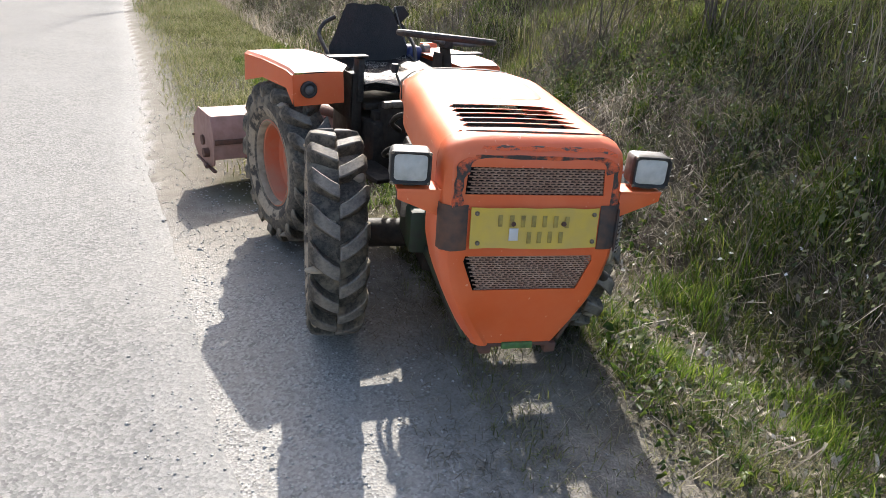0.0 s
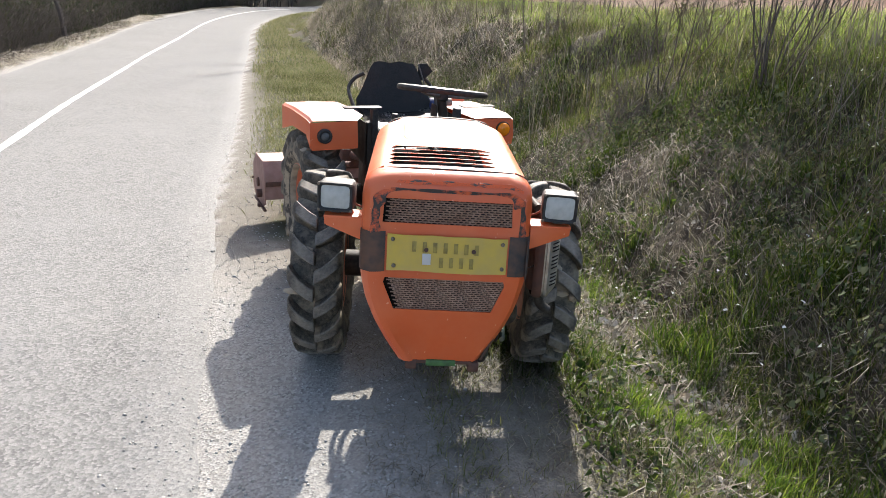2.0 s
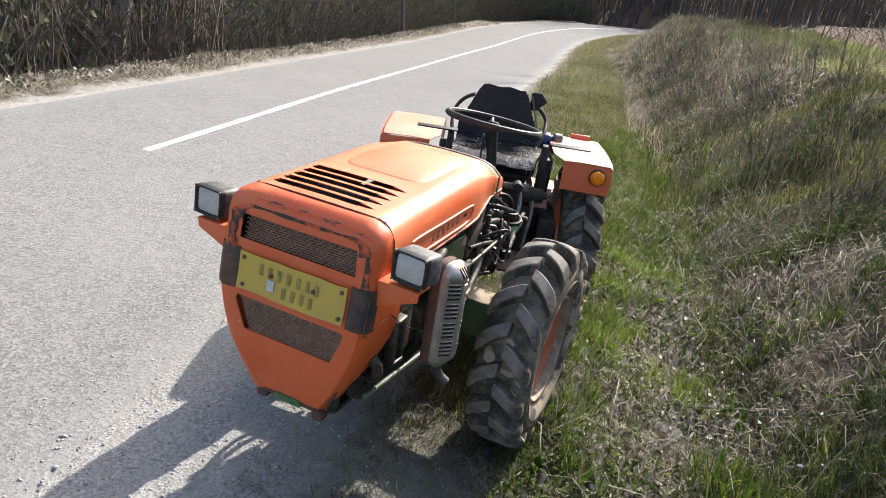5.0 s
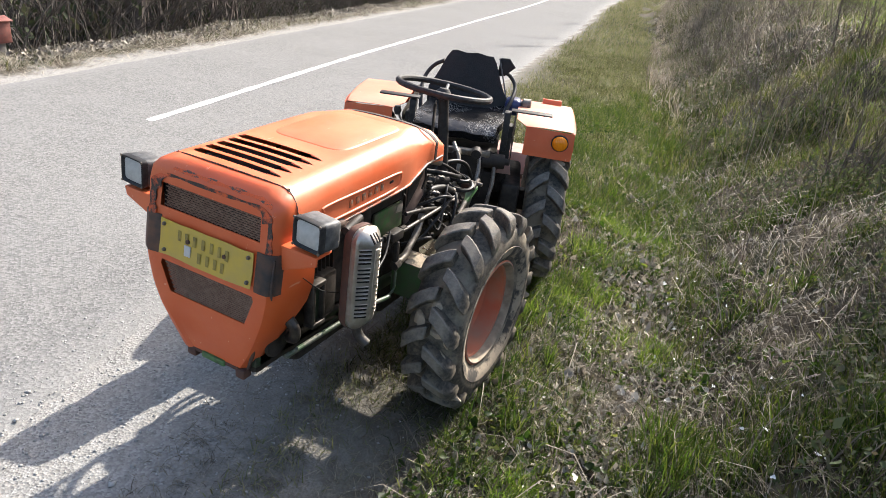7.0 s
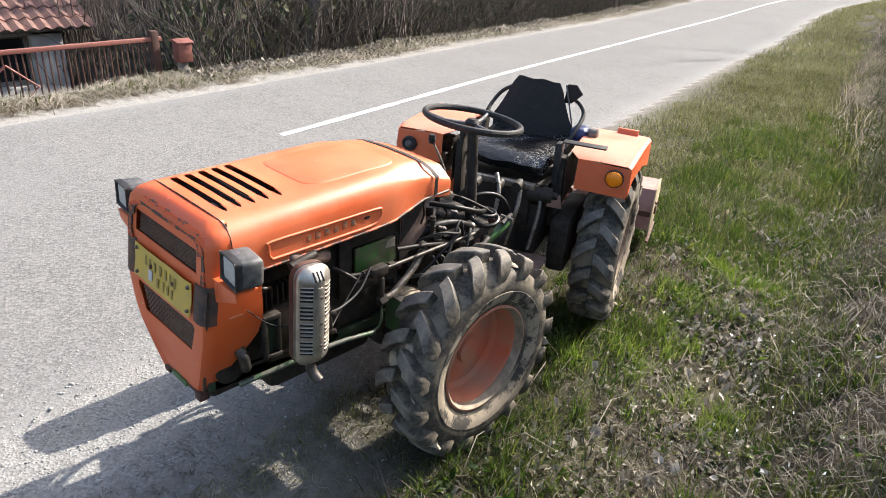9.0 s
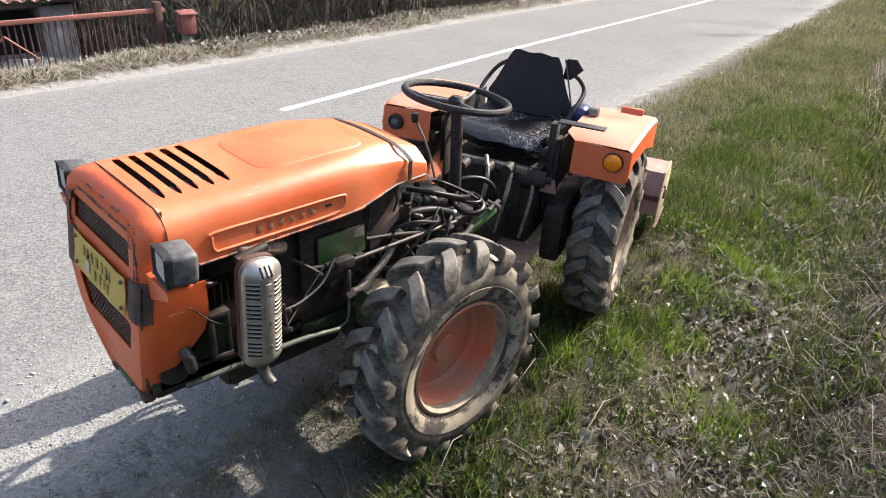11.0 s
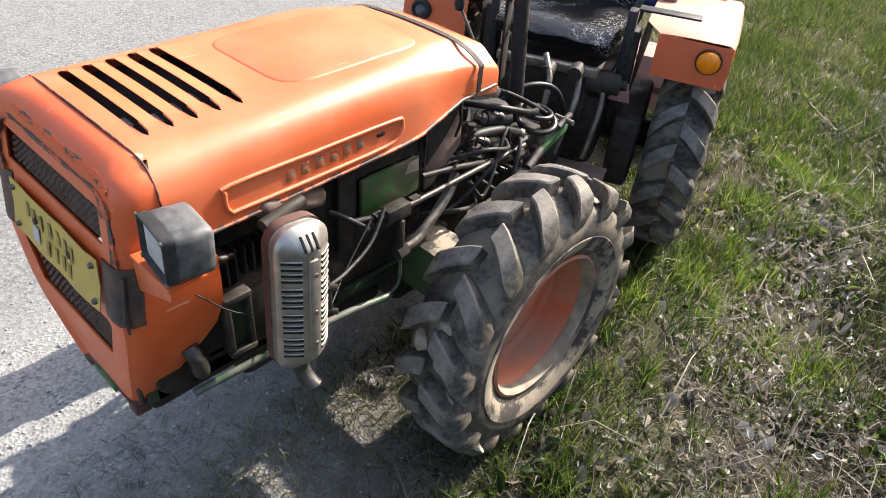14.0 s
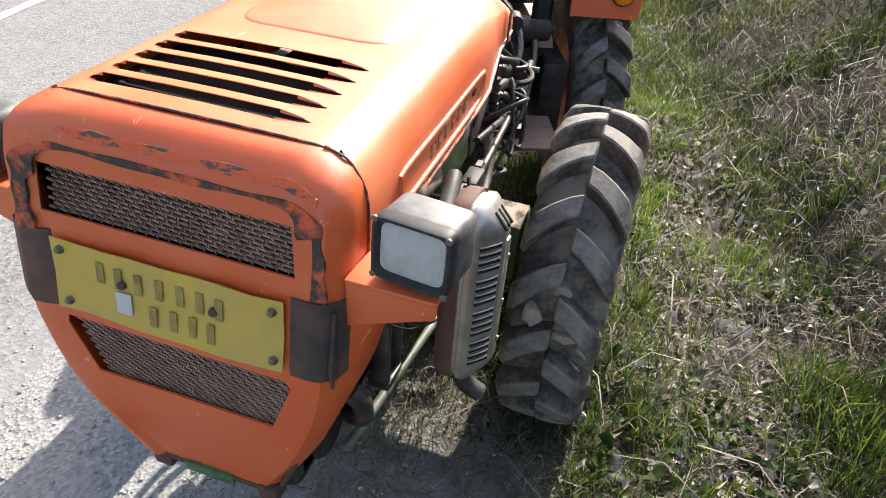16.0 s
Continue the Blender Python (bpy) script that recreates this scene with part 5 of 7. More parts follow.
    hoses = [((0.10, 1.00, 0.86), (0.17, 1.08, 0.845), (0.18, 1.20, 0.80), (0.12, 1.32, 0.76), 0.010),
             ((0.05, 1.02, 0.88), (0.12, 1.12, 0.865), (0.15, 1.24, 0.80), (0.18, 1.34, 0.73), 0.0075),
             ((0.15, 0.96, 0.70), (0.18, 1.06, 0.66), (0.17, 1.18, 0.62), (0.10, 1.30, 0.60), 0.0085),
             ((0.19, 1.00, 0.73), (0.205, 1.08, 0.69), (0.20, 1.14, 0.64), (0.17, 1.20, 0.58), 0.006),
             ((0.02, 1.20, 0.72), (0.06, 1.30, 0.80), (0.10, 1.42, 0.78), (0.12, 1.50, 0.66), 0.010),
             ((-0.12, 1.0, 0.86), (-0.18, 1.1, 0.84), (-0.20, 1.2, 0.78), (-0.15, 1.3, 0.72), 0.011),
             ((-0.16, 0.9, 0.78), (-0.22, 1.0, 0.74), (-0.24, 1.1, 0.68), (-0.16, 1.25, 0.62), 0.010)]
    for *pts, r in hoses:
        part("hose", tube(pts, r, 8, 6), HOSE, tractor, "oily black rubber hose")
    for p, r in (((0.165, 1.00, 0.838), 0.014), ((0.175, 1.06, 0.83), 0.010), ((0.205, 0.97, 0.80), 0.010), ((0.19, 1.10, 0.66), 0.012)):
        part("hose_fitting", lathe([(-0.02, 0), (-0.02, r), (-0.004, r), (-0.004, r * 1.25), (0.006, r * 1.25), (0.012, r * 0.8), (0.012, 0)], 8), RUSTY_PIPE, tractor, m=pose(*p, 0, 20, 40))
    part("filler_cap", tube([(0.15, 1.03, 0.825), (0.175, 1.10, 0.812)], 0.022, 14), IRON, tractor, "knurled black filler cap")
    part("air_cleaner", tube([(0.13, 0.99, 0.925), (0.15, 1.02, 0.915), (0.165, 1.05, 0.895)], [0.022, 0.024, 0.014], 14), MUD, tractor, "dirty casting behind the hood")


def build_small_fittings():
    """Bolts, caps and blocks crowded round the engine and joint."""
    rr = random.Random(4)
    for k in range(40):
        x, y, z = rr.uniform(0.10, 0.19), rr.uniform(0.78, 1.32), rr.uniform(0.56, 0.80)
        q = rr.uniform(0.007, 0.016)
        if k % 3 == 0:
            part("fitting", box(0, 0, 0, q * 2.2, q * 2.6, q * 1.6, 0.003), IRON if k % 2 else RUST, tractor, "", pose(x, y, z, rr.uniform(-20, 20), rr.uniform(-20, 20), rr.uniform(0, 90)))
        else:
            part("bolt", lathe([(-q * 1.6, 0), (-q * 1.6, q * 0.6), (0, q * 0.6), (0, q), (q * 0.8, q), (q * 0.9, 0)], 6), RUSTY_PIPE if k % 4 == 0 else IRON, tractor, "", pose(x, y, z, 0, rr.uniform(-60, 60), rr.uniform(-60, 60)))
    for k in range(5):
        y = rr.uniform(0.75, 1.1)
        z = rr.uniform(0.62, 0.80)
        part("wire", tube([(rr.uniform(0.15, 0.24), y, z), (rr.uniform(0.2, 0.27), y + rr.uniform(0.02, 0.1), z + rr.uniform(-0.08, 0.06)), (rr.uniform(0.18, 0.26), y + rr.uniform(0.1, 0.2), z + rr.uniform(-0.06, 0.08)), (rr.uniform(0.1, 0.2), y + rr.uniform(0.18, 0.26), z + rr.uniform(-0.04, 0.06))], rr.uniform(0.003, 0.006), 6, 5), BLACK, tractor)


build_mask()
build_hood()
for _sx in (-1, 1):
    build_headlight(_sx)
_wheel = build_wheel(pose(0.453, 0.89, 0.44))
build_wheel(pose(-0.445, 0.89, 0.44, 0, 0, 180) @ pose(0, 0, 0, 140, 0, 0), _wheel)
build_wheel(REAR @ pose(0.465, 0.55, 0.425) @ pose(0, 0, 0, 52, 0, 0), _wheel)
build_wheel(REAR @ pose(-0.465, 0.55, 0.425, 0, 0, 180) @ pose(0, 0, 0, 77, 0, 0), _wheel)
build_muffler()
build_engine()
build_small_fittings()


def build_rear():
    def rp(name, bm, material, parent=tractor, label="", m=None):
        return part(name, bm, material, parent, label, REAR if m is None else REAR @ m) if parent is tractor else part(name, bm, material, parent, label, m)
    rp("rear_axle", join(tube([(-0.38, 0.55, 0.445), (0.38, 0.55, 0.445)], 0.06, 14), box(0, 0.50, 0.50, 0.28, 0.42, 0.30, 0.03), box(0, 0.18, 0.52, 0.20, 0.40, 0.16, 0.03)), IRON, label="greasy rear axle and gearbox")
    rp("joint", join(lathe([(0.42, 0), (0.42, 0.07), (0.46, 0.08), (0.62, 0.08), (0.66, 0.06), (0.66, 0)], 18, 'Z')), IRON)
    rp("seat_frame", join(box(0, 0.30, 0.70, 0.30, 0.05, 0.04, 0.006), box(0.15, 0.26, 0.60, 0.05, 0.05, 0.26, 0.006), box(-0.15, 0.26, 0.60, 0.05, 0.05, 0.26, 0.006), box(0.235, 0.33, 0.72, 0.05, 0.06, 0.34, 0.006), box(-0.235, 0.33, 0.72, 0.05, 0.06, 0.34, 0.006), box(0, 0.45, 0.74, 0.40, 0.34, 0.03, 0.006)), IRON, label="dark steel seat frame")
    rp("rear_body", join(box(0, 0.42, 0.56, 0.40, 0.44, 0.26, 0.03), box(0.0, 0.22, 0.66, 0.30, 0.10, 0.22, 0.02)), IRON, label="oily black gearbox body under the seat")
    # added block that darkens the gap by the axle, where shade falls
    rp("axle_guard", box(0.29, 0.42, 0.50, 0.09, 0.40, 0.26, 0.02), IRON, label="dark block added for the shading beside the wheel")
    rp("floor_plate", box(0.17, 0.02, 0.47, 0.20, 0.24, 0.012, 0.003), DUSTY_RUST, label="dusty steel foot plate")
    rp("starter", join(lathe([(-0.06, 0.0), (-0.06, 0.034), (0.05, 0.034), (0.05, 0.016), (0.075, 0.016), (0.075, 0.0)], 16, 'X')), IRON, label="black cylinder under the seat", m=pose(0.19, 0.20, 0.74, 0, 0, 12))
    rp("pale_shard", prism([(0.0, 0.0), (0.075, 0.0), (0.06, 0.065), (0.02, 0.04)], 'Y', 0.0, 0.006, 0.001), TILLER_PAINT, m=pose(0.205, 0.26, 0.665))
    rp("reflector", lathe([(-0.003, 0.0), (-0.002, 0.008), (0.003, 0.009)], 12, 'Y'), LENS, m=pose(0.10, 0.158, 0.775))
    rp("crossbar", box(0, 0.18, 0.775, 0.34, 0.03, 0.03, 0.005), STEEL)
    rp("pale_box", join(box(0.06, 0.62, 0.66, 0.16, 0.03, 0.12, 0.006)), TILLER_PAINT)
    rp("foot_rest", box(-0.24, 0.10, 0.50, 0.12, 0.26, 0.02, 0.004), IRON)
    # valve block and levers under the seat
    rp("valve_block", box(0.16, 0.28, 0.72, 0.09, 0.07, 0.06, 0.01), IRON)
    for u, v, z, r in ((0.11, 0.10, 0.80, 0.022), (0.02, 0.12, 0.78, 0.02), (-0.08, 0.10, 0.78, 0.02), (0.20, 0.22, 0.74, 0.024)):
        rp("knob", lathe([(-0.03, 0), (-0.03, r), (0.0, r * 1.1), (0.03, r), (0.035, 0)], 12, 'Y'), IRON, m=pose(u, v, z))
    for pts in (((0.10, 0.02, 0.55), (0.13, 0.05, 0.72), (0.12, 0.12, 0.80)), ((0.02, 0.0, 0.55), (0.04, 0.06, 0.75), (0.0, 0.14, 0.82)), ((0.18, 0.12, 0.5), (0.20, 0.16, 0.66), (0.19, 0.2, 0.76))):
        rp("lever", tube(pts, 0.009, 8, 4), STEEL)
    rp("gear_lever", join(tube([(-0.15, 0.0, 0.70), (-0.19, -0.02, 0.86), (-0.24, -0.03, 0.965)], 0.005, 8, 4)), STEEL)
    rp("lever_knob", lathe([(-0.02, 0), (-0.018, 0.012), (0.0, 0.017), (0.018, 0.013), (0.02, 0)], 12, 'Z'), BLACK, m=pose(-0.245, -0.032, 0.98))
    # fenders
    for sx in (-1, 1):
        def q(u, v, z):
            return (sx * u, v, z)
        top = [[q(0.31, 0.285, 0.884), q(0.40, 0.280, 0.888), q(0.522, 0.285, 0.884), q(0.534, 0.29, 0.874)],
               [q(0.265, 0.34, 0.898), q(0.40, 0.335, 0.901), q(0.526, 0.34, 0.897), q(0.538, 0.34, 0.885)],
               [q(0.265, 0.60, 0.897), q(0.40, 0.60, 0.899), q(0.532, 0.60, 0.894), q(0.544, 0.60, 0.882)],
               [q(0.270, 0.82, 0.880), q(0.40, 0.82, 0.882), q(0.538, 0.82, 0.878), q(0.550, 0.82, 0.866)]]
        fen = rp("fender", grid_surface(top, (), 0.003), FENDER_PAINT, label="orange sheet metal fender, top paler from fading and painted sun", m=pose(0, 0, 0.021) @ Matrix.Diagonal((1.027, 1, 1, 1)))
        # upright faces take the deeper enamel: sun and shade differ by colour
        f = [[q(0.31, 0.282, 0.884), q(0.534, 0.288, 0.875)], [q(0.31, 0.270, 0.80), q(0.538, 0.276, 0.80)], [q(0.31, 0.268, 0.752), q(0.531, 0.272, 0.746)]]
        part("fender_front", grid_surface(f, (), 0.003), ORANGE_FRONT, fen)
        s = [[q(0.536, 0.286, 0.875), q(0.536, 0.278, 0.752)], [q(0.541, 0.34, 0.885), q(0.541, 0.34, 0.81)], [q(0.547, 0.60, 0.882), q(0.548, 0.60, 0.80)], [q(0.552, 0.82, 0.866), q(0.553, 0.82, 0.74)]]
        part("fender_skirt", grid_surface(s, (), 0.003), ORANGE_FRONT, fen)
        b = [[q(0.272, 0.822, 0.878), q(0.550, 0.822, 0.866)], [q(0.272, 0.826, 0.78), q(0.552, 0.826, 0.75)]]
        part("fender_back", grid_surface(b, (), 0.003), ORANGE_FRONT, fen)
        part("fender_inner", grid_surface([[q(0.262, 0.29, 0.87), q(0.262, 0.30, 0.66)], [q(0.262, 0.82, 0.885), q(0.262, 0.80, 0.70)]], (), 0.003), IRON, fen)
        if sx > 0:
            part("turn_lamp", join(lathe([(-0.026, 0.0), (-0.025, 0.016), (-0.021, 0.027), (-0.012, 0.034), (0.0, 0.036)], 28, 'Y')), AMBER, fen, "round amber turn lamp", m=pose(0.472, 0.268, 0.828))
            part("lamp_ring", lathe([(-0.006, 0.034), (-0.008, 0.039), (0.004, 0.040)], 28, 'Y'), BLACK, fen, m=pose(0.472, 0.270, 0.828))
        else:
            part("turn_lamp", lathe([(-0.010, 0.0), (-0.008, 0.022), (-0.013, 0.027), (-0.010, 0.034), (0.004, 0.036)], 28, 'Y'), BLACK, fen, "empty black lamp socket", m=pose(-0.470, 0.268, 0.815))
            part("lamp_core", lathe([(-0.016, 0.0), (-0.014, 0.014), (-0.008, 0.020)], 18, 'Y'), GREY_PLASTIC, fen, m=pose(-0.470, 0.268, 0.815))
        if sx > 0:
            rp("tail_flap", prism([(0.80, 0.885), (0.825, 0.928), (0.84, 0.928), (0.84, 0.885)], 'X', 0.40, 0.50, 0.002), ORANGE_FRONT, label="orange tail lamp shield", m=pose(0, -0.03, 0))
        rp("arm_plate", join(box(sx * 0.335 if sx > 0 else -0.29, 0.30, 0.966, 0.19, 0.05, 0.007, 0.002), box(sx * 0.225, 0.31, 0.86, 0.03, 0.05, 0.19, 0.004)), BLACK, label="flat black steel arm plate")
    # seat
    rows = []
    for i in range(9):
        v = 0.20 + 0.42 * i / 8
        row = []
        for k in range(9):
            u = -1 + 2 * k / 8
            w = 0.215 - 0.03 * abs(i / 8 - 0.6)
            z = 0.842 + 0.018 * abs(u) ** 3 + 0.010 * (i / 8) + (0.018 if i == 8 else 0) - (0.03 if i == 0 else 0) + 0.006 * math.sin(7 * u + 3 * i) * math.cos(2 * i + u)
            row.append((u * w + 0.03, v + 0.02, z + 0.026 - (0.012 if abs(u) == 1 else 0)))
        rows.append(row)
    seat = part("seat", grid_surface(rows, (), 0.045), VINYL, tractor, "torn glossy black vinyl seat", REAR @ pose(-0.015, 0.02, 0.008) @ pose(0, 0.5, 0, 0, 0, -7) @ pose(0, -0.5, 0), angle=60)
    rows = []
    for i in range(10):
        t = i / 9
        z = 0.84 + 0.285 * t
        hw = (0.205 if t < 0.35 else 0.205 - 0.088 * ((t - 0.35) / 0.65) ** 0.8) - (0.010 if i == 9 else 0.0)
        v = 0.635 + 0.055 * t
        row = []
        for k in range(9):
            u = -1 + 2 * k / 8
            row.append((u * hw, v - 0.03 * (1 - u * u) * (1 - 0.5 * t) + 0.05 * abs(u) ** 2 * (0.2 + 0.3 * (1 - t)) - 0.045 + 0.003 * math.sin(9 * u + 5 * t), z + (0.004 * math.sin(6 * u) + 0.006 * (1 - u ** 4) if i == 9 else 0)))
        rows.append(row)
    part("backrest", grid_surface(rows, (), 0.03), CLOTH, seat, "backrest wrapped in black cloth", angle=60)
    for sx in (-1, 1):
        part("side_tube", tube([(sx * 0.205, 0.50, 0.84), (sx * 0.235, 0.60, 0.93), (sx * 0.235, 0.69, 0.985), (sx * 0.20, 0.71, 1.03), (sx * 0.15, 0.70, 1.06)], 0.010, 8, 5), BLACK, seat)
    part("cloth_flap", prism([(0.135, 1.03), (0.145, 1.122), (0.19, 1.125), (0.225, 1.085), (0.175, 1.035)], 'Y', 0.665, 0.675, 0.002), CLOTH, seat)
    part("piping", tube([(0.208, 0.22, 0.842), (0.217, 0.40, 0.862), (0.212, 0.58, 0.89), (0.205, 0.63, 0.93), (0.14, 0.66, 1.12)], 0.004, 6, 5), GREY_PLASTIC, seat)
    # steering wheel
    m = REAR @ pose(-0.05, -0.094, 1.109, -6, 5.4, 0)
    st = part("steering_wheel", lathe([(0.013 * math.cos(a), 0.191 + 0.013 * math.sin(a)) for a in np.linspace(0, 2 * math.pi, 10)[:-1]], 56, 'Z', True), BLACK, tractor, "worn black three-spoke steering wheel", m)
    for a in (90, 210, 330):
        c, s = math.cos(radians(a)), math.sin(radians(a))
        part("spoke", tube([(0.02 * c, 0.02 * s, -0.02), (0.11 * c, 0.11 * s, -0.018), (0.189 * c, 0.189 * s, 0.0)], [0.010, 0.008, 0.007], 8), GREY_PLASTIC, st)
    part("hub", lathe([(0.005, 0.0), (0.003, 0.02), (-0.01, 0.03), (-0.04, 0.028), (-0.045, 0.0)], 18, 'Z'), BLACK, st)
    col = part("steering_column", tube([(-0.05, -0.085, 1.075), (-0.02, -0.13, 0.82), (0.0, -0.17, 0.62)], [0.022, 0.022, 0.026], 12), IRON, tractor, "dark steering column", REAR)
    part("column_plate", prism([(-0.12, 1.05), (-0.06, 1.05), (-0.05, 0.80), (-0.10, 0.80)], 'X', -0.085, -0.078, 0.001), IRON, col)


build_rear()

# the blue jug hung behind the seat
jug = thing("jug", pose(TX, TY, 0) @ REAR @ pose(0.245, 0.63, 0.905), "blue plastic jug with a silver cap behind the seat", "jug")
part("jug_body", join(box(0, 0.01, 0.0, 0.085, 0.11, 0.085, 0.028, 3)), BLUE, jug)
part("cap", lathe([(0.03, 0.0), (0.05, 0.03), (0.085, 0.03), (0.09, 0.022), (0.092, 0.0)], 20, 'X'), STEEL, jug, "silver cap", pose(0, -0.01, 0.02))

# ---------------------------------------------------------------- the tiller behind the tractor
tiller = thing("rotary_tiller", pose(TX, TY, 0) @ REAR @ pose(0.02, 1.40, 0.02), "faded pink and rusty rotary tiller hung behind the tractor", "rotary tiller")
HOODP = [(0.00, 0.15), (0.00, 0.30), (0.055, 0.392), (0.27, 0.392), (0.38, 0.30), (0.40, 0.16), (0.395, 0.16), (0.374, 0.296), (0.267, 0.385), (0.059, 0.385), (0.006, 0.297), (0.006, 0.15)]
part("tiller_hood", prism(HOODP, 'X', -0.58, 0.58), TILLER_PAINT, tiller, "faded pink tiller hood")
part("front_band", box(0, -0.006, 0.255, 1.16, 0.008, 0.03, 0.002), RUST, tiller)
for _u in (-0.584, 0.584):
    part("end_plate", prism([(0.0, 0.12), (-0.006, 0.30), (0.05, 0.398), (0.275, 0.398), (0.386, 0.302), (0.405, 0.14), (0.30, 0.075), (0.10, 0.075)], 'X', _u - 0.004, _u + 0.004, 0.001), CREAM if _u > 0 else TILLER_PAINT, tiller, "cream painted end plate" if _u > 0 else "")
part("end_bolt", join(tube([(-0.62, 0.10, 0.17), (-0.58, 0.10, 0.17)], 0.028, 10), tube([(-0.615, 0.05, 0.10), (-0.60, 0.14, 0.085)], 0.012, 8)), RUST, tiller, "rusty side bearing")
part("rotor", tube([(-0.6, 0.19, 0.22), (0.6, 0.19, 0.22)], 0.03, 12), RUST, tiller)
for _k in range(14):
    _u, _a = -0.55 + _k * 0.085, _k * 2.1
    _c, _s = math.cos(_a), math.sin(_a)
    part("tine", tube([(_u, 0.19 + 0.03 * _c, 0.22 + 0.03 * _s), (_u, 0.19 + 0.11 * _c, 0.22 + 0.11 * _s), (_u + 0.045, 0.19 + 0.135 * math.cos(_a + 0.35), 0.22 + 0.135 * math.sin(_a + 0.35))], [0.012, 0.010, 0.006], 6), RUST, tiller)
for _u in (-0.17, 0.17):
    part("link_arm", tube([(_u, -0.5, 0.50), (_u, -0.2, 0.42), (_u, 0.10, 0.34)], 0.018, 8), RUST, tiller)
part("gear_case", join(box(0.0, 0.08, 0.40, 0.16, 0.16, 0.14, 0.02), tube([(0, -0.45, 0.50), (0, 0.05, 0.42)], 0.03, 12)), RUST, tiller)
part("side_drive", box(-0.55, 0.17, 0.27, 0.05, 0.12, 0.24, 0.015), RUST, tiller)
part("skid", box(-0.59, 0.15, 0.085, 0.02, 0.34, 0.012, 0.003), RUST, tiller)
part("skid", box(0.59, 0.15, 0.085, 0.02, 0.34, 0.012, 0.003), RUST, tiller)
part("hood_crease", tube([(-0.60, 0.385, 0.20), (0.60, 0.385, 0.20)], 0.007, 6), RUST, tiller)

# ---------------------------------------------------------------- plants and litter
def scatter(n, s_lo, s_hi, y_lo, y_hi, weight=None, seed=1):
    """Random places beside the road, thinned by a weight of (x, y, s)."""
    r = np.random.default_rng(seed)
    y = r.uniform(y_lo, y_hi, n)
    s = r.uniform(s_lo, s_hi, n)
    x = edge_x(y) + np.where(s < -2, s - left_shift(y), s)
    if weight is not None:
        keep = r.random(n) < weight(x, y, s)
        x, y, s = x[keep], y[keep], s[keep]
    return x, y, s


def blades(name, x, y, height, width, lean, material, label, category, seed=1, flat=0.0):
    """Grass as curved blades of three triangles each."""
    r = np.random.default_rng(seed)
    n = len(x)
    z = ground_z(x, y) - 0.004
    h = height * r.uniform(0.5, 1.3, n)
    w = width * r.uniform(0.6, 1.3, n)
    a, b = r.uniform(0, 2 * np.pi, n), r.uniform(0, 2 * np.pi, n)
    l = lean * r.uniform(0.2, 1.6, n)
    l = np.where(r.random(n) < flat, 1.45, np.clip(l, 0, 1.45))
    dx, dy = np.cos(a), np.sin(a)
    px, py = -np.sin(a + 0.5 * b), np.cos(a + 0.5 * b)
    base = np.stack([x, y, z], -1)
    side = np.stack([px, py, np.zeros(n)], -1) * w[:, None] * 0.5
    def at(t, bend):
        ang = l * bend
        return base + np.stack([dx * np.sin(ang) * h * t, dy * np.sin(ang) * h * t, np.cos(ang) * h * t + 0.004], -1)
    m, tip = at(0.55, 0.75), at(1.0, 1.15)
    tip[:, 2] = np.maximum(tip[:, 2], z + 0.006)
    verts = np.stack([base - side, base + side, m - side * 0.8, m + side * 0.8, tip], 1).reshape(-1, 3)
    k = np.arange(n)[:, None] * 5
    faces = np.concatenate([k + np.array([0, 1, 3]), k + np.array([0, 3, 2]), k + np.array([2, 3, 4])], 1).reshape(-1, 3)
    return np_mesh(name, verts, faces, material, label, category)


def leaves(name, x, y, z, size, tilt, material, label, category, seed=1):
    """Loose leaves: two folded triangles each side of a midrib."""
    r = np.random.default_rng(seed)
    n = len(x)
    s = size * r.uniform(0.5, 1.4, n)
    a = r.uniform(0, 2 * np.pi, n)
    t1, t2 = r.normal(0, tilt, n), r.normal(0, tilt, n)
    u = np.stack([np.cos(a), np.sin(a), t1], -1)
    v = np.stack([-np.sin(a), np.cos(a), t2], -1)
    up = np.array([0, 0, 1.0])
    c = np.stack([x, y, z], -1)
    curl = r.uniform(0.0, 0.35, n)[:, None]
    u, v = u * s[:, None], v * s[:, None] * r.uniform(0.3, 0.6, n)[:, None]
    lift = up * s[:, None] * curl
    jig = lambda: r.normal(0, 0.13, (n, 3)) * s[:, None]
    verts = np.stack([c - u * 0.5 + lift * 0.3, c - u * 0.15 + v * 0.5 + lift + jig(), c + u * 0.25 + v * 0.38 + lift + jig(), c + u * 0.5 + lift * 0.3, c + u * 0.25 - v * 0.38 + lift + jig(), c - u * 0.15 - v * 0.5 + lift + jig(), c], 1).reshape(-1, 3)
    k = np.arange(n)[:, None] * 7
    faces = np.concatenate([k + np.array(f) for f in ((0, 1, 6), (1, 2, 6), (2, 3, 6), (3, 4, 6), (4, 5, 6), (5, 0, 6))], 1).reshape(-1, 3)
    return np_mesh(name, verts, faces, material, label, category)


def under_tractor(x, y):
    return (x > 0.1) & (x < 0.66) & (y > 1.5) & (y < 4.3)


def patch(x, y, scale, lo, hi):
    return np.clip((vnoise(x, y, scale) - lo) / (hi - lo), 0, 1)


def litter_bed(y, s):
    """The strip in the ditch where dead leaves lie thick."""
    return np.exp(-((s - 2.14) / 0.30) ** 2) * np.interp(y, [1.0, 1.9, 4.7, 5.6, 8.0], [0.12, 1, 1, 0.25, 0.1])


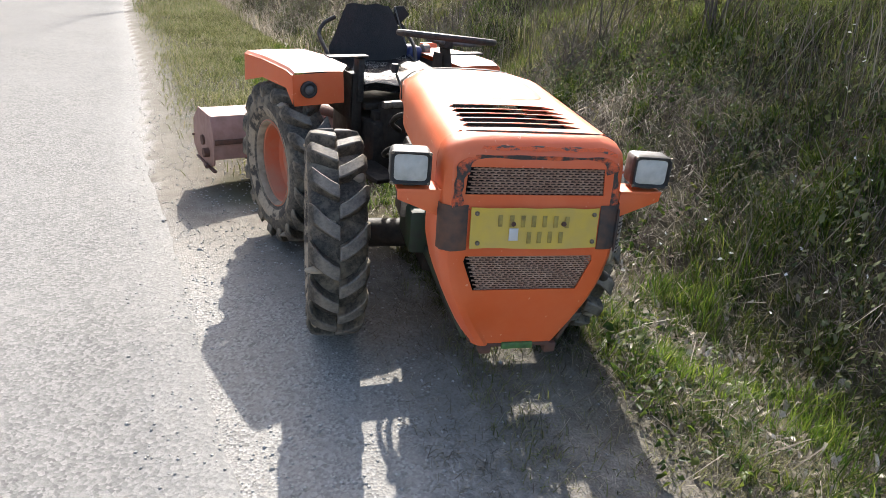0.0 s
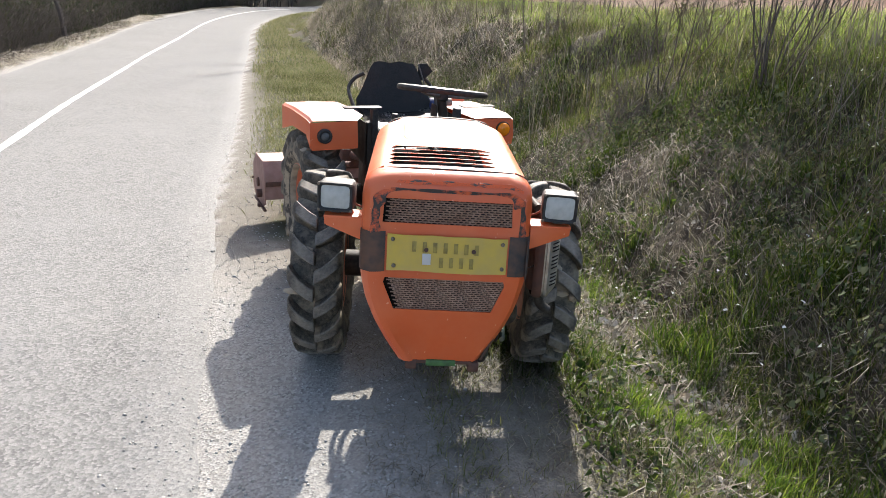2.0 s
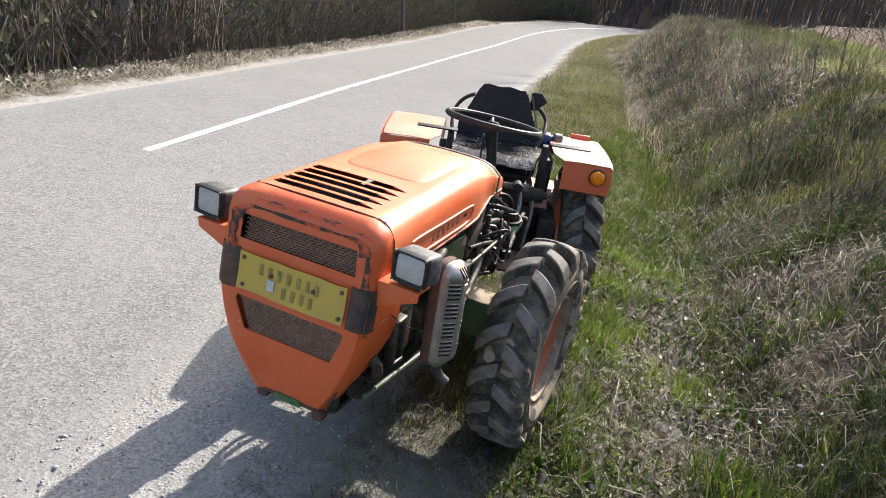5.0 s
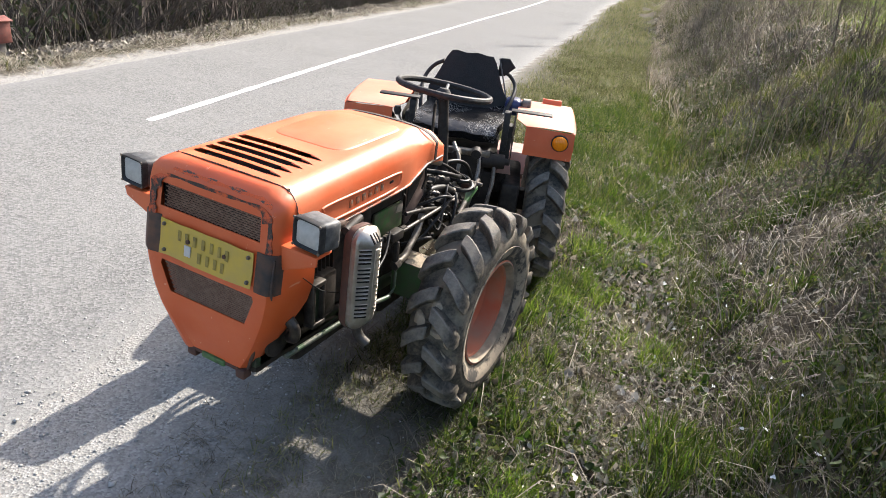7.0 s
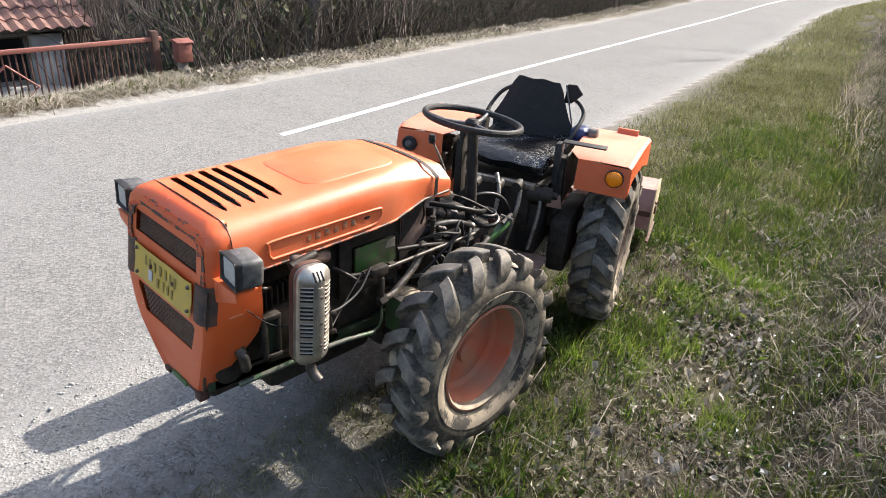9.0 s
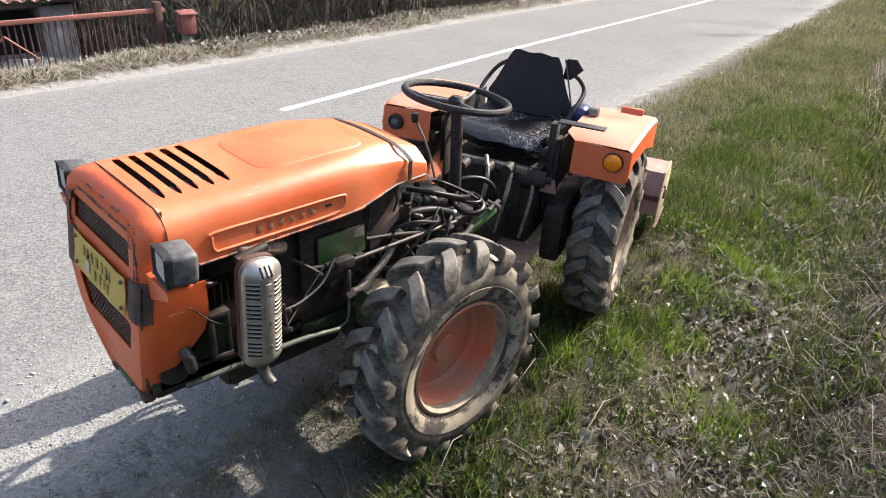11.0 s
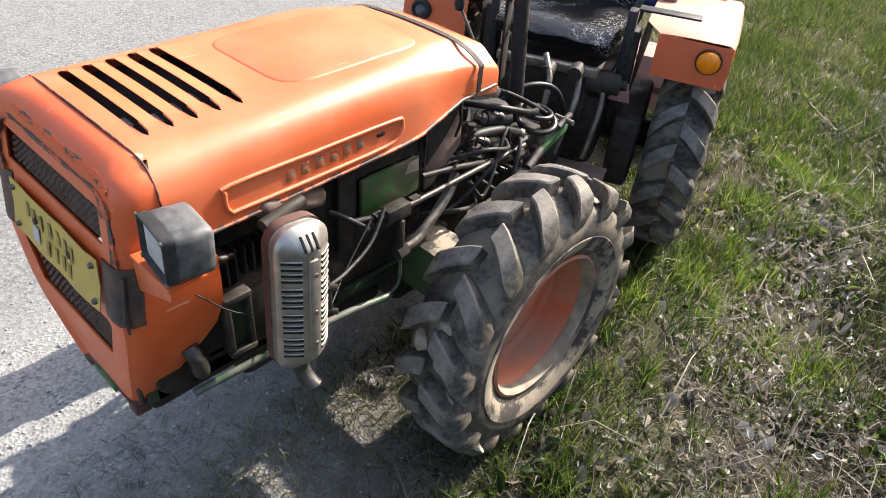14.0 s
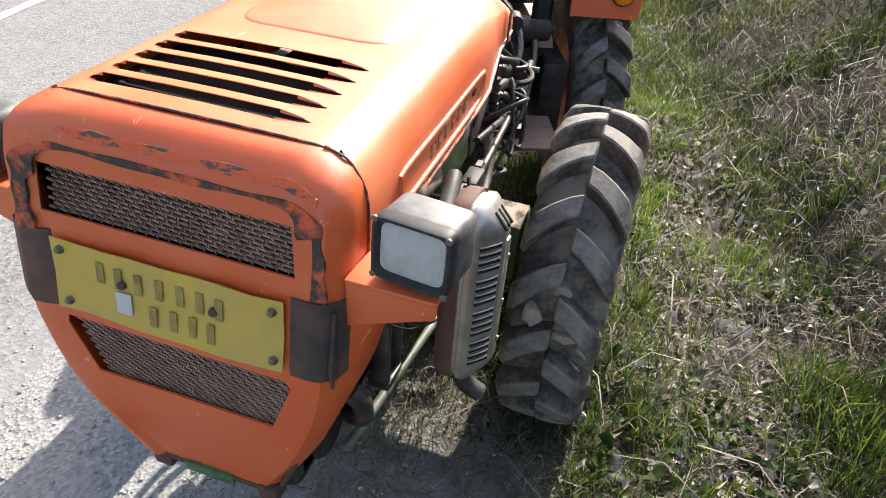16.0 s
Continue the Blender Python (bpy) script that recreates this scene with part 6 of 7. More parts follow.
# short verge grass
x, y, s = scatter(95000, 0.25, 2.35, 2.6, 14, lambda x, y, s: np.clip((s - 1.0 + 0.75 * np.clip((y - 4.0) / 2.5, 0, 1)) / 0.5, 0, 1) * (0.22 + 0.78 * patch(x, y, 5.0, 0.42, 0.58) * patch(x, y, 1.6, 0.25, 0.55)) * np.where(under_tractor(x, y), 0.15, 1) * (1 - 0.8 * litter_bed(y, s)), 11)
blades("verge_grass", x, y, 0.075, 0.0042, 0.7, GRASS, "short fresh green grass on the road verge", "grass", 12)
x, y, s = scatter(60000, 1.0, 2.4, -1.5, 2.8, lambda x, y, s: np.clip((s - 0.85) / 0.5, 0, 1) * (0.1 + 0.75 * patch(x, y, 2.0, 0.35, 0.65)) * (1 - 0.85 * litter_bed(y, s)), 13)
blades("trodden_grass", x, y, 0.055, 0.0037, 0.85, DRY_VERGE, "short trodden yellowish green grass", "grass", 14, 0.25)
x, y, s = scatter(34000, 0.15, 2.6, 14, 40, lambda x, y, s: np.clip((s - 0.1) / 0.5, 0, 1), 15)
blades("far_verge_grass", x, y, 0.10, 0.016, 0.7, DRY_VERGE, "green verge grass farther along the road", "grass", 16)
# pale blades added so that the verge reads as sunlit
x, y, s = scatter(60000, 0.15, 2.1, 4.3, 16, lambda x, y, s: np.clip((s - 0.12) / 0.4, 0, 1) * np.clip((y - 4.3) / 1.5, 0, 1) * (0.3 + 0.7 * patch(x, y, 1.5, 0.35, 0.6)), 78)
blades("sunlit_verge_grass", x, y, 0.07, 0.007, 0.75, DRY_VERGE, "pale sunlit grass along the verge", "grass", 79)
# thicker grass between the wheels and the ditch
x, y, s = scatter(38000, 1.15, 2.5, 1.6, 8.5, lambda x, y, s: np.clip((y - 1.8) / 1.2, 0.0, 1) * np.clip((s - np.interp(y, [1.5, 3.2], [1.5, 1.1])) / 0.3, 0, 1) * np.clip((2.55 - s) / 0.25, 0, 1) * (0.15 + 0.85 * patch(x, y, 2.3, 0.42, 0.56)) * np.where(under_tractor(x, y), 0.1, 1) * (1 - 0.85 * litter_bed(y, s)), 18)
blades("verge_tufts", x, y, 0.105, 0.0042, 0.75, LUSH, "fresh green grass between the tractor and the ditch", "grass", 19)
x, y, s = scatter(17000, 0.95, 2.8, 0.5, 7.0, lambda x, y, s: (0.15 + 0.85 * patch(x + 2, y, 2.6, 0.4, 0.62)) * (1 - 0.5 * litter_bed(y, s)) * np.interp(y, [3.0, 4.2], [1, 0.25]), 20)
blades("verge_straw", x, y, 0.11, 0.0026, 1.15, STRAW, "thin dry straw tangled in the verge grass", "dry grass", 27, 0.5)
x, y, s = scatter(80000, 3.1, 5.4, -1, 8, lambda x, y, s: np.clip((s - 3.4) / 0.9, 0, 1) * (0.08 + 0.8 * patch(x, y, 0.8, 0.38, 0.56)), 28)
blades("bank_face_grass", x, y, 0.11, 0.0042, 0.75, TOP_GRASS, "sunlit yellowish grass on the upper bank", "grass", 29)
x, y, s = scatter(9000, 1.1, 1.7, 2.15, 3.3, lambda x, y, s: 0.3 + 0.7 * patch(x, y, 4.0, 0.4, 0.6), 81)
blades("flattened_grass", x, y, 0.06, 0.004, 1.0, GRASS, "flattened yellowish grass beside the front wheel", "grass", 82, 0.4)
x, y, s = scatter(52000, 1.3, 6.8, -7, -0.9, lambda x, y, s: 0.2 + 0.8 * patch(x, y, 0.9, 0.35, 0.6), 83)
blades("near_bank_grass", x, y, 0.13, 0.009, 0.7, GRASS, "mixed green and dry grass along the near bank", "grass", 84, 0.2)
x, y, s = scatter(30000, 1.6, 5.2, -7, -0.9, lambda x, y, s: 0.2 + 0.8 * patch(x + 4, y, 1.1, 0.35, 0.6), 85)
blades("near_bank_straw", x, y, 0.15, 0.008, 1.1, BANK_STRAW, "matted dead grass along the near bank", "dry grass", 86, 0.5)
# lush tufts
r = np.random.default_rng(21)
def tufts(centres, per, spread, seed):
    rr = np.random.default_rng(seed)
    cx = np.repeat(centres[:, 0], per) + rr.normal(0, 1, len(centres) * per) * np.repeat(centres[:, 2], per) * spread
    cy = np.repeat(centres[:, 1], per) + rr.normal(0, 1, len(centres) * per) * np.repeat(centres[:, 2], per) * spread
    return cx, cy
x, y, s = scatter(1500, 1.05, 2.7, 0.0, 9, lambda x, y, s: np.clip((s - np.interp(y, [1.5, 3.2], [1.55, 1.0])) / 0.25, 0, 1) * np.interp(y, [0.0, 3.0], [0.25, 1]) * (0.15 + 0.85 * patch(x, y, 2.2, 0.4, 0.6)) * (1 - 0.85 * litter_bed(y, s)), 91)
c = np.stack([x, y, r.uniform(0.5, 1.5, len(x))], -1)
x, y = tufts(c, 42, 0.026, 92)
blades("grass_clumps", x, y, 0.105, 0.0042, 0.8, LUSH, "yellow-green grass clumps on the verge", "grass", 93)
x, y, s = scatter(750, 1.8, 4.2, -0.8, 11, lambda x, y, s: (0.15 + 0.85 * patch(x, y, 1.1, 0.45, 0.65)) * (1 - 0.8 * litter_bed(y, s)), 22)
c = np.stack([x, y, r.uniform(0.5, 1.6, len(x))], -1)
x, y = tufts(c, 70, 0.055, 23)
blades("lush_tufts", x, y, 0.13, 0.0045, 0.55, LUSH, "bright green grass tufts in the ditch and bank", "grass", 24)
x, y, s = scatter(30000, 2.3, 3.8, -1.0, 3.0, lambda x, y, s: 0.75 * patch(x, y, 1.8, 0.48, 0.62), 25)
blades("bank_foot_grass", x, y, 0.16, 0.0055, 0.5, LUSH, "tall lush grass at the foot of the bank", "grass", 26)
# bank: dead grass with green through it
x, y, s = scatter(80000, 2.35, 4.8, -1.5, 9.5, lambda x, y, s: (0.15 + 0.6 * patch(x, y, 1.3, 0.38, 0.6)) * np.interp(s, [3.2, 4.2], [1, 0.5]) * np.interp(y, [3.5, 5.0], [1, 0.5]), 31)
blades("bank_straw", x, y, 0.14, 0.0034, 1.25, BANK_STRAW, "matted dead grass on the bank", "dry grass", 32, 0.6)
x, y, s = scatter(80000, 2.4, 5.2, -1.5, 9.5, lambda x, y, s: (0.14 + 0.8 * patch(x, y, 0.9, 0.42, 0.62)) * np.where(s > 4.2, 1.0, 0.7), 33)
blades("bank_grass", x, y, 0.13, 0.0045, 0.6, GRASS, "green grass growing through the dead bank grass", "grass", 34)
x, y, s = scatter(40000, 2.0, 5.5, 9.5, 30, lambda x, y, s: 0.4 + 0.6 * patch(x, y, 0.8, 0.35, 0.6), 35)
blades("far_bank_straw", x, y, 0.26, 0.012, 0.9, BANK_STRAW, "dead grass on the bank farther along", "dry grass", 36, 0.3)
x, y, s = scatter(42000, 2.2, 6.5, 7.0, 34, lambda x, y, s: 0.2 + 0.8 * patch(x, y, 0.6, 0.38, 0.58), 37)
blades("far_bank_grass", x, y, 0.20, 0.013, 0.6, GRASS, "green grass patches on the far bank", "grass", 38)
x, y, s = scatter(60000, 4.4, 7.6, -3, 26, lambda x, y, s: 0.3 + 0.7 * patch(x, y, 0.7, 0.3, 0.6), 39)
blades("bank_top_grass", x, y, 0.19, 0.008, 0.6, TOP_GRASS, "sunlit green grass along the top of the bank", "grass", 40)
# ditch straw and leaf litter
x, y, s = scatter(36000, 1.6, 3.0, -1.0, 10, lambda x, y, s: np.clip(1.25 - np.abs(s - 2.35) * 1.3, 0, 1) * (0.3 + 0.7 * patch(x, y, 1.8, 0.3, 0.6)) * np.interp(y, [3.4, 4.8], [1, 0.3]), 41)
blades("ditch_straw", x, y, 0.12, 0.0034, 1.3, STRAW, "grey dead grass lying in the ditch", "dry grass", 42, 0.75)
x, y, s = scatter(24000, 1.4, 3.0, 0.8, 8, lambda x, y, s: litter_bed(y, s) * (0.3 + 0.7 * patch(x, y, 2.4, 0.38, 0.56)), 43)
leaves("leaf_litter", x, y, ground_z(x, y) + r.uniform(0.002, 0.034, len(x)), 0.035, 0.95, LITTER, "pale curled dead leaves lying thick in the ditch", "leaf litter", 44)
x, y, s = scatter(8500, 1.3, 3.4, -1.0, 10, lambda x, y, s: 0.5 * patch(x, y, 2.1, 0.45, 0.6) * np.interp(y, [4.0, 5.5], [1, 0.35]), 47)
leaves("loose_leaves", x, y, ground_z(x, y) + r.uniform(0.004, 0.03, len(x)), 0.028, 0.9, LITTER, "scattered dead leaves along the ditch", "leaf litter", 48)
x, y, s = scatter(700, 1.6, 2.9, 1.5, 6.5, None, 49)
blades("fallen_twigs", x, y, 0.34, 0.0042, 1.42, WEED, "long thin fallen twigs lying over the leaves", "twigs", 50, 0.6)
x, y, s = scatter(9000, 1.5, 2.7, 1.0, 6.0, lambda x, y, s: patch(x, y, 3.0, 0.5, 0.62), 73)
leaves("ground_ivy", x, y, ground_z(x, y) + r.uniform(0.008, 0.05, len(x)), 0.021, 0.45, LUSH, "small round green leaves creeping between the litter", "weeds", 74)
_c = np.array([(1.04, 4.27), (1.0, 4.86), (1.03, 3.21), (1.60, 3.56), (1.1, 4.8), (1.69, 2.0), (1.5, 2.05), (1.8, 1.68), (1.28, 4.99), (1.22, 3.9), (1.95, 1.9), (1.15, 3.5)])
_rr = np.random.default_rng(75)
_c = np.repeat(_c, 7, 0) + _rr.normal(0, 0.07, (84, 2))
x, y = tufts(np.column_stack([_c, _rr.uniform(0.5, 1.2, 84)]), 46, 0.035, 76)
blades("bright_tufts", x, y, 0.115, 0.0042, 0.6, BRIGHT, "bright fresh green grass tufts beside the ditch", "grass", 77)
x, y, s = scatter(34000, 0.75, 2.4, 0.4, 5, lambda x, y, s: (0.25 + 0.4 * patch(x, y, 2.5, 0.4, 0.6)) * np.interp(y, [2.6, 3.6], [1, 0.3]), 45)
blades("trampled_straw", x, y, 0.055, 0.0028, 1.4, STRAW, "trampled dry straw on bare soil", "dry grass", 46, 0.9)
# dry weeds standing on the bank
x, y, s = scatter(12000, 2.5, 5.0, -1, 20, lambda x, y, s: patch(x, y, 0.8, 0.40, 0.62), 51)
blades("dry_weeds", x, y, 0.34, 0.0045, 0.7, WEED, "thin brown dead weed stalks on the bank", "dry weeds", 52)
x, y, s = scatter(5000, 2.4, 3.6, 3, 12, lambda x, y, s: patch(x, y, 1.2, 0.5, 0.65), 53)
blades("ditch_twigs", x, y, 0.30, 0.005, 1.35, WEED, "fallen thin twigs lying in the ditch", "twigs", 54, 0.7)
x, y, s = scatter(52000, 2.45, 4.3, 1.6, 16, lambda x, y, s: np.clip((4.4 - s) / 0.8, 0, 1) * patch(x, y, 1.1, 0.42, 0.62) * (0.4 + 0.6 * patch(x + 3, y, 4.0, 0.3, 0.6)), 59)
leaves("bramble_leaves", x, y, ground_z(x, y) + r.uniform(0.01, 0.30, len(x)) * patch(x, y, 1.1, 0.42, 0.62), 0.024, 0.9, BRAMBLE, "dull silvery bramble leaves covering the bank", "brambles", 60)
x, y, s = scatter(4000, 2.7, 6.4, 2, 26, lambda x, y, s: patch(x, y, 0.9, 0.4, 0.6), 68)
blades("tall_stalks", x, y, 0.75, 0.006, 0.35, WEED, "tall dead stalks standing on the bank", "dry weeds", 69)
# small white flowers
x, y, s = scatter(420, 2.3, 4.2, -0.8, 4.5, lambda x, y, s: patch(x, y, 0.8, 0.4, 0.6), 55)
leaves("white_flowers", x, y, ground_z(x, y) + r.uniform(0.08, 0.17, len(x)), 0.020, 0.5, PETAL, "tiny white spring flowers on the bank", "flowers", 56)
# broad weeds
x, y, s = scatter(9000, 1.4, 3.8, 0.5, 8, lambda x, y, s: patch(x, y, 2.4, 0.55, 0.7), 57)
leaves("broad_leaves", x, y, ground_z(x, y) + r.uniform(0.01, 0.06, len(x)), 0.035, 0.6, LUSH, "small broad green weed leaves", "weeds", 58)
# left verge
x, y, s = scatter(36000, -4.75, -3.72, 0.5, 30, lambda x, y, s: np.clip((-3.7 - s) / 0.35, 0, 1), 61)
blades("far_side_straw", x, y, 0.15, 0.0055, 1.4, DRY_EDGE, "flattened pale straw along the far road edge", "dry grass", 62, 0.9)
x, y, s = scatter(5000, -4.75, -3.9, 0.5, 30, lambda x, y, s: patch(x, y, 0.9, 0.45, 0.6), 63)
blades("far_side_grass", x, y, 0.10, 0.009, 0.7, GRASS, "sparse green grass along the far road edge", "grass", 64)
x, y, s = scatter(14000, -4.9, -3.95, 4.5, 26, lambda x, y, s: np.clip((-3.9 - s) / 0.4, 0, 1), 65)
leaves("far_side_litter", x, y, ground_z(x, y) + r.uniform(0.01, 0.06, len(x)), 0.042, 0.7, FAR_LITTER, "dead leaves along the far road edge", "leaf litter", 66)


def pebbles():
    x, y, s = scatter(9000, -0.12, 1.7, -1.0, 9, lambda x, y, s: np.clip(1.1 - np.abs(s - 0.35) * 0.85, 0.05, 1), 71)
    rr = np.random.default_rng(72)
    n = len(x)
    q = rr.uniform(0.0025, 0.0075, n) * np.where(rr.random(n) < 0.012, 1.8, 1)
    z = np.where(x < asphalt_x(y), road_z(x, y), ground_z(x, y)) + q * 0.25
    c = np.stack([x, y, z], -1)
    d = np.array([[1, 0, 0], [0, 1, 0], [-1, 0, 0], [0, -1, 0], [0, 0, 0.7], [0, 0, -0.5]], float)
    verts = (c[:, None] + d[None] * (q[:, None] * rr.uniform(0.7, 1.4, (n, 6)))[:, :, None]).reshape(-1, 3)
    k = np.arange(n)[:, None] * 6
    faces = np.concatenate([k + np.array(f) for f in ((0, 1, 4), (1, 2, 4), (2, 3, 4), (3, 0, 4), (1, 0, 5), (2, 1, 5), (3, 2, 5), (0, 3, 5))], 1).reshape(-1, 3)
    np_mesh("gravel", verts, faces, PEBBLE, "loose grey gravel along the asphalt edge", "gravel")


pebbles()


# ---------------------------------------------------------------- shrubs and trees
def grow(rr, p, d, length, radius, depth, out, tips, spread=0.6, kids=3, up=0.15):
    """Branches by recursion: each a bent tapering tube."""
    pts, rad = [Vector(p)], [radius]
    n = 4
    d = Vector(d).normalized()
    for i in range(n):
        d = (d + Vector((rr.normal(0, 0.13), rr.normal(0, 0.13), rr.normal(0, 0.08) + up * 0.35))).normalized()
        pts.append(pts[-1] + d * (length / n))
        rad.append(radius * (1 - 0.62 * (i + 1) / n))
    out.append((pts, rad, depth))
    if depth == 0:
        tips.extend((q, d) for q in pts[1:])
        return
    for k in range(kids):
        i = rr.integers(1, n + 1) if depth < 3 else rr.integers(2, n + 1)
        side = Vector((rr.normal(), rr.normal(), rr.normal() * 0.4))
        nd = (d * (1 - spread) + side.normalized() * spread + Vector((0, 0, up))).normalized()
        grow(rr, pts[i], nd, length * rr.uniform(0.45, 0.72), max(rad[i] * 0.62, 0.002), depth - 1, out, tips, spread, kids, up)


def branch_mesh(name, branches, keep, sides):
    vs, fs, base = [], [], 0
    for pts, rad, depth in branches:
        if keep(depth):
            v, f = tube_lists(pts, rad, sides, False)
            vs += [tuple(q) for q in v]
            fs += [tuple(base + i for i in q) for q in f]
            base = len(vs)
    return vs, fs


def raw_part(name, verts, faces, material, parent, label=""):
    me = bpy.data.meshes.new(name)
    me.from_pydata(verts, [], faces)
    me.materials.append(material)
    ob = new(name, me)
    ob.parent = parent
    if label:
        ob["label"] = label
    return ob


def leafless(name, seed, height, radius, stems, depth, kids, spread, at, label, category, group="", buds=0.0, sink=0.1):
    rr = np.random.default_rng(seed)
    out, tips = [], []
    for k in range(stems):
        a = rr.uniform(0, 2 * math.pi)
        o = 0.0 if stems == 1 else rr.uniform(0.02, 0.16)
        lean = 0.04 if stems == 1 else rr.uniform(0.1, 0.35)
        grow(rr, (o * math.cos(a), o * math.sin(a), -sink), (lean * math.cos(a), lean * math.sin(a), 1), height * rr.uniform(0.5, 0.75), radius * rr.uniform(0.7, 1.1), depth, out, tips, spread, kids)
    tree = thing(name, at, label, category, group)
    v, f = branch_mesh("trunk", out, lambda d: d >= depth - 1, 7)
    raw_part("trunk", v, f, BARK, tree)
    v, f = branch_mesh("crown", out, lambda d: d < depth - 1, 3)
    raw_part("crown", v, f, TWIG, tree, "bare twigs with few buds")
    if buds:
        v, f = [], []
        for p, d in tips:
            if rr.random() < buds:
                q = Vector((rr.normal(), rr.normal(), rr.normal())).normalized() * rr.uniform(0.012, 0.024)
                w = q.orthogonal().normalized() * q.length * 0.5
                b = len(v)
                v += [tuple(p), tuple(p + q * 0.6 + w), tuple(p + q * 1.4), tuple(p + q * 0.6 - w)]
                f.append((b, b + 1, b + 2, b + 3))
        tagged(raw_part("foliage", v, f, BUD, tree, "small young leaves"), kind="stuff")
    return tree


def on_ground(x, y, rz=0, dz=0.0):
    return pose(x, y, float(ground_z(x, y)) + dz, 0, 0, rz)


leafless("shrub", 5, 2.7, 0.0075, 15, 3, 6, 0.55, on_ground(3.15, 5.0, 10), "leafless many-stemmed shrub on the bank", "shrub", "shrubs on the bank", 0.5)
leafless("shrub", 16, 2.2, 0.009, 5, 3, 3, 0.5, on_ground(4.3, 6.4, 50), "leafless shrub with young leaves on the bank top", "shrub", "shrubs on the bank", 0.35)
leafless("sapling", 8, 2.4, 0.011, 1, 3, 4, 0.5, on_ground(2.05, 9.9, 0), "thin leafless sapling on the bank", "sapling", "saplings on the bank", 0.2)
leafless("sapling", 9, 2.2, 0.010, 1, 3, 4, 0.5, on_ground(3.0, 9.4, 0), "thin bare sapling on the bank top", "sapling", "saplings on the bank", 0.2)
leafless("sapling", 10, 1.7, 0.008, 1, 3, 4, 0.5, on_ground(2.5, 7.2, 0), "young bare sapling on the bank", "sapling", "saplings on the bank", 0.2)
leafless("shrub", 17, 1.8, 0.006, 4, 3, 4, 0.55, on_ground(4.0, 6.0, 120), "leafless many-stemmed shrub on the bank", "shrub", "shrubs on the bank", 0.35)
leafless("shrub", 18, 1.9, 0.007, 7, 3, 5, 0.55, on_ground(2.75, 6.1, 200), "leafless bushy shrub on the bank", "shrub", "shrubs on the bank", 0.35)
leafless("sapling", 19, 2.6, 0.009, 1, 3, 4, 0.5, on_ground(2.4, 11.5, 0), "tall thin sapling on the bank top", "sapling", "saplings on the bank", 0.2)
leafless("sapling", 20, 2.3, 0.009, 1, 3, 4, 0.5, on_ground(1.6, 13.0, 0), "slender bare sapling on the bank top", "sapling", "saplings on the bank", 0.2)
_r = np.random.default_rng(90)
_base = leafless("shrub", 12, 0.9, 0.006, 7, 2, 4, 0.6, on_ground(3.3, 6.6, 0), "low tangled brown shrub on the bank", "shrub", "low shrubs on the bank", 0.1)
for _k in range(22):
    _y = _r.uniform(5.0, 24)
    _s = _r.uniform(3.0, 5.0)
    _x = float(edge_x(_y)) + _s
    copy_thing(_base, on_ground(_x, _y, _r.uniform(0, 360)) @ Matrix.Scale(_r.uniform(0.6, 1.2), 4))

# woods across the road and round the bend
_trees = [leafless("tree", 100 + k, h, rad, 1, 3, 6, 0.55, on_ground(x_, y_, 0, -0.1), "tall leafless grey woodland tree", "tree", "woodland trees", 0.0)
          for k, (h, rad, x_, y_) in enumerate(((9.0, 0.14, -9.5, 9.5), (8.0, 0.11, -8.6, 14.5), (10.5, 0.18, -10.5, 7.2), (7.0, 0.09, -9.0, 20.0)))]
leafless("tree", 120, 8.0, 0.17, 1, 3, 6, 0.5, on_ground(-6.6, 7.2, 0, -0.1), "large dark leafless tree at the road edge", "tree", "woodland trees")
_placed = 0
while _placed < 150:
    _y = _r.uniform(4, 66)
    _s = -_r.uniform(6.0, 26) if _r.random() < 0.62 else None
    if _s is None:
        _x, _y = _r.uniform(-24, 20), _r.uniform(30, 60)
        if -6.5 < _x - float(edge_x(_y)) < 3.0:
            continue
    else:
        _x = float(edge_x(_y) - left_shift(_y)) + _s
        if _y < 8 and _s > -14:
            continue
    copy_thing(_trees[_placed % 4], on_ground(_x, _y, _r.uniform(0, 360), -0.1) @ Matrix.Scale(_r.uniform(0.75, 1.25), 4))
    _placed += 1


for _k in range(26):
    _x, _y = _r.uniform(-24, -12.5), _r.uniform(6.6, 13.5)
    copy_thing(_trees[_k % 4], on_ground(_x, _y, _r.uniform(0, 360), -0.1) @ Matrix.Scale(_r.uniform(0.5, 0.85), 4))


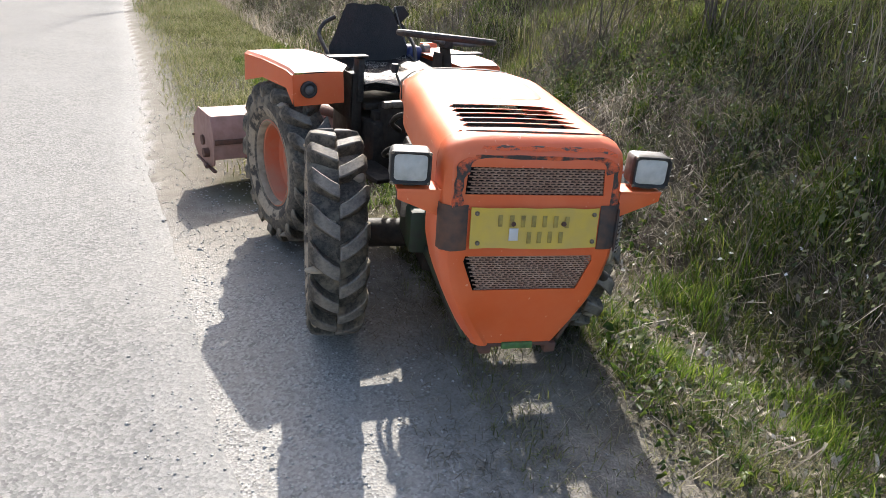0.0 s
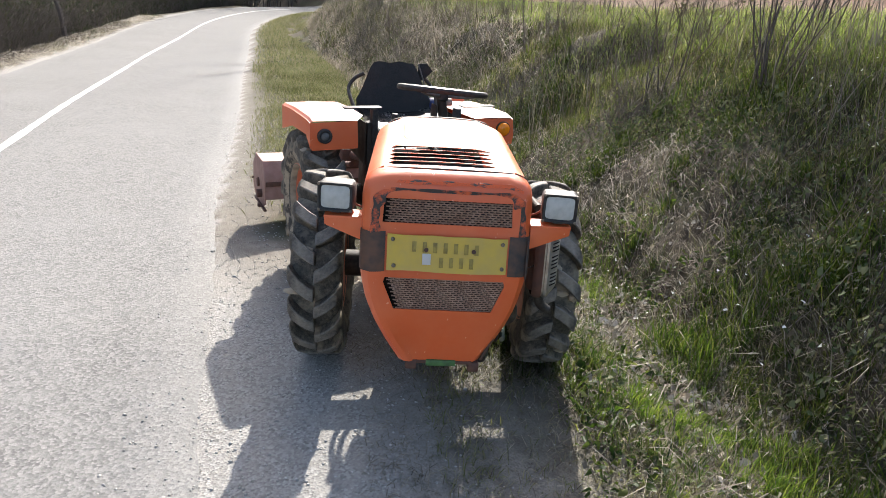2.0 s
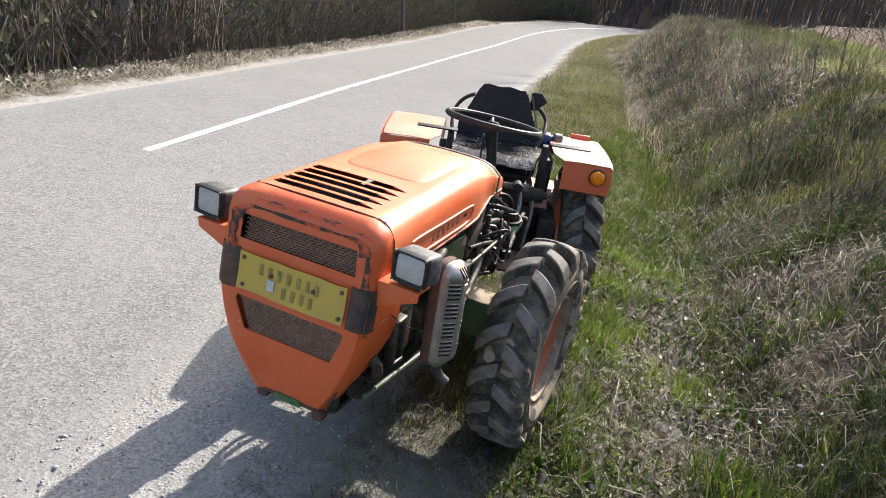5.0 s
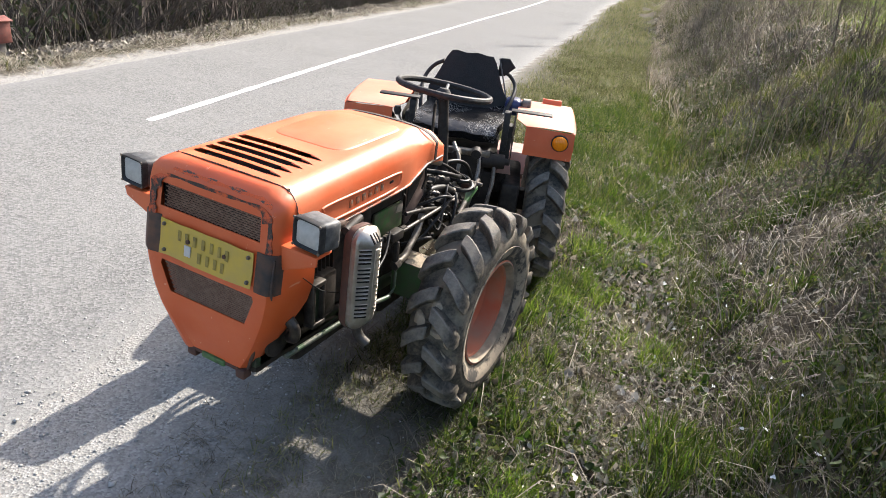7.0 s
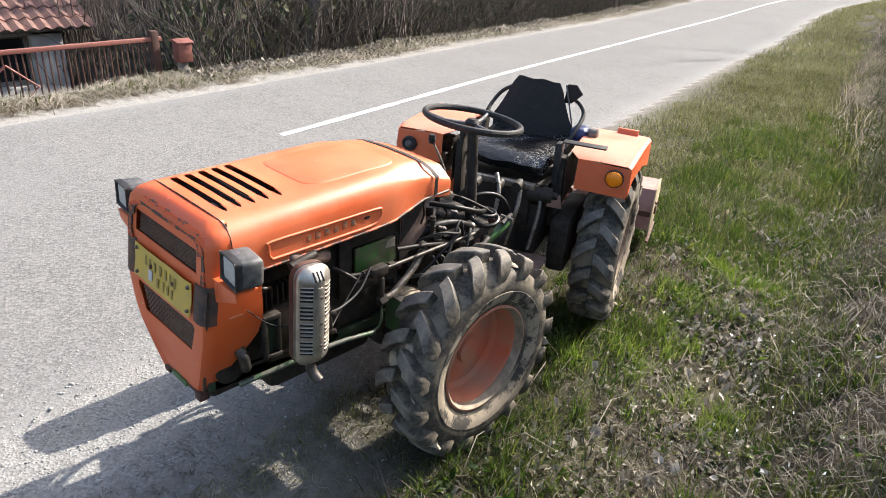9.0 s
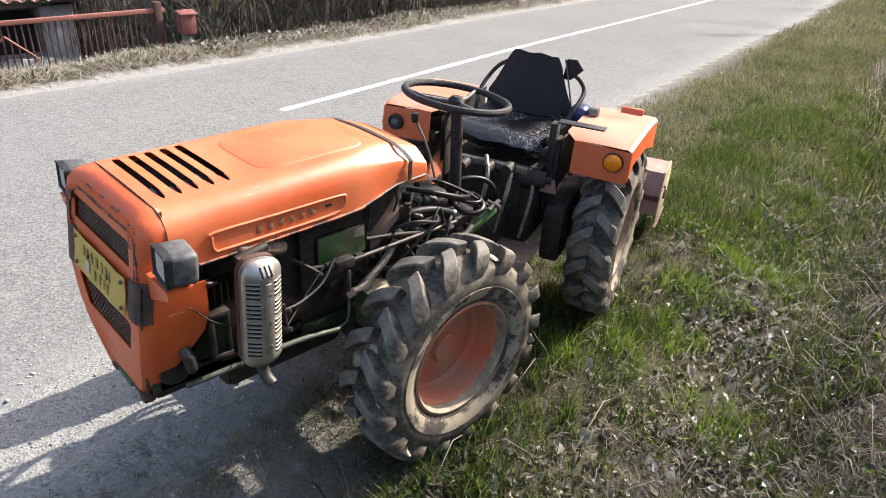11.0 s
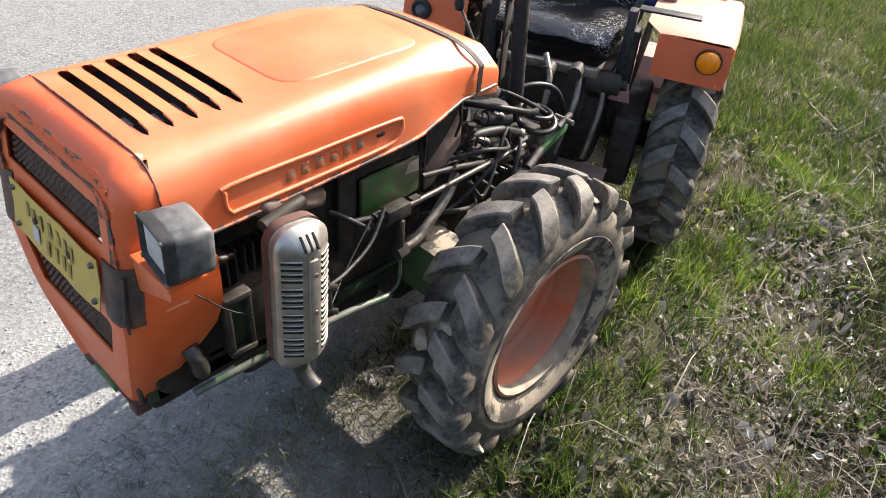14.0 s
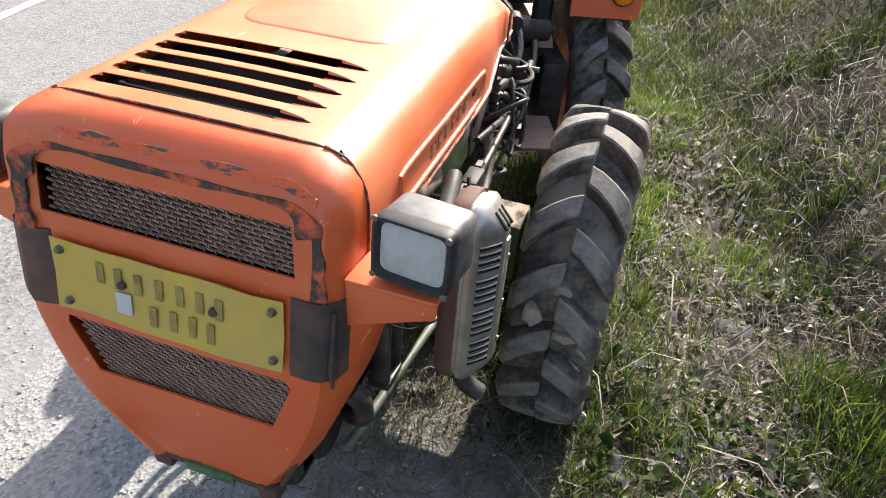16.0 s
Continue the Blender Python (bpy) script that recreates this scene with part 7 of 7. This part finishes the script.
def thicket():
    """Brush along the far road edge: thin dark stems and dull leaves."""
    rr = np.random.default_rng(95)
    vs, fs, base = [], [], 0
    for k in range(4200):
        y = rr.uniform(4.9, 45) if k % 2 else rr.uniform(4.9, 22)
        s = -4.75 - abs(rr.normal(0, 1.1)) - 0.01 * y
        x = float(edge_x(y) + s - left_shift(y))
        z = float(ground_z(x, y)) - 0.05
        h = rr.uniform(0.5, 1.5) * (1.0 + 0.5 * min(1, (-s - 5.0)))
        lean = rr.normal(0, 0.42, 2)
        p = Vector((x, y, z))
        pts = [p, p + Vector((lean[0] * 0.4 * h, lean[1] * 0.4 * h, 0.5 * h)), p + Vector((lean[0] * 1.3 * h + rr.normal(0, 0.1), lean[1] * 1.3 * h + rr.normal(0, 0.1), h))]
        q = rr.uniform(0.004, 0.012) * (1 + 0.02 * y)
        v, f = tube_lists(pts, [q, q * 0.7, q * 0.25], 3, False)
        vs += [tuple(a) for a in v]
        fs += [tuple(base + i for i in a) for a in f]
        base = len(vs)
    np_mesh("brush", np.array(vs), np.array(fs), BRUSHWOOD, "dense dark brown leafless brush beside the road", "brush")
    # taller scrub behind the fence
    vs, fs, base = [], [], 0
    for k in range(1300):
        x, y = rr.uniform(-14.5, -6.6), rr.uniform(5.2, 9.5)
        p = Vector((x, y, float(ground_z(x, y)) - 0.05))
        h = rr.uniform(0.8, 3.4)
        lean = rr.normal(0, 0.2, 2)
        pts = [p, p + Vector((lean[0] * 0.4 * h, lean[1] * 0.4 * h, 0.5 * h)), p + Vector((lean[0] * h + rr.normal(0, 0.2), lean[1] * h + rr.normal(0, 0.2), h))]
        q = rr.uniform(0.008, 0.03)
        v, f = tube_lists(pts, [q, q * 0.7, q * 0.25], 3, False)
        vs += [tuple(a) for a in v]
        fs += [tuple(base + i for i in a) for a in f]
        base = len(vs)
    np_mesh("scrub", np.array(vs), np.array(fs), BARK, "grey leafless scrub behind the fence", "brush")
    n = 34000
    y = rr.uniform(4.8, 45, n)
    s = -4.85 - np.abs(rr.normal(0, 1.3, n)) - 0.01 * y
    x = edge_x(y) + s - left_shift(y)
    z = ground_z(x, y) + rr.uniform(0.0, 1.0, n) ** 1.5 * 1.5
    leaves("brush_leaves", x, y, z, 0.075, 1.2, IVY, "dull dark leaves in the roadside brush", "brush", 96)


thicket()


def far_wood():
    """Close-set grey stems that shut the view past the bend and behind the field."""
    rr = np.random.default_rng(97)
    vs, fs, base, n = [], [], 0, 0
    while n < 5200:
        x, y = rr.uniform(-34, 34), rr.uniform(30, 66)
        s = x - float(edge_x(y))
        if -6.0 < s < 3.2 or (s > 0 and x > 2 and y < 36):
            continue
        n += 1
        p = Vector((x, y, float(ground_z(x, y)) - 0.1))
        h = rr.uniform(1.5, 7.5)
        lean = rr.normal(0, 0.06, 2)
        pts = [p, p + Vector((lean[0] * 0.5 * h, lean[1] * 0.5 * h, 0.5 * h)), p + Vector((lean[0] * 1.2 * h + rr.normal(0, 0.2), lean[1] * h, h))]
        q = 0.010 + 0.009 * h * rr.uniform(0.4, 1.2)
        v, f = tube_lists(pts, [q, q * 0.75, q * 0.3], 3, False)
        vs += [tuple(a) for a in v]
        fs += [tuple(base + i for i in a) for a in f]
        base = len(vs)
    np_mesh("far_wood", np.array(vs), np.array(fs), BARK, "dense grey leafless wood past the bend", "wood")


far_wood()

# ---------------------------------------------------------------- fence, letterbox, house, pole
FX0, FY0, FX1, FY1 = -5.42, 0.4, -5.55, 4.50


def fence_at(t, z):
    return Vector((FX0 + (FX1 - FX0) * t, FY0 + (FY1 - FY0) * t, z - 0.165))


fence = thing("fence", pose(FX0, FY0, -0.42), "rusty red iron picket fence with diamond ornaments", "fence")
def fpart(name, bm, material, label=""):
    return part(name, bm, material, fence, label, pose(-FX0, -FY0, 0.42))
fpart("top_rail", box(0, 0, 0, 0.05, 4.1, 0.045, 0.006, m=Matrix.Translation(fence_at(0.5, 0.46)) @ pose(0, 0, 0, 0, 0, 1.8)), FADED_RED)
fpart("bottom_rail", box(0, 0, 0, 0.03, 4.1, 0.03, 0.005, m=Matrix.Translation(fence_at(0.5, -0.18)) @ pose(0, 0, 0, 0, 0, 1.8)), RUST)
_pick = None
for _k in range(66):
    _p = fence_at((_k + 0.5) / 66, 0.06)
    if _pick is None:
        _pick = fpart("picket", box(0, 0, 0, 0.016, 0.016, 0.78, 0.003), RUST)
        _pick.matrix_local = pose(-FX0, -FY0, 0.42) @ Matrix.Translation(_p)
    else:
        again(_pick, fence, pose(-FX0, -FY0, 0.42) @ Matrix.Translation(_p))
for _t in (0.02, 0.42, 0.98):
    fpart("post", box(*fence_at(_t, 0.06), 0.08, 0.08, 0.98, 0.006), RUST, "thicker rusty post")
for _t in (0.22, 0.60):
    _c = fence_at(_t, 0.1)
    _c.x += 0.03
    fpart("diamond", tube([_c + Vector((0, 0, 0.24)), _c + Vector((0, 0.27, 0)), _c + Vector((0, 0, -0.24)), _c + Vector((0, -0.27, 0)), _c + Vector((0, 0, 0.24))], 0.013, 6), FADED_RED, "red diamond ornament")

box_thing = thing("letterbox", pose(-5.45, 4.68, -0.635), "faded red tin letterbox on a concrete post", "letterbox")
part("post", box(0, 0, 0.36, 0.09, 0.09, 0.74, 0.008), OLDWOOD, box_thing, "pale concrete post")
part("box_body", box(0.03, 0, 0.79, 0.14, 0.17, 0.22, 0.008), FADED_RED, box_thing)
part("box_lid", prism([(-0.09, 0.90), (0.13, 0.895), (0.13, 0.907), (0.0, 0.935), (-0.09, 0.915)], 'Y', -0.10, 0.10, 0.002), FADED_RED, box_thing)

house = thing("house", pose(-13.2, 1.5, -2.97), "small limewashed house with a red tiled roof", "house")
part("wall", join(box(2.15, 0.0, 0.75, 0.3, 7.4, 1.7, 0.01), box(2.15, -2.9, 2.05, 0.3, 1.6, 0.95, 0.01), box(2.15, 3.45, 2.05, 0.3, 0.5, 0.95, 0.01), box(2.15, 0.75, 2.05, 0.3, 0.3, 0.95, 0.01), box(2.15, 0.0, 2.5, 0.3, 7.4, 0.15, 0.01), box(0, 3.55, 1.25, 4.3, 0.3, 2.6, 0.01), box(0, -3.55, 1.25, 4.3, 0.3, 2.6, 0.01), box(-2.1, 0, 1.25, 0.3, 7.4, 2.6, 0.01)), WHITE_WALL, house, "stained white limewashed wall")
for _y0, _y1 in ((-2.1, 0.6), (0.9, 3.2)):
    win = part("window", join(box(2.10, (_y0 + _y1) / 2, 2.40, 0.08, _y1 - _y0, 0.06, 0.004), box(2.10, (_y0 + _y1) / 2, 1.63, 0.12, _y1 - _y0, 0.06, 0.004), box(2.10, _y0 + 0.03, 2.0, 0.08, 0.06, 0.75, 0.004), box(2.10, _y1 - 0.03, 2.0, 0.08, 0.06, 0.75, 0.004), box(2.10, (_y0 + _y1) / 2, 2.0, 0.07, 0.05, 0.75, 0.004)), OLDWOOD, house, "old wooden window frame")
    part("pane", box(2.06, (_y0 + _y1) / 2, 2.0, 0.012, _y1 - _y0, 0.75, 0), WINDOW_DARK, win)
roof = part("roof", join(box(0, 0, 0, 2.9, 8.2, 0.06, 0.005, m=pose(1.27, 0, 3.14, 0, 24, 0)), box(0, 0, 0, 2.9, 8.2, 0.06, 0.005, m=pose(-1.27, 0, 3.14, 0, -24, 0))), OLDWOOD, house, "wooden roof deck")
_tile = None
for _i in range(9):
    for _j in range(41):
        _m = pose(1.27, 0, 3.14, 0, 24, 0) @ pose(1.33 - _i * 0.32, -4.0 + _j * 0.2 + 0.05, 0.048, 0, -3, 0)
        if _tile is None:
            rows = []
            for _a in range(7):
                _u = -0.1 + 0.2 * _a / 6
                _z = 0.024 * math.cos(_a / 6 * 2 * math.pi)
                rows.append([(-0.18, _u, _z), (0.18, _u, _z + 0.004)])
            _tile = part("tile", grid_surface(rows, (), 0.012), TILE, roof, "", _m)
        else:
            again(_tile, roof, _m)

pole = thing("utility_pole", on_ground(-9.4, 17.5), "weathered wooden utility pole beside the road", "utility pole")
part("shaft", tube([(0, 0, -0.2), (0, 0, 3.5), (0, 0, 7.5)], [0.085, 0.075, 0.06], 12), OLDWOOD, pole)
part("crossarm", box(0, 0, 7.0, 1.1, 0.09, 0.09, 0.01), OLDWOOD, pole)
